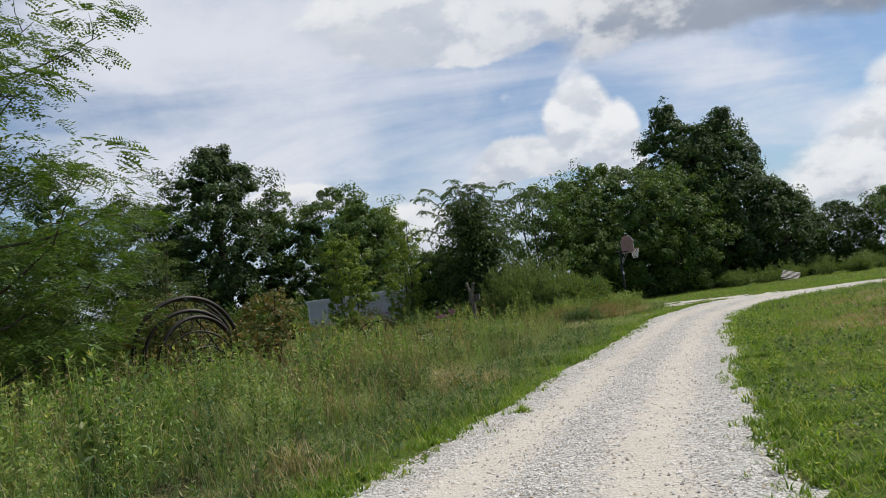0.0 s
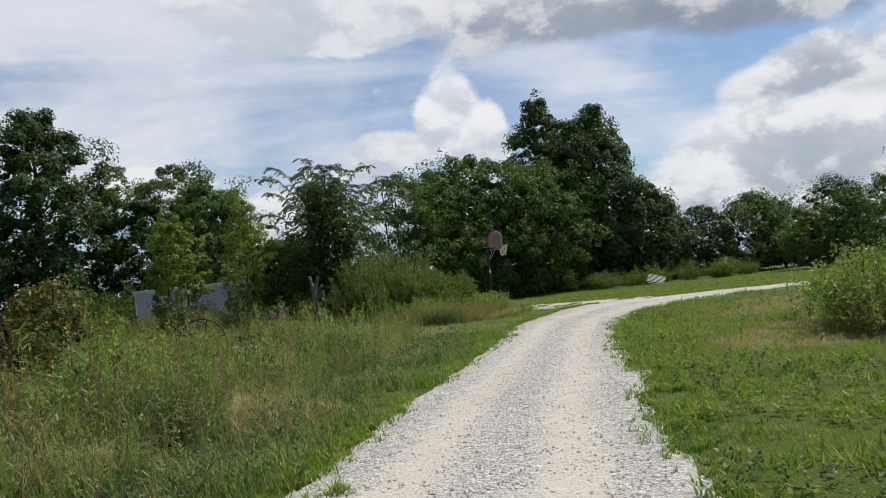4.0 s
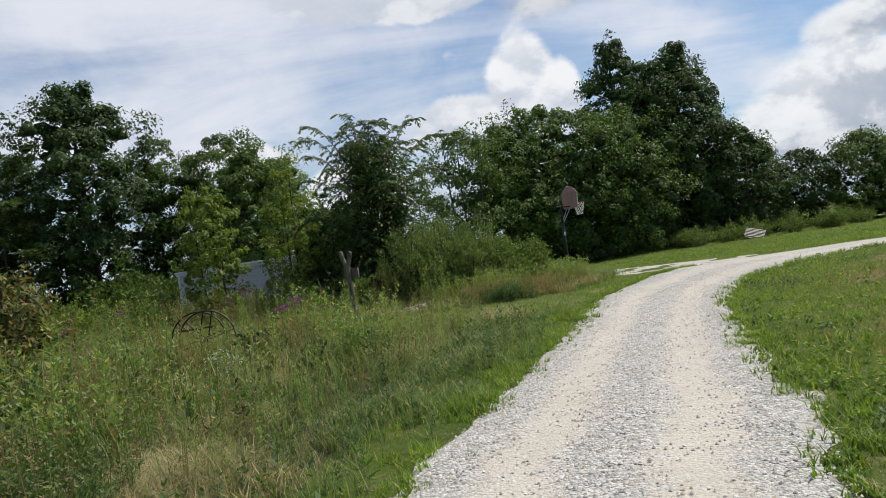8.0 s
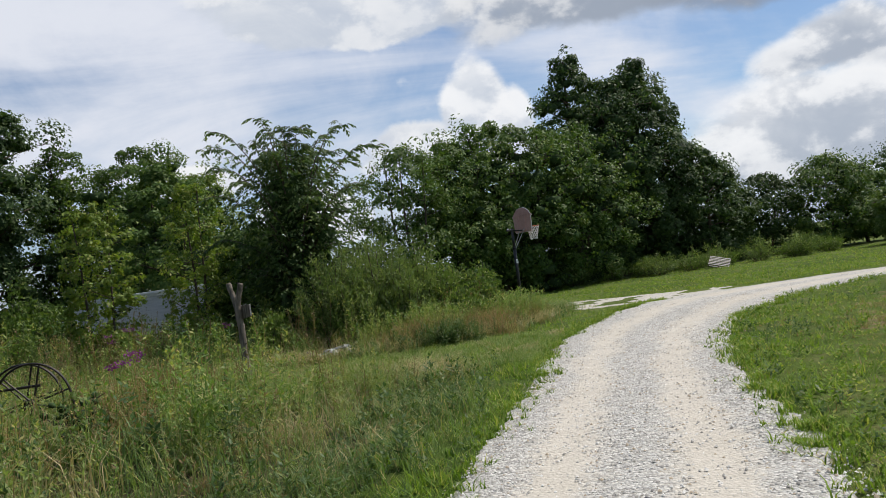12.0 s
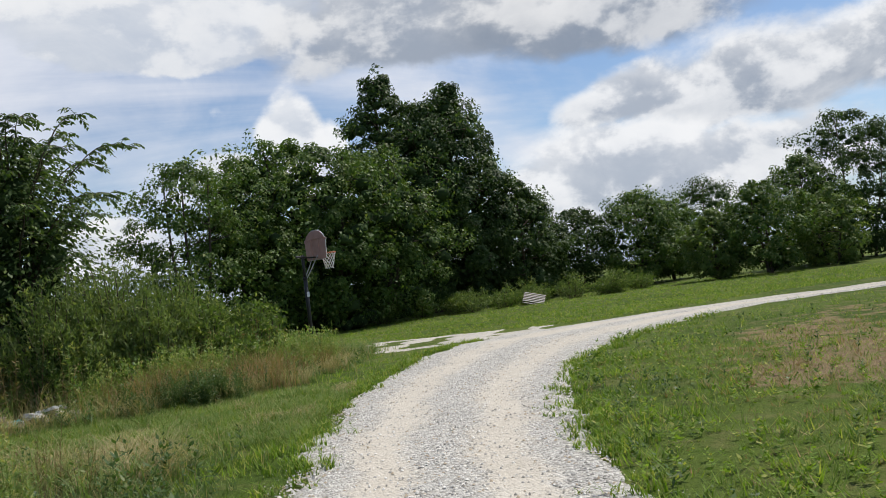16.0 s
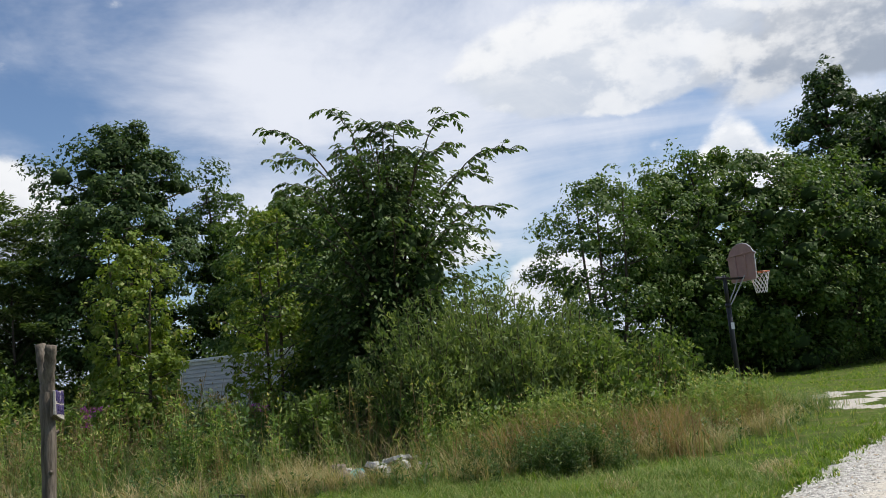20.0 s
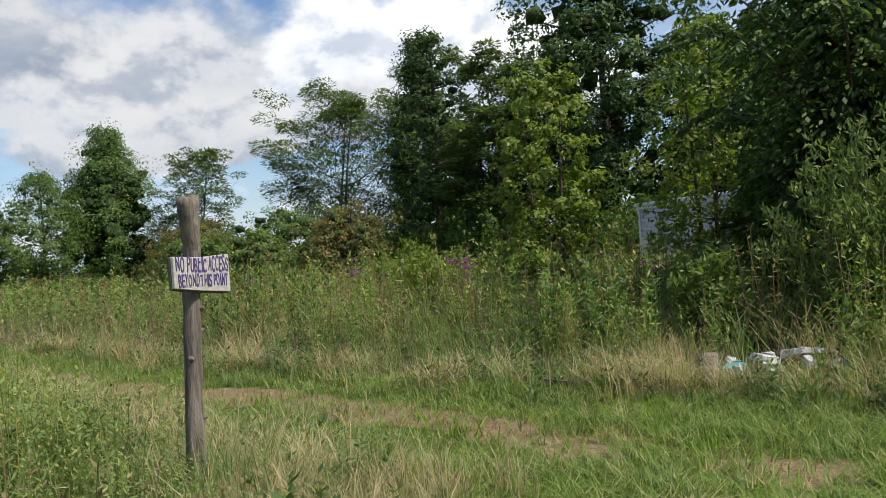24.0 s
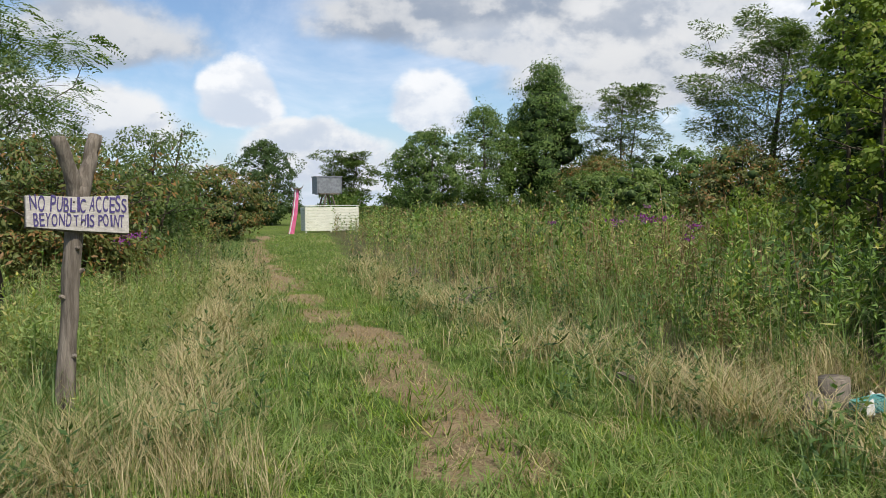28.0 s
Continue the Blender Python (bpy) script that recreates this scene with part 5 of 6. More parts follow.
def build_growth():
    rng = np.random.RandomState(77)
    verge = ROAD_LEFT[:12]
    track_n = MEADOW_NORTH[1:13]
    track_s = MEADOW_SOUTH[8:17]

    def depth(x, y):
        return np.minimum(np.minimum(from_line(MEADOW_SOUTH[1:9], x, y), from_line(track_s, x, y)), from_line(track_n, x, y))

    def meadow(x, y):
        return (inside(MEADOW_SOUTH, x, y) | inside(MEADOW_NORTH, x, y)) & clear_of_rubble(x, y)

    path = np.array([(1.0, 2.3), (2.9, 11), (4.9, 18.7), (6.9, 25), (7.6, 29.3), (8.6, 33), (4, 36)])
    # tall weeds: close-set and finely leaved beside the walk, sparser and coarser far off
    x, y = points(rng, 187000, -50, 11, 3, 60)
    d, dp = depth(x, y), from_line(path, x, y)
    chance = np.where(dp < 9, 0.19, np.where(dp < 18, 0.10, 0.12)) * (0.25 + 0.75 * np.clip(bumps(x, y, 1.7, 31) + 0.6, 0, 1)) * np.clip(d / 0.8, 0.15, 1)
    k = meadow(x, y) & (rng.uniform(0, 1, len(x)) < chance)
    x, y, d, dp = x[k], y[k], d[k], dp[k]
    tall = np.clip(0.45 + d * 0.36, 0.45, 1.22) * rng.uniform(0.62, 1.15, len(x)) * (1 + 0.20 * bumps(x, y, 1.1, 32) + 0.16 * bumps(x, y, 3.0, 39)) * np.where(y > 38, 1.12, 1.0)
    tall = np.where(from_line([(-0.7, 29.6), (0.4, 26.0), (1.4, 22.5)], x, y) < 1.1, np.minimum(tall, 0.98 * rng.uniform(0.8, 1.1, len(x))), tall)
    kind = 1.15 * bumps(x, y, 1.2, 37) + 0.8 * bumps(x, y, 3.3, 38) + rng.normal(0, 0.22, len(x))
    corner_near = np.exp(-((x - 1.0) ** 2 + (y - 30.8) ** 2) / 10)
    withered = (kind > np.where(y > 36, 0.42, 0.60)) | (rng.uniform(0, 1, len(x)) < 0.07)
    dark = ~withered & (kind < -0.60 - 1.5 * corner_near)
    pale = ~withered & ~dark & (bumps(x, y, 1.0, 33) + 0.6 * bumps(x, y, 3.9, 34) + 1.4 * corner_near + rng.normal(0, 0.3, len(x)) > 0.25)
    green = ~withered & ~dark & ~pale
    close, middle, far = dp < 9, (dp >= 9) & (dp < 18), dp >= 18
    kinds = (("goldenrod", green, M_WEED, "tall green goldenrod filling the meadow", (21, 0.14, 0.026, 4), (18, 0.13, 0.027, 3), (12, 0.21, 0.055, 1)),
             ("pale_weeds", pale, M_PALE, "pale yellow-green weeds among the goldenrod", (21, 0.115, 0.026, 4), (18, 0.12, 0.027, 3), (12, 0.20, 0.055, 1)),
             ("dark_weeds", dark, M_DARKWEED, "broad-leaved dark green weeds among the goldenrod", (14, 0.14, 0.048, 4), (13, 0.14, 0.044, 3), (10, 0.21, 0.065, 1)),
             ("withered_weeds", withered, M_WEED_DRY, "brown withered weeds among the green", (15, 0.10, 0.024, 4), (9, 0.14, 0.038, 3), (8, 0.2, 0.055, 1)))
    for name, sel, mat, label, *fine in kinds:
        for zone, (n, l, w, stems) in zip((close, middle, far), fine):
            m = sel & zone
            spread_out(name, [weed_template(rng, n, l, w, stems) for _ in range(6)], x[m], y[m], tall[m], mat, label, "weeds", rng)
    corner = [(-9, 33.0), (-9, 30.5), (-2.2, 30.8), (0.2, 29.6), (1.8, 28.0), (4.6, 29.2), (5.0, 30.9), (2.4, 32.0), (1.2, 32.5), (-3, 32.9)]
    cx, cy = points(rng, 1500, -9, 5, 28, 34)
    k = inside(corner, cx, cy) & (rng.uniform(0, 1, 1500) < np.where(cx > -4, 1, 0.5))
    cx, cy = cx[k], cy[k]
    j = bumps(cx, cy, 1.6, 75) + rng.normal(0, 0.35, len(cx))
    size = rng.uniform(0.5, 0.98, len(cx)) * np.clip(0.55 + 0.6 * from_line([(5, 30.9), (2.4, 32.0), (1.2, 32.5), (-3, 32.9)], cx, cy), 0, 1)
    for sel, mat, dims in ((j > -0.30, M_PALE, (24, 0.11, 0.022, 4)), ((j <= -0.30) & (j > -0.8), M_WEED, (22, 0.125, 0.026, 4)), (j <= -0.8, M_WEED_DRY, (14, 0.10, 0.022, 4))):
        spread_out("corner_goldenrod", [weed_template(rng, *dims) for _ in range(6)], cx[sel], cy[sel], size[sel], mat, "dense leafy goldenrod beside the sign post", "weeds", rng)
    m = (green | pale) & (rng.uniform(0, 1, len(x)) < 0.28) & (dp < 22)
    plume = []
    for _ in range(4):
        a, u = np.arange(8) * 2.4, np.linspace(0, 1, 8)
        p = np.c_[np.cos(a) * 0.045 * (1.1 - u), np.sin(a) * 0.045 * (1.1 - u), 0.93 + 0.12 * u]
        dd = unit(np.c_[np.cos(a), np.sin(a), 0.9 + 0 * a])
        plume.append(leaf_quads(p, dd, unit(np.cross(dd, np.array([0, 0, 1.0]))), np.full(8, 0.06), np.full(8, 0.026))[0])
    spread_out("goldenrod_plumes", plume, x[m], y[m], tall[m], M_PLUME, "yellowish green goldenrod tops", "weeds", rng)
    m = (y > 36) & (rng.uniform(0, 1, len(x)) < 0.30) & (dp < 24)
    spread_out("seed_tops", [weed_template(rng, 12, 0.06, 0.018, 3) for _ in range(4)], x[m] + 0.1, y[m], tall[m] * 1.05, M_BROWN, "tan seeding tops above the goldenrod", "weeds", rng)
    # tall grass among them and along the edges
    x, y = points(rng, 46000, -30, 11, 4, 56)
    d = depth(x, y)
    k = meadow(x, y) & (rng.uniform(0, 1, len(x)) < (0.20 + 0.80 * np.exp(-d / 2.4)) * np.exp(-np.maximum(from_line(path, x, y) - 8, 0) / 9))
    x, y, d = x[k], y[k], d[k]
    tall = np.clip(0.26 + d * 0.28, 0.26, 0.95) * rng.uniform(0.7, 1.3, len(x))
    dry = bumps(x, y, 0.9, 35) + 0.7 * bumps(x, y, 2.9, 36) + 0.35 * (y > 31) > 0.75
    tuft = [blade_template(rng, 8, 0.12, 0.7, 0.008) for _ in range(5)]
    spread_out("tall_grass", tuft, x[~dry], y[~dry], tall[~dry], M_TALL, "tall unmown grass at the meadow's edge", "grass", rng)
    spread_out("straw_grass", [blade_template(rng, 8, 0.14, 0.95, 0.008) for _ in range(5)], x[dry], y[dry], tall[dry], M_STRAW, "dry straw-coloured grass at the meadow's edge", "grass", rng)
    # the ragged verge between meadow and mown strip
    e = np.concatenate([resample(MEADOW_SOUTH[2:17], 0.05), resample(MEADOW_NORTH[2:12], 0.05)])
    e = np.repeat(e, 5, 0) + rng.normal(0, 0.45, (len(e) * 5, 2))
    k = ~inside(ROAD, e[:, 0], e[:, 1]) & clear_of_rubble(e[:, 0], e[:, 1]) & (rng.uniform(0, 1, len(e)) < np.exp(-np.hypot(e[:, 0] - 5, e[:, 1] - 26) / 16))
    x, y = e[k, 0], e[k, 1]
    size = rng.uniform(0.14, 0.46, len(x)) * (1 + 0.35 * bumps(x, y, 2.0, 46))
    dry = bumps(x, y, 1.1, 47) + 0.7 * bumps(x, y, 3.5, 48) + 0.15 * (y > 31.5) > 0.75
    vt = [blade_template(rng, 7, 0.16, 0.9, 0.016) for _ in range(5)]
    spread_out("verge_grass", vt, x[~dry], y[~dry], size[~dry], M_TALL, "ragged uncut grass along the verge", "grass", rng)
    spread_out("verge_straw", vt, x[dry], y[dry], size[dry], M_STRAW, "ragged straw along the verge", "grass", rng)
    j = rng.uniform(0, 1, len(x)) < 0.35
    spread_out("verge_weeds", [weed_template(rng, 16, 0.30, 0.085) for _ in range(4)], x[j] + 0.07, y[j] - 0.05, size[j] * 0.95, M_DARKWEED, "low leafy weeds along the verge", "weeds", rng)
    # sprawling straw tufts on both edges of the track
    e = np.concatenate([resample(MEADOW_SOUTH[8:16], 0.05), resample(MEADOW_NORTH[2:10], 0.05)])
    e = np.repeat(e, 3, 0) + rng.normal(0, 0.30, (len(e) * 3, 2))
    k = clear_of_rubble(e[:, 0], e[:, 1]) & (bumps(e[:, 0], e[:, 1], 1.4, 61) + rng.normal(0, 0.4, len(e)) > 0.0) & (rng.uniform(0, 1, len(e)) < np.exp(-np.hypot(e[:, 0] - 4, e[:, 1] - 35) / 16))
    spread_out("straw_tufts", [blade_template(rng, 16, 0.12, 1.15, 0.007, 3) for _ in range(5)], e[k, 0], e[k, 1], rng.uniform(0.32, 0.72, k.sum()), M_STRAW, "sprawling tufts of bleached straw along the mown track", "grass", rng)
    # brown grass in front of the willows
    x, y = points(rng, 1500, 3.6, 10.0, 38.2, 42.5)
    k = meadow(x, y) & (from_line([(5.2, 39.2), (7.4, 39.4), (9.2, 41.4)], x, y) < 0.9) & (bumps(x, y, 1.7, 51) > 0.05)
    spread_out("brown_grass", [blade_template(rng, 12, 0.12, 0.6, 0.005) for _ in range(3)], x[k], y[k], rng.uniform(0.45, 0.95, k.sum()), M_BROWN, "reddish brown seeding grass before the willows", "grass", rng)
    # tan, bleached and dark patches that stand out in the meadow
    for name, spots, mat, label, tmpl, lo, hi, r in (
            ("tan_grass", ((-6.2, 27.0), (-7.1, 27.4), (-5.4, 27.6)), M_BROWN, "tan seeding grass before the iron wheels", [blade_template(rng, 14, 0.12, 0.5, 0.005) for _ in range(3)], 0.6, 1.0, 0.55),
            ("tan_grass", ((2.6, 24.6), (4.3, 26.6), (2.9, 22.4)), M_BROWN, "small tan tuft of dead grass on the verge", [blade_template(rng, 14, 0.3, 1.1, 0.012) for _ in range(3)], 0.12, 0.26, 0.16),
            ("seed_stalks", ((1.0, 29.2), (0.5, 29.6), (1.15, 27.4), (-2.6, 25.4), (-1.2, 23.2), (-3.4, 22.0), (-0.6, 26.0)), M_BROWN, "reddish brown seed stalks standing above the weeds", [weed_template(rng, 16, 0.07, 0.020, 4) for _ in range(3)], 0.8, 1.15, 0.42),
            ("flattened_straw", ((0.9, 19.3), (0.66, 19.9), (0.5, 18.7), (0.8, 21.6), (2.6, 26.4), (-0.9, 16.4)), M_STRAW, "flattened bleached straw in the meadow", [blade_template(rng, 16, 0.15, 1.3, 0.008, 3) for _ in range(3)], 0.35, 0.6, 0.32),
            ("brown_grass", ((5.5, 38.2), (5.9, 38.4), (7.6, 38.6), (6.4, 38.9)), M_BROWN, "tall reddish brown seeding grass before the willows", [blade_template(rng, 9, 0.16, 0.75, 0.007, 3) for _ in range(4)], 0.5, 1.2, 0.42),
            ("feathery_weeds", ((-0.4, 18.8), (-1.7, 20.9), (-0.1, 18.5), (6.5, 37.4), (6.0, 37.3)), M_DARKWEED, "dark feathery weeds in a low mound", [weed_template(rng, 20, 0.13, 0.036, 6) for _ in range(3)], 0.35, 0.75, 0.42)):
        for px, py in spots:
            x, y = px + rng.normal(0, r, 60), py + rng.normal(0, r, 60)
            spread_out(name, tmpl, x, y, rng.uniform(lo, hi, 60), mat, label, "grass", rng)
    # knee-high weeds and seeding grass before the willows
    e = resample([(4.4, 39.4), (6.0, 39.4), (7.4, 39.6), (8.9, 41.1), (9.9, 43.4)], 0.05)
    e = np.repeat(e, 6, 0) + rng.normal(0, 0.42, (len(e) * 6, 2))
    e = e[inside(MEADOW_NORTH, e[:, 0], e[:, 1]) & clear_of_rubble(e[:, 0], e[:, 1])]
    j = bumps(e[:, 0], e[:, 1], 1.9, 81) + rng.normal(0, 0.3, len(e))
    for name, m, mat, tmpl in (("pale_weeds", j > 0.25, M_PALE, [weed_template(rng, 15, 0.13, 0.034, 3) for _ in range(4)]), ("goldenrod", (j <= 0.25) & (j > -0.35), M_WEED, [weed_template(rng, 15, 0.14, 0.034, 3) for _ in range(4)]),
                               ("brown_grass", j <= -0.35, M_BROWN, [blade_template(rng, 14, 0.14, 0.6, 0.006) for _ in range(4)])):
        spread_out(name, tmpl, e[m, 0], e[m, 1], rng.uniform(0.55, 1.12, m.sum()), mat, "weeds and seeding grass before the willows", "weeds", rng)
    # lawn
    x, y = points(rng, 210000, -9, 26, 3, 50)
    dp = from_line(path, x, y)
    clear = ~inside(ROAD, x, y) & ~inside(SPUR, x, y) & ~meadow(x, y)
    k = clear & (rng.uniform(0, 1, len(x)) < np.exp(-dp / 6.0) * (1 - 0.95 * dryness(x, y)) * np.clip(0.65 + 0.75 * bumps(x, y, 3.5, 42), 0.12, 1.0))
    x, y = x[k], y[k]
    t = [blade_template(rng, 6, 0.55, 0.9, 0.040, 1) for _ in range(6)]
    spread_out("lawn_grass", t, x, y, rng.uniform(0.05, 0.20, len(x)) * (1 + 0.5 * bumps(x, y, 2.3, 41)), M_LAWN, "short mown grass beside the driveway", "grass", rng)
    # the track's longer, trodden grass, green and bleached
    x, y = points(rng, 60000, -40, 10, 30.5, 40)
    k = inside(TRACK, x, y) & ~inside(ROAD, x, y) & (rng.uniform(0, 1, len(x)) < (0.12 + 0.88 * np.exp(-from_line(path, x, y) / 6.0)) * (1 - 0.97 * dryness(x, y)))
    x, y = x[k], y[k]
    bleached = bumps(x, y, 1.9, 44) + 0.6 * bumps(x, y, 5, 45) > 0.95
    t = [blade_template(rng, 8, 0.30, 1.25, 0.024, 2) for _ in range(5)]
    size = rng.uniform(0.12, 0.26, len(x))
    spread_out("track_grass", t, x[~bleached], y[~bleached], size[~bleached], M_TRACK, "trodden light green grass on the mown track", "grass", rng)
    spread_out("bleached_grass", t, x[bleached], y[bleached], size[bleached], M_STRAW, "bleached straw grass on the mown track", "grass", rng)
    # short dead grass left standing on the worn strip
    x, y = points(rng, 30000, -30, 6, 32.5, 38.5)
    k = inside(TRACK, x, y) & (rng.uniform(0, 1, len(x)) < 0.75 * dryness(x, y) * (0.3 + 0.7 * np.exp(-from_line(path, x, y) / 9.0)))
    x, y = x[k], y[k]
    j = rng.uniform(0, 1, len(x)) + 0.25 * bumps(x, y, 2.5, 77)
    for mat, m in ((M_BROWN, j < 0.62), (M_STRAW, (j >= 0.62) & (j < 0.8)), (M_TRACK, j >= 0.8)):
        spread_out("worn_grass", [blade_template(rng, 7, 0.5, 1.3, 0.035, 1) for _ in range(4)], x[m], y[m], rng.uniform(0.05, 0.13, m.sum()), mat, "short trodden dead grass on the worn strip", "grass", rng)
    # dry blades on the sun-burnt patches of the right-hand lawn
    x, y = points(rng, 26000, 8, 19, 12, 34)
    k = ~inside(ROAD, x, y) & (rng.uniform(0, 1, len(x)) < 0.8 * dryness(x, y) * np.exp(-np.maximum(from_line(path, x, y) - 4, 0) / 7.0))
    x, y = x[k], y[k]
    j = rng.uniform(0, 1, len(x)) + 0.25 * bumps(x, y, 2.5, 79)
    for mat, m in ((M_BROWN, j < 0.5), (M_STRAW, (j >= 0.5) & (j < 0.62)), (M_LAWN, j >= 0.62)):
        spread_out("dry_lawn_grass", [blade_template(rng, 7, 0.5, 1.1, 0.035, 1) for _ in range(4)], x[m], y[m], rng.uniform(0.06, 0.17, m.sum()), mat, "sun-dried brown and green grass in the lawn", "grass", rng)
    # leafy clover and plantain in the right-hand lawn
    x, y = points(rng, 34000, 0, 20, 4, 40)
    k = ~inside(ROAD, x, y) & (x > np.interp(y, [p[1] for p in ROAD_RIGHT[:13]], [p[0] for p in ROAD_RIGHT[:13]])) & (rng.uniform(0, 1, len(x)) < np.exp(-from_line(path, x, y) / 6.0) * (1 - 0.95 * dryness(x, y))) & (bumps(x, y, 1.5, 43) > -0.45)
    x, y = x[k], y[k]
    j = bumps(x, y, 2.0, 78) + rng.normal(0, 0.5, len(x))
    for name, m, mat, label in (("clover", j > -0.35, M_LAWN, "leafy clover and plantain in the lawn"), ("plantain", j <= -0.35, M_DARKWEED, "dark broad-leaved weeds in the lawn")):
        spread_out(name, [weed_template(rng, 9, 0.42, 0.20) for _ in range(4)], x[m], y[m], rng.uniform(0.07, 0.21, m.sum()), mat, label, "weeds", rng)
    # weeds and grasses on the bramble bank
    c = np.array([(12.6, 21.8), (13.9, 23.6), (12.9, 18.6), (9.9, 14.9), (10.9, 16.3), (9.6, 12.8), (14.4, 20.6), (13.2, 14.0), (12.2, 20.2), (11.6, 17.6)])
    q = c[rng.randint(0, len(c), 1100)] + rng.normal(0, 1.0, (1100, 2))
    k = q[:, 0] > np.interp(q[:, 1], [9, 13, 16, 19, 22, 25], [7.6, 8.4, 9.4, 11.1, 11.4, 12.6])
    x, y = q[k, 0], q[k, 1]
    j = bumps(x, y, 1.4, 71) + rng.normal(0, 0.4, len(x))
    size = rng.uniform(0.4, 1.35, len(x))
    for name, m, mat in (("bank_weeds", j > 0.1, M_PALE), ("bank_weeds", (j <= 0.1) & (j > -0.6), M_WEED), ("bank_weeds", j <= -0.6, M_WEED_DRY)):
        spread_out(name, [weed_template(rng, 15, 0.13, 0.036, 3) for _ in range(5)], x[m], y[m], size[m], mat, "pale weeds growing among brambles", "weeds", rng)
    # tufts creeping over the gravel's edges
    e = np.concatenate([resample(ROAD_LEFT[1:12], 0.10), resample(ROAD_RIGHT[1:13], 0.10)])
    e = e[bumps(e[:, 0], e[:, 1], 2.6, 49) + rng.normal(0, 0.5, len(e)) > -0.15]
    j = np.repeat(e, 5, 0) + rng.normal(0, 0.19, (len(e) * 5, 2))
    spread_out("edge_tufts", [blade_template(rng, 9, 0.35, 0.9, 0.05, 2) for _ in range(4)], j[:, 0], j[:, 1], rng.uniform(0.07, 0.20, len(j)), M_LAWN, "grass tufts creeping over the gravel's edge", "grass", rng)
    for n, (px, py) in enumerate(((1.8, 14.0), (7.9, 23.3), (7.6, 22.6), (6.3, 17.4), (8.6, 25.4), (7.0, 19.9), (8.1, 33.4), (6.9, 29.2), (12.7, 34.4))):
        x, y = px + rng.normal(0, 0.12, 26), py + rng.normal(0, 0.12, 26)
        spread_out("gravel_tuft", [blade_template(rng, 9, 0.25, 0.9, 0.05, 2) for _ in range(2)], x, y, rng.uniform(0.08, 0.2, 26), M_LAWN, "dark green grass tuft growing in the gravel", "grass", rng)
    # field grass beyond the bend, taller towards the trees
    x, y = points(rng, 15000, 9.5, 40, 44.5, 66)
    k = ~inside(SPUR, x, y) & ~inside(ROAD, x, y) & ~meadow(x, y) & (rng.uniform(0, 1, len(x)) < 0.25 + 0.75 * np.exp(-(y - 44) / 7))
    x, y = x[k], y[k]
    spread_out("field_grass", [blade_template(rng, 8, 0.9, 0.8, 0.085, 1) for _ in range(4)], x, y, rng.uniform(0.07, 0.16, len(x)), M_LAWN, "yellowish green mown field beyond the bend", "grass", rng)
    # the uncut ring about the hoop's pole and the sign's post
    for name, px, py, s, m in (("tall_grass", 10.1, 44.9, 0.75, M_TALL), ("tall_grass", 11.2, 44.3, 0.55, M_TALL), ("tall_grass", 2.6, 32.3, 0.5, M_TALL), ("tall_grass", 2.0, 32.0, 0.75, M_TALL), ("straw_grass", 3.2, 32.9, 0.5, M_STRAW), ("tall_grass", 4.7, 38.7, 0.6, M_TALL), ("straw_grass", 2.0, 38.1, 0.5, M_STRAW)):
        x, y = px + rng.normal(0, 0.4, 110), py + rng.normal(0, 0.4, 110)
        spread_out(name, [blade_template(rng, 10, 0.12, 0.6, 0.006) for _ in range(3)], x, y, s * rng.uniform(0.6, 1.25, 110), m, "uncut grass about the foot of a post", "grass", rng)


def flower_head(rng, n, r, size):
    p = rng.normal(0, r, (n, 3)) * np.array([1, 1, 0.45])
    d = unit(rng.normal(0, 1, (n, 3)) + np.array([0, 0, 0.7]))
    v, _ = leaf_quads(p, d, unit(np.cross(d, rng.normal(0, 1, (n, 3)))), np.full(n, size), np.full(n, size * 0.8))
    return v


def flowers(name, spots, z, mat, label, seed, n=26, r=0.05, size=0.035):
    rng = np.random.RandomState(seed)
    for x, y in spots:
        ob = thing(name, (x, y, 0), label, "flower", group=name + "s")
        zz = z * rng.uniform(0.85, 1.12)
        v, f = tube_arrays([(0, 0, 0), (0.02, 0.01, zz * 0.5), (0.0, 0.03, zz)], [0.006, 0.005, 0.003], 4)
        sheet("stem", v, f, M_WEED, ob)
        v = np.concatenate([flower_head(rng, n, r, size) + np.array([0, 0.03, zz]) + rng.normal(0, r * 1.3, 3) for _ in range(3)])
        sheet("blossom", v, np.arange(len(v)).reshape(-1, 4), mat, ob)


build_growth()
road_spread()
flowers("ironweed", ((-2.4, 39.6), (-1.6, 38.6), (0.6, 40.6), (-6.0, 40.2), (0.9, 27.6), (1.15, 27.3), (-8.2, 42.0), (-4.6, 31.9), (-11, 41)), 1.35, M_PURPLE, "purple ironweed in blossom among the weeds", 5)
flowers("white_aster", ((0.5, 23.6), (0.62, 23.5), (0.4, 23.8), (0.7, 23.75), (0.3, 23.5), (0.2, 22.6), (0.55, 23.9)), 0.75, M_PETAL, "small white asters among the weeds", 6, 7, 0.05, 0.022)
flowers("buttercup", ((5.9, 13.4), (6.6, 14.6), (7.2, 15.6), (6.9, 17.2), (0.1, 13.0), (0.4, 13.5), (8.0, 18.4)), 0.16, M_YELLOW, "tiny yellow flowers in the lawn", 7, 5, 0.03, 0.02)


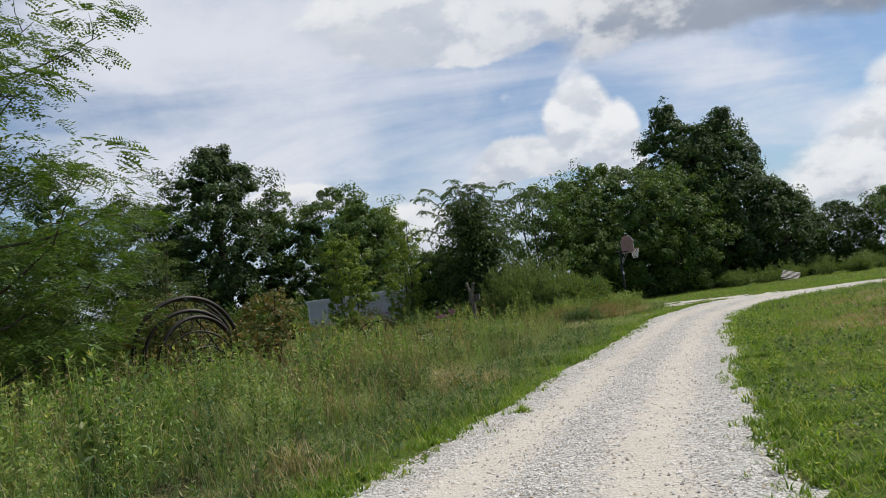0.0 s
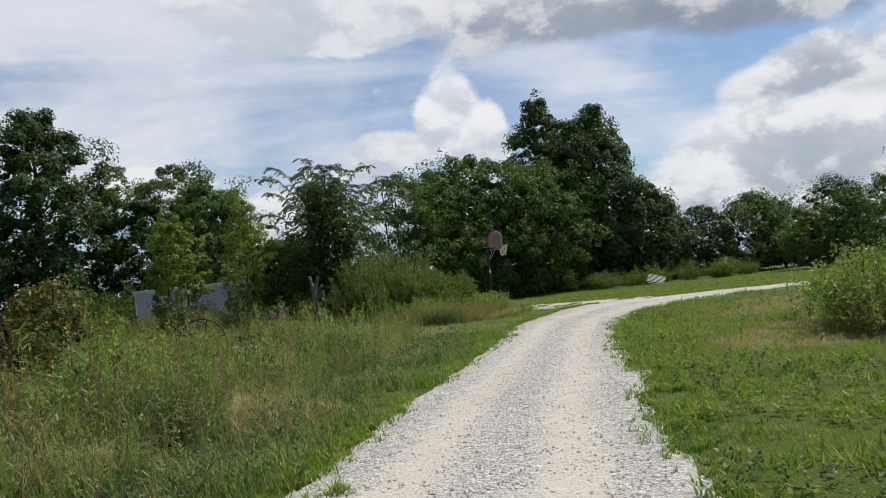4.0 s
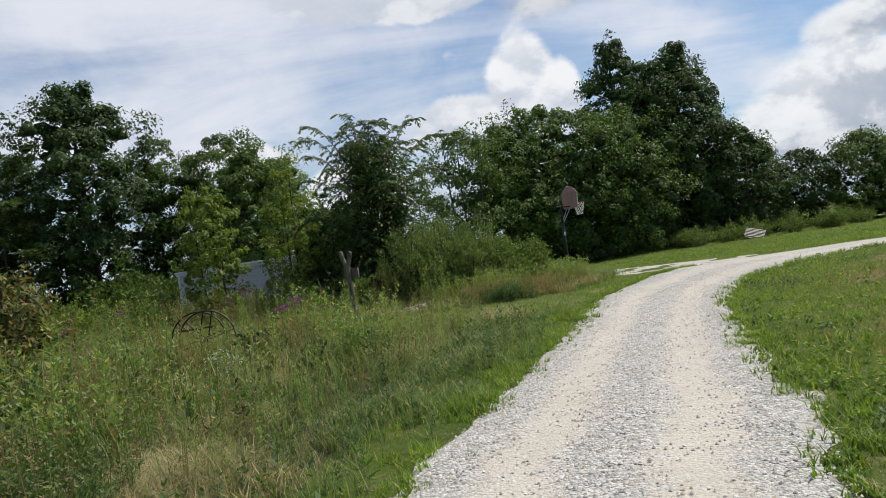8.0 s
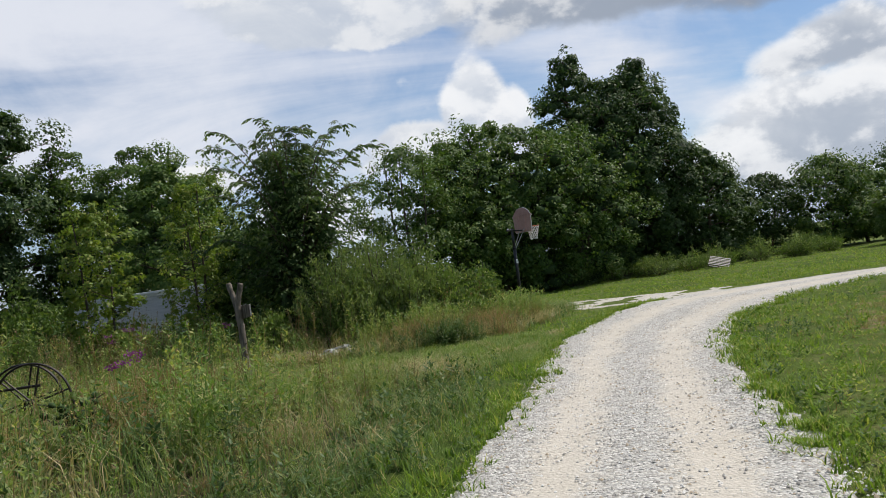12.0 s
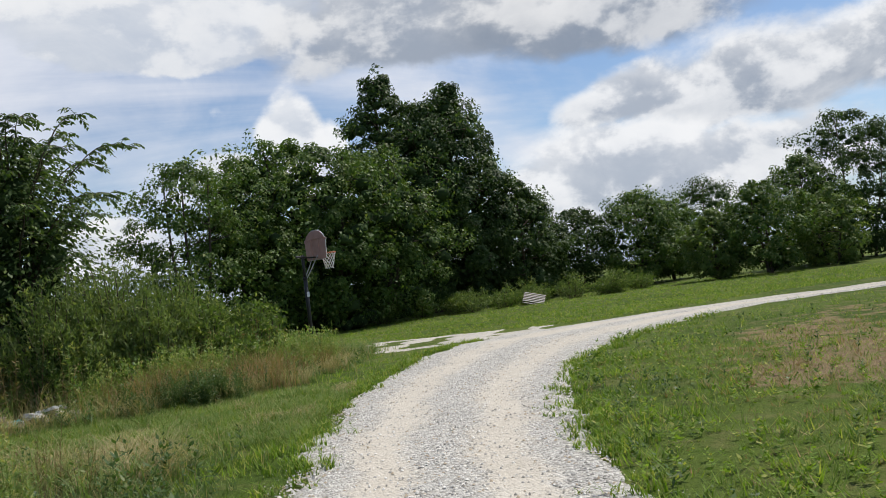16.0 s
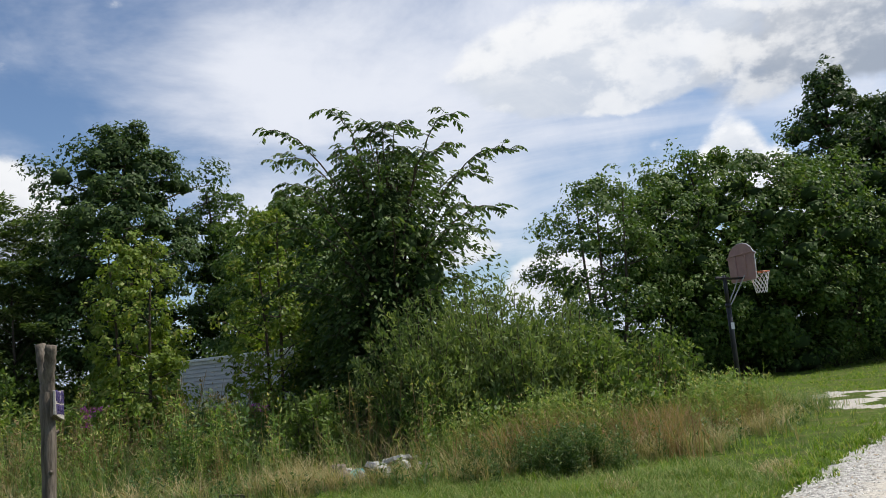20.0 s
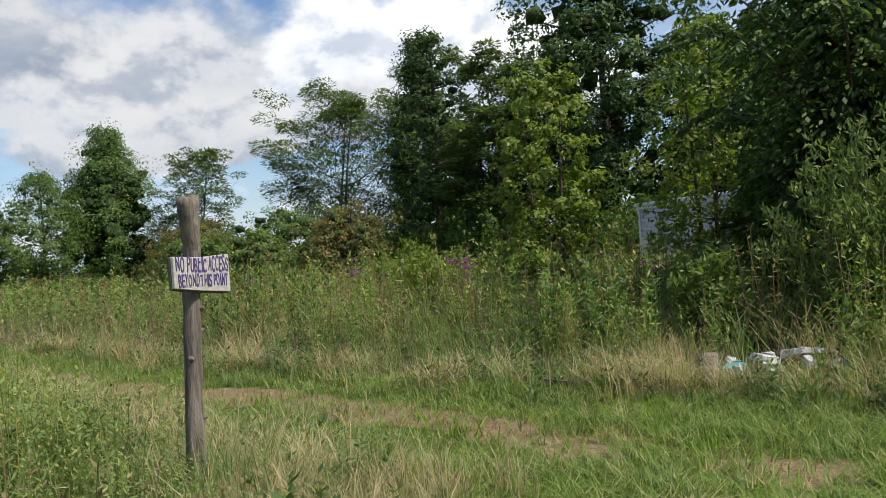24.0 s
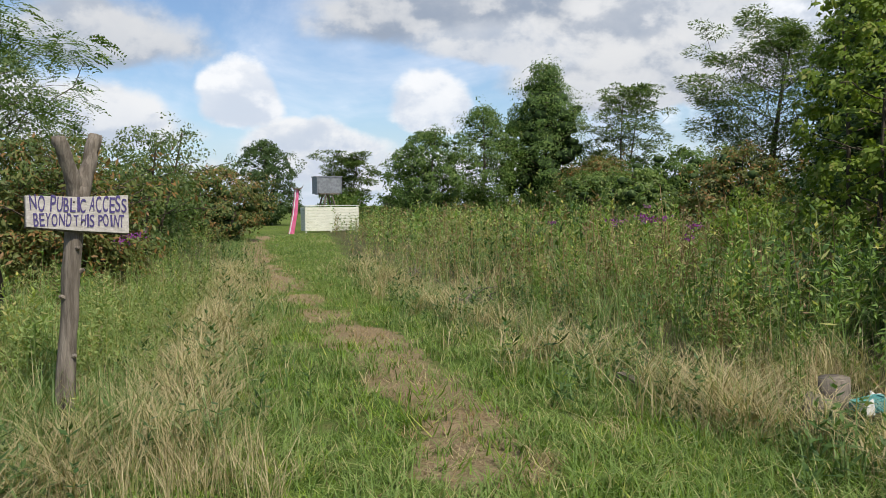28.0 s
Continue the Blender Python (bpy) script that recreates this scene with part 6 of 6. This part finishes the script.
# ---- things ----
def basketball_hoop():
    ob = thing("basketball_hoop", (10.0, 45.0, 0), "pinkish fan backboard and white net on a black steel pole", "basketball hoop", turn=21)
    part("pole", tube(bmesh.new(), [(0, 0, -0.1), (0, 0, 1.6), (0, 0, 2.35)], [0.055, 0.055, 0.055], 12), M_BLACK, ob, "black steel pole", True)
    part("upper_pole", tube(bmesh.new(), [(0, 0, 2.33), (0, 0, 3.02)], [0.044, 0.044], 12), M_BLACK, ob, "", True)
    part("collar", tube(bmesh.new(), [(0, 0, 2.30), (0, 0, 2.38)], [0.066, 0.066], 12), M_BLACK, ob, "", True)
    part("sticker", boxed(0.085, 0.006, 0.15, 0.01, -0.056, 1.88, bevel=0), M_NET, ob, "white paper sticker")
    for s in (-1, 1):
        part("arm", boxed(0.50, 0.025, 0.035, 0.20, s * 0.07, 2.93, 0, 2), M_RUST, ob, "dull steel arm")
        part("brace", tube(bmesh.new(), [(0.03, s * 0.06, 2.34), (0.24, s * 0.09, 2.66), (0.43, s * 0.13, 2.98)], [0.014] * 3, 6), M_STEEL, ob, "bare steel brace")
    part("spring_handle", tube(bmesh.new(), [(-0.22, 0, 2.97), (0.1, 0, 2.95)], [0.035, 0.03], 8), M_BLACK, ob)
    # fan-shaped board: outline in its own plane, then given thickness
    half = [(0.47, 0.0), (0.51, 0.03), (0.535, 0.25), (0.55, 0.54), (0.60, 0.555), (0.60, 0.585), (0.53, 0.60), (0.44, 0.71), (0.30, 0.80), (0.12, 0.85)]
    outline = half + [(-a, b) for a, b in half[::-1]]
    bm = bmesh.new()
    back = bm.faces.new([bm.verts.new((0.46, y, 2.85 + z)) for y, z in outline])
    made = bmesh.ops.extrude_face_region(bm, geom=[back])
    bmesh.ops.translate(bm, verts=[v for v in made["geom"] if isinstance(v, bmesh.types.BMVert)], vec=(0.032, 0, 0))
    bmesh.ops.recalc_face_normals(bm, faces=bm.faces)
    board = part("backboard", bm, M_PINKBOARD, ob, "faded pinkish plastic backboard")
    part("edge_trim", tube(bmesh.new(), [(0.476, y, 2.85 + z) for y, z in outline], 0.012, 6, True), M_WHITE, board, "pale edge")
    part("cross_rib", boxed(0.03, 0.98, 0.03, 0.448, 0, 3.46), M_PINKBOARD, board)
    for s in (-0.2, 0.2):
        part("upright_rib", boxed(0.026, 0.03, 0.52, 0.449, s, 3.18), M_PINKBOARD, board)
    n = 28
    ring = [(0.87 + 0.228 * math.cos(2 * math.pi * i / n), 0.228 * math.sin(2 * math.pi * i / n), 3.03) for i in range(n)]
    rim = part("rim", tube(bmesh.new(), ring, 0.011, 6, True), M_RIM, ob, "orange steel rim", True)
    part("rim_bracket", boxed(0.16, 0.14, 0.05, 0.56, 0, 3.02), M_RIM, rim)
    bm = bmesh.new()
    knots = 12
    for i in range(knots):
        for s in (-1, 1):
            pts = []
            for k in range(7):
                t = k / 6
                a = 2 * math.pi * (i + s * k * 0.5) / knots
                r = 0.222 - 0.105 * t ** 0.8
                pts.append((0.87 + r * math.cos(a), r * math.sin(a), 3.02 - 0.46 * t))
            tube(bm, pts, 0.0065, 4)
    part("net", bm, M_NET, ob, "white cord net")


def text_mesh(word, size, extrude=0.0015):
    cu = bpy.data.curves.new("lettering", "FONT")
    cu.body, cu.size, cu.extrude, cu.offset = word, size, extrude, 0.0012
    tmp = new("lettering", cu)
    me = bpy.data.meshes.new_from_object(tmp.evaluated_get(bpy.context.evaluated_depsgraph_get()))
    bpy.data.objects.remove(tmp)
    return me


def sign_post():
    ob = thing("sign_post", (1.99, 32.17, -0.10), "forked grey tree-trunk post carrying a hand-painted board, in tall grass", "sign post", turn=28)
    rng = np.random.RandomState(3)

    def log(name, points, radii, label=""):
        """A barked stem: an uneven tube with knots and flats."""
        p, k = np.asarray(points, float), np.linspace(0, 1, 15)
        at = np.linspace(0, 1, len(p))
        q = np.stack([np.interp(k, at, p[:, c]) for c in range(3)], 1) + np.c_[rng.normal(0, 0.003, (15, 2)), np.zeros(15)]
        bm = tube(bmesh.new(), [tuple(c) for c in q], list(np.interp(k, at, radii) * (1 + rng.normal(0, 0.035, 15))), 14)
        for v in bm.verts:
            v.co += Vector(rng.normal(0, 0.0022, 3))
        return part(name, bm, M_WOOD, ob, label, True)

    log("post", [(0, -0.115, -0.15), (0.01, -0.088, 0.45), (-0.008, -0.040, 0.95), (0.006, -0.012, 1.35), (0, 0.025, 1.72), (0, 0.050, 1.90)], [0.080, 0.070, 0.064, 0.062, 0.070, 0.066])
    # the two prongs stand a little turned against the board
    for s, top, r in ((-1, 2.245, 0.050), (1, 2.27, 0.052)):
        a = math.radians(22)
        prong = [(-math.sin(a) * s * d, 0.055 + math.cos(a) * s * d, z) for d, z in ((0.006, 1.76), (0.045, 1.93), (0.10, 2.08), (0.160, top))]
        log("fork", prong, [0.056, 0.054, r, r * 0.96])
    for z, y, a in ((0.7, -0.065, 0.4), (1.12, -0.03, -1.2), (1.30, -0.015, 0.9), (0.42, -0.09, -0.3), (1.46, 0.0, 0.1)):
        part("branch_stub", tube(bmesh.new(), [(0.05 * math.cos(a), y + 0.05 * math.sin(a), z), (0.088 * math.cos(a), y + 0.088 * math.sin(a), z + 0.015)], [0.024, 0.012], 7), M_WOOD, ob)

    def plank(name, x0, x1, drop, mat, label):
        """The board is higher at one end than at the other."""
        bm = bmesh.new()
        face = bm.faces.new([bm.verts.new((x0, y, z)) for y, z in ((-0.335, 1.625 - drop), (-0.02, 1.590 - drop), (0.365, 1.560 - drop), (0.365, 1.838), (0.02, 1.826), (-0.335, 1.836))])
        made = bmesh.ops.extrude_face_region(bm, geom=[face])
        bmesh.ops.translate(bm, verts=[v for v in made["geom"] if isinstance(v, bmesh.types.BMVert)], vec=(x1 - x0, 0, 0))
        bmesh.ops.recalc_face_normals(bm, faces=bm.faces)
        bmesh.ops.bevel(bm, geom=bm.edges[:], offset=0.003, segments=1, affect="EDGES")
        return part(name, bm, mat, ob, label)

    board = plank("board", 0.082, 0.104, 0.0, M_BOARD, "weathered whitewashed plank board")
    plank("backing", 0.058, 0.079, 0.012, M_WOOD, "dark bare back edge")
    for y, z in ((-0.02, 1.79), (0.03, 1.65)):
        part("nail", tube(bmesh.new(), [(0.104, y, z), (0.109, y, z)], [0.007, 0.006], 8), M_RUST, board, "rusty nail head")
    # hand-painted letters, each a little off its line
    for words, z, size, width in (("NO PUBLIC ACCESS", 1.726, 0.150, 0.665), ("BEYOND THIS POINT", 1.622, 0.118, 0.625)):
        advance = {"I": 0.55, " ": 0.5, "N": 1.15, "O": 1.15, "B": 0.95}
        steps = [advance.get(ch, 1.0) for ch in words]
        at = 0.02 - width / 2
        for ch, step in zip(words, steps):
            w = width * step / sum(steps)
            if ch != " ":
                me = text_mesh(ch, size * rng.uniform(0.90, 1.12))
                lo, hi = min(v.co.x for v in me.vertices), max(v.co.x for v in me.vertices)
                me.materials.append(M_INK)
                t = new("letter", me)
                t.parent = board
                k = min(1.15, 0.84 * w / max(hi - lo, 0.02))
                t.matrix_basis = (Matrix.Translation((0.1065, at, z - 0.030 * at + rng.uniform(-0.007, 0.007))) @ Euler((radians(90), 0, radians(90))).to_matrix().to_4x4()
                                  @ Matrix.Rotation(radians(-1.5 + rng.uniform(-6, 6)), 4, "Z") @ Matrix.Diagonal((k, 1, 1, 1)))
            at += w


def hoop_arrays(r, thick, wide, n=52):
    """A heavy rounded iron hoop about z."""
    a = np.arange(n) * 2 * np.pi / n
    b = np.arange(8) * 2 * np.pi / 8
    rad = r + thick / 2 * np.cos(b)[None, :]
    v = np.stack([rad * np.cos(a)[:, None], rad * np.sin(a)[:, None], np.broadcast_to(wide / 2 * np.sin(b), (n, 8))], -1).reshape(-1, 3)
    i, j = np.meshgrid(np.arange(n), np.arange(8), indexing="ij")
    f = np.stack([i * 8 + j, (i + 1) % n * 8 + j, (i + 1) % n * 8 + (j + 1) % 8, i * 8 + (j + 1) % 8], -1).reshape(-1, 4)
    return v, f


def iron_wheel(heap, x, y, z, r, turn, tilt, spokes, thick=0.045, wide=0.12, hub=0.075):
    v, f = hoop_arrays(r, thick, wide)
    ob = sheet("wheel", v, f, M_RUST, heap, True)
    ob.matrix_basis = pose(x, y, z, 90 + tilt, 0, turn)
    if spokes:
        part("hub", tube(bmesh.new(), [(0, 0, -0.09), (0, 0, 0.09)], [hub, hub], 12), M_RUST, ob)
    for i in range(spokes):
        a = 2 * math.pi * (i + 0.25) / spokes
        part("spoke", tube(bmesh.new(), [(0.06 * math.cos(a), 0.06 * math.sin(a), 0.02 * (-1) ** i), (r * math.cos(a), r * math.sin(a), 0)], [0.018, 0.015], 6), M_RUST, ob)
    return ob


def wheels():
    heap = thing("scrap_iron_heap", (-6.8, 28.1, 0), "heap of large dark iron wheels half sunk in weeds", "scrap iron", turn=38)
    for x, y, z, r, turn, tilt, sp, th in ((0, 0, 1.10, 1.62, 0, 3, 0, 0.13), (0.06, 0.34, 1.12, 1.60, 4, -2, 12, 0.10), (-0.05, -0.28, 0.98, 1.34, -3, 5, 0, 0.12), (0.12, -0.50, 0.92, 1.18, 5, 2, 10, 0.12),
                                          (0.05, -0.75, 0.62, 1.05, -6, -4, 0, 0.06), (0.20, -0.95, 0.35, 0.85, 8, -6, 0, 0.07), (-0.1, -1.15, 0.12, 0.72, -10, -5, 8, 0.09)):
        iron_wheel(heap, x, y, z, r, turn, tilt, sp, th, 0.17 if th > 0.1 else 0.09)
    part("axle", tube(bmesh.new(), [(-0.03, -0.45, 2.62), (0.0, 0.0, 2.66), (0.04, 0.5, 2.68)], [0.04] * 3, 8), M_RUST, heap)
    part("iron_bar", tube(bmesh.new(), [(-1.7, -1.0, 0.62), (-0.4, -1.02, 0.66), (0.9, -0.95, 0.86)], [0.03] * 3, 8), M_RUST, heap)
    part("iron_bar", tube(bmesh.new(), [(-0.12, -0.4, 2.45), (0.42, -0.42, 1.7), (0.9, -0.4, 0.9)], [0.022] * 3, 8), M_RUST, heap)
    part("iron_bar", tube(bmesh.new(), [(0.35, -0.2, 2.5), (1.2, -0.1, 1.95)], [0.02] * 2, 8), M_RUST, heap)
    rake = thing("hay_rake", (-1.08, 30.1, -0.12), "rusty two-wheeled farm implement standing in weeds", "farm implement", turn=-8)
    for x, y, z in ((0, 0, 0.78), (-0.40, 0.55, 0.76)):
        iron_wheel(rake, x, y, z, 0.62, 0, 0, 6, 0.035, 0.055, 0.05)
    part("axle", tube(bmesh.new(), [(0.0, -0.05, 0.78), (-0.4, 0.6, 0.76)], [0.03] * 2, 8), M_RUST, rake)
    part("crossbar", tube(bmesh.new(), [(-0.75, 0.2, 1.02), (0.1, 0.1, 1.04)], [0.022] * 2, 8), M_RUST, rake)


def trailer():
    """A pale lap-sided trailer: wall laps, roof, corner boards."""
    ob = thing("trailer", (-6.97, 52.75, 0), "pale grey lap-sided trailer half hidden by trees", "trailer", turn=-25.3)
    L, D, H, lap = 7.2, 3.2, 2.42, 0.135
    # dark body behind the boards: the laps' shadow lines are put into its colour
    part("wall", boxed(L, D, H, L / 2, D / 2 + 0.02, H / 2 + 0.05, bevel=0.01), M_TANK, ob, "dark grey wall body that draws the siding's shadow lines")
    for i in range(int(H / lap)):
        bm = bmesh.new()
        z = 0.12 + i * lap
        v = [bm.verts.new(c) for c in ((0.02, -0.06, z), (L - 0.02, -0.06, z), (L - 0.02, -0.032, z + lap - 0.004), (0.02, -0.032, z + lap - 0.004), (0.02, 0.02, z), (L - 0.02, 0.02, z))]
        bm.faces.new((v[0], v[1], v[2], v[3]))
        bm.faces.new((v[1], v[0], v[4], v[5]))
        part("siding_board", bm, M_SIDING, ob)
    part("roof", boxed(L + 0.2, D + 0.3, 0.10, L / 2, D / 2, H + 0.14, 0, 0, 0, 0.02), M_WHITE, ob, "pale flat roof")
    part("fascia", boxed(L + 0.16, 0.035, 0.16, L / 2, -0.075, H + 0.07), M_WHITE, ob, "white fascia board")
    for x in (0.05, L - 0.05):
        part("corner_board", boxed(0.10, 0.045, H, x, -0.05, H / 2 + 0.05), M_WHITE, ob, "white corner board")


def pallet():
    ob = new("pallet")
    ob.empty_display_size = 0.2
    ob.matrix_basis = pose(25.3, 62.4, 0.30, 24, 16, -28)
    tagged(ob, "pale weathered wooden pallet propped against the weeds", "pallet")
    for k in range(6):
        part("slat", boxed(1.15, 0.085, 0.022, 0, -0.48 + k * 0.192, 0.06, bevel=0.003), M_BOARD, ob)
    for x in (-0.53, 0, 0.53):
        part("runner", boxed(0.045, 1.06, 0.10, x, 0, 0, bevel=0.004), M_WOOD, ob, "grey runner")
    for k in (0, 5):
        part("slat", boxed(1.15, 0.085, 0.02, 0, -0.48 + k * 0.192, -0.06, bevel=0.003), M_BOARD, ob)


def slab(name, x, y, z, sx, sy, sz, rot, mat, label, category, seed):
    """A broken flat lump: an uneven many-cornered outline, chipped edges, rough faces."""
    rng = np.random.RandomState(seed)
    bm = bmesh.new()
    n = 9
    a = np.sort(rng.uniform(0, 6.28, n))
    k = rng.uniform(0.7, 1.1, n)
    low = [bm.verts.new((sx / 2 * k[i] * math.cos(a[i]), sy / 2 * k[i] * math.sin(a[i]), -sz / 2 + rng.uniform(-0.01, 0.01))) for i in range(n)]
    face = bm.faces.new(low)
    made = bmesh.ops.extrude_face_region(bm, geom=[face])
    for v in made["geom"]:
        if isinstance(v, bmesh.types.BMVert):
            v.co.z += sz + rng.uniform(-0.03, 0.02)
            v.co.x *= rng.uniform(0.82, 1.0)
            v.co.y *= rng.uniform(0.82, 1.0)
    bmesh.ops.recalc_face_normals(bm, faces=bm.faces)
    bmesh.ops.bevel(bm, geom=bm.edges[:], offset=0.008, segments=1, affect="EDGES")
    ob = part(name, bm, mat)
    ob.matrix_basis = pose(x, y, z, *rot)
    return tagged(ob, label, category, "rubble pile")


def rubble():
    rng = np.random.RandomState(31)
    spots = ((3.75, 38.75, 0.50, 0.34), (3.45, 38.50, 0.40, 0.28), (4.05, 38.9, 0.24, 0.2), (3.35, 38.85, 0.24, 0.2), (3.15, 38.35, 0.34, 0.22), (3.6, 38.3, 0.3, 0.24), (3.9, 38.5, 0.2, 0.18),
             (3.55, 38.95, 0.3, 0.22), (4.2, 38.65, 0.22, 0.16), (3.3, 38.15, 0.18, 0.14), (3.7, 38.1, 0.16, 0.12), (2.95, 38.75, 0.22, 0.18))
    for i, (x, y, sx, sy) in enumerate(spots):
        h = rng.uniform(0.07, 0.13)
        slab("rubble_block", x, y - 0.42, 0.10 + 0.15 * math.exp(-((x - 3.65) ** 2 + (y - 38.7) ** 2) / 0.12) + h * 0.3, sx, sy, h, (rng.uniform(-16, 16), rng.uniform(-16, 16), rng.uniform(0, 180)), M_RUBBLE,
             "broken chalky white slab in dry grass" if sx > 0.25 else "small broken white block in dry grass", "rubble", 300 + i)
    slab("plank", 3.8, 38.68, 0.24, 0.5, 0.13, 0.04, (6, 0, -8), M_BOARD, "weathered plank on the rubble pile", "plank", 330)
    slab("tarp", 3.12, 37.86, 0.12, 0.36, 0.24, 0.09, (6, -10, 30), M_TURQ, "crumpled turquoise plastic in the rubble", "tarp", 331)
    for x, y, r, h, tl in ((2.92, 37.75, 0.12, 0.30, 8), (3.05, 37.45, 0.12, 0.20, -20)):
        ob = part("log_stump", tube(bmesh.new(), [(0, 0, -0.08), (0.01, 0, h * 0.5), (0, 0.01, h)], [r * 1.1, r, r * 0.97], 14), M_WOOD, None, "", True)
        ob.matrix_basis = pose(x, y, 0, tl, 6, 0)
        tagged(ob, "grey weathered log stump standing in dry grass", "stump", "rubble pile")
    ob = part("plank", boxed(0.42, 0.085, 0.05, 0, 0, 0), M_WOOD)
    ob.matrix_basis = pose(1.75, 36.66, 0.10, 0, 5, 12)
    tagged(ob, "weathered grey piece of timber lying in straw", "plank")
    rng = np.random.RandomState(12)
    for x, y in ((-3.85, 36.8), (-9.0, 36.9)):
        ob = thing("brush_pile", (x, y, 0), "low heap of dead grey-brown twigs at the track's edge", "brush pile", "brush piles")
        for k in range(26):
            a, l = rng.uniform(0, 6.28), rng.uniform(0.15, 0.42)
            p = np.array([0, 0, rng.uniform(0.02, 0.26)]) + np.r_[rng.normal(0, 0.17, 2), 0]
            e = p + np.array([math.cos(a) * l, math.sin(a) * l, rng.uniform(-0.05, 0.2)])
            part("twig", tube(bmesh.new(), [tuple(p), tuple((p + e) / 2 + rng.normal(0, 0.03, 3)), tuple(e)], [0.010, 0.008, 0.004], 5), M_WOOD, ob)


def far_corner():
    """The pink post, the slatted wall and the tank on its trestle at the end of the mown track."""
    post = thing("pink_post", (-42.6, 37.35, 0), "leaning bright pink post with pale trim beside the track", "post", turn=10)
    part("shaft", tube(bmesh.new(), [(0, -0.25, -0.1), (0, 0.0, 1.2), (0, 0.16, 2.62)], [0.17, 0.16, 0.13], 4), M_HOTPINK, post)
    part("trim", tube(bmesh.new(), [(0.13, -0.38, 0.0), (0.13, -0.12, 1.2), (0.12, 0.06, 2.6)], [0.03] * 3, 6), M_WHITE, post, "pale trim")
    part("cap", boxed(0.5, 0.42, 0.06, 0, 0.18, 2.66), M_WOOD, post)
    for s in (-1, 1):
        part("horn", tube(bmesh.new(), [(0, 0.18 + s * 0.1, 2.68), (0, 0.18 + s * 0.3, 2.75), (0, 0.18 + s * 0.36, 2.9)], [0.025, 0.02, 0.012], 6), M_WOOD, post)
    wall = thing("slatted_wall", (-43.7, 38.05, 0), "low cream-painted slatted box wall in tall grass", "wall", turn=94)
    for k in range(8):
        part("slat", boxed(3.3, 0.03, 0.165, 1.65, -0.02, 0.22 + k * 0.18, 0, 0, 0.3 * math.sin(k * 3)), M_CREAM, wall)
        part("side_slat", boxed(0.03, 1.6, 0.165, 0.0, 0.82, 0.22 + k * 0.18), M_CREAM, wall)
    for x in (0.06, 1.6, 3.2):
        part("upright", boxed(0.09, 0.09, 1.7, x, 0.05, 0.8), M_CREAM, wall)
    part("top_rail", boxed(3.4, 0.12, 0.04, 1.65, 0.02, 1.66), M_CREAM, wall)
    tank = thing("water_tank", (-46.6, 39.75, 0), "dull grey box tank on a wooden trestle", "tank", turn=100)
    part("body", boxed(1.5, 1.1, 1.0, 0, 0, 2.95, bevel=0.03), M_TANK, tank)
    part("lid", boxed(1.76, 1.16, 0.06, 0, 0, 3.5, bevel=0.01), M_TANK, tank)
    for x in (-0.8, 0.0, 0.8):
        part("band", boxed(0.05, 1.14, 1.08, x, 0, 2.95), M_TANK, tank)
    for sx in (-1, 1):
        for sy in (-1, 1):
            part("leg", tube(bmesh.new(), [(sx * 0.85, sy * 0.6, -0.1), (sx * 0.15, sy * 0.42, 2.44)], [0.06, 0.055], 6), M_WOOD, tank)
    part("platform", boxed(1.3, 1.1, 0.07, 0, 0, 2.41), M_WOOD, tank)


basketball_hoop()
sign_post()
wheels()
trailer()
pallet()
rubble()
far_corner()
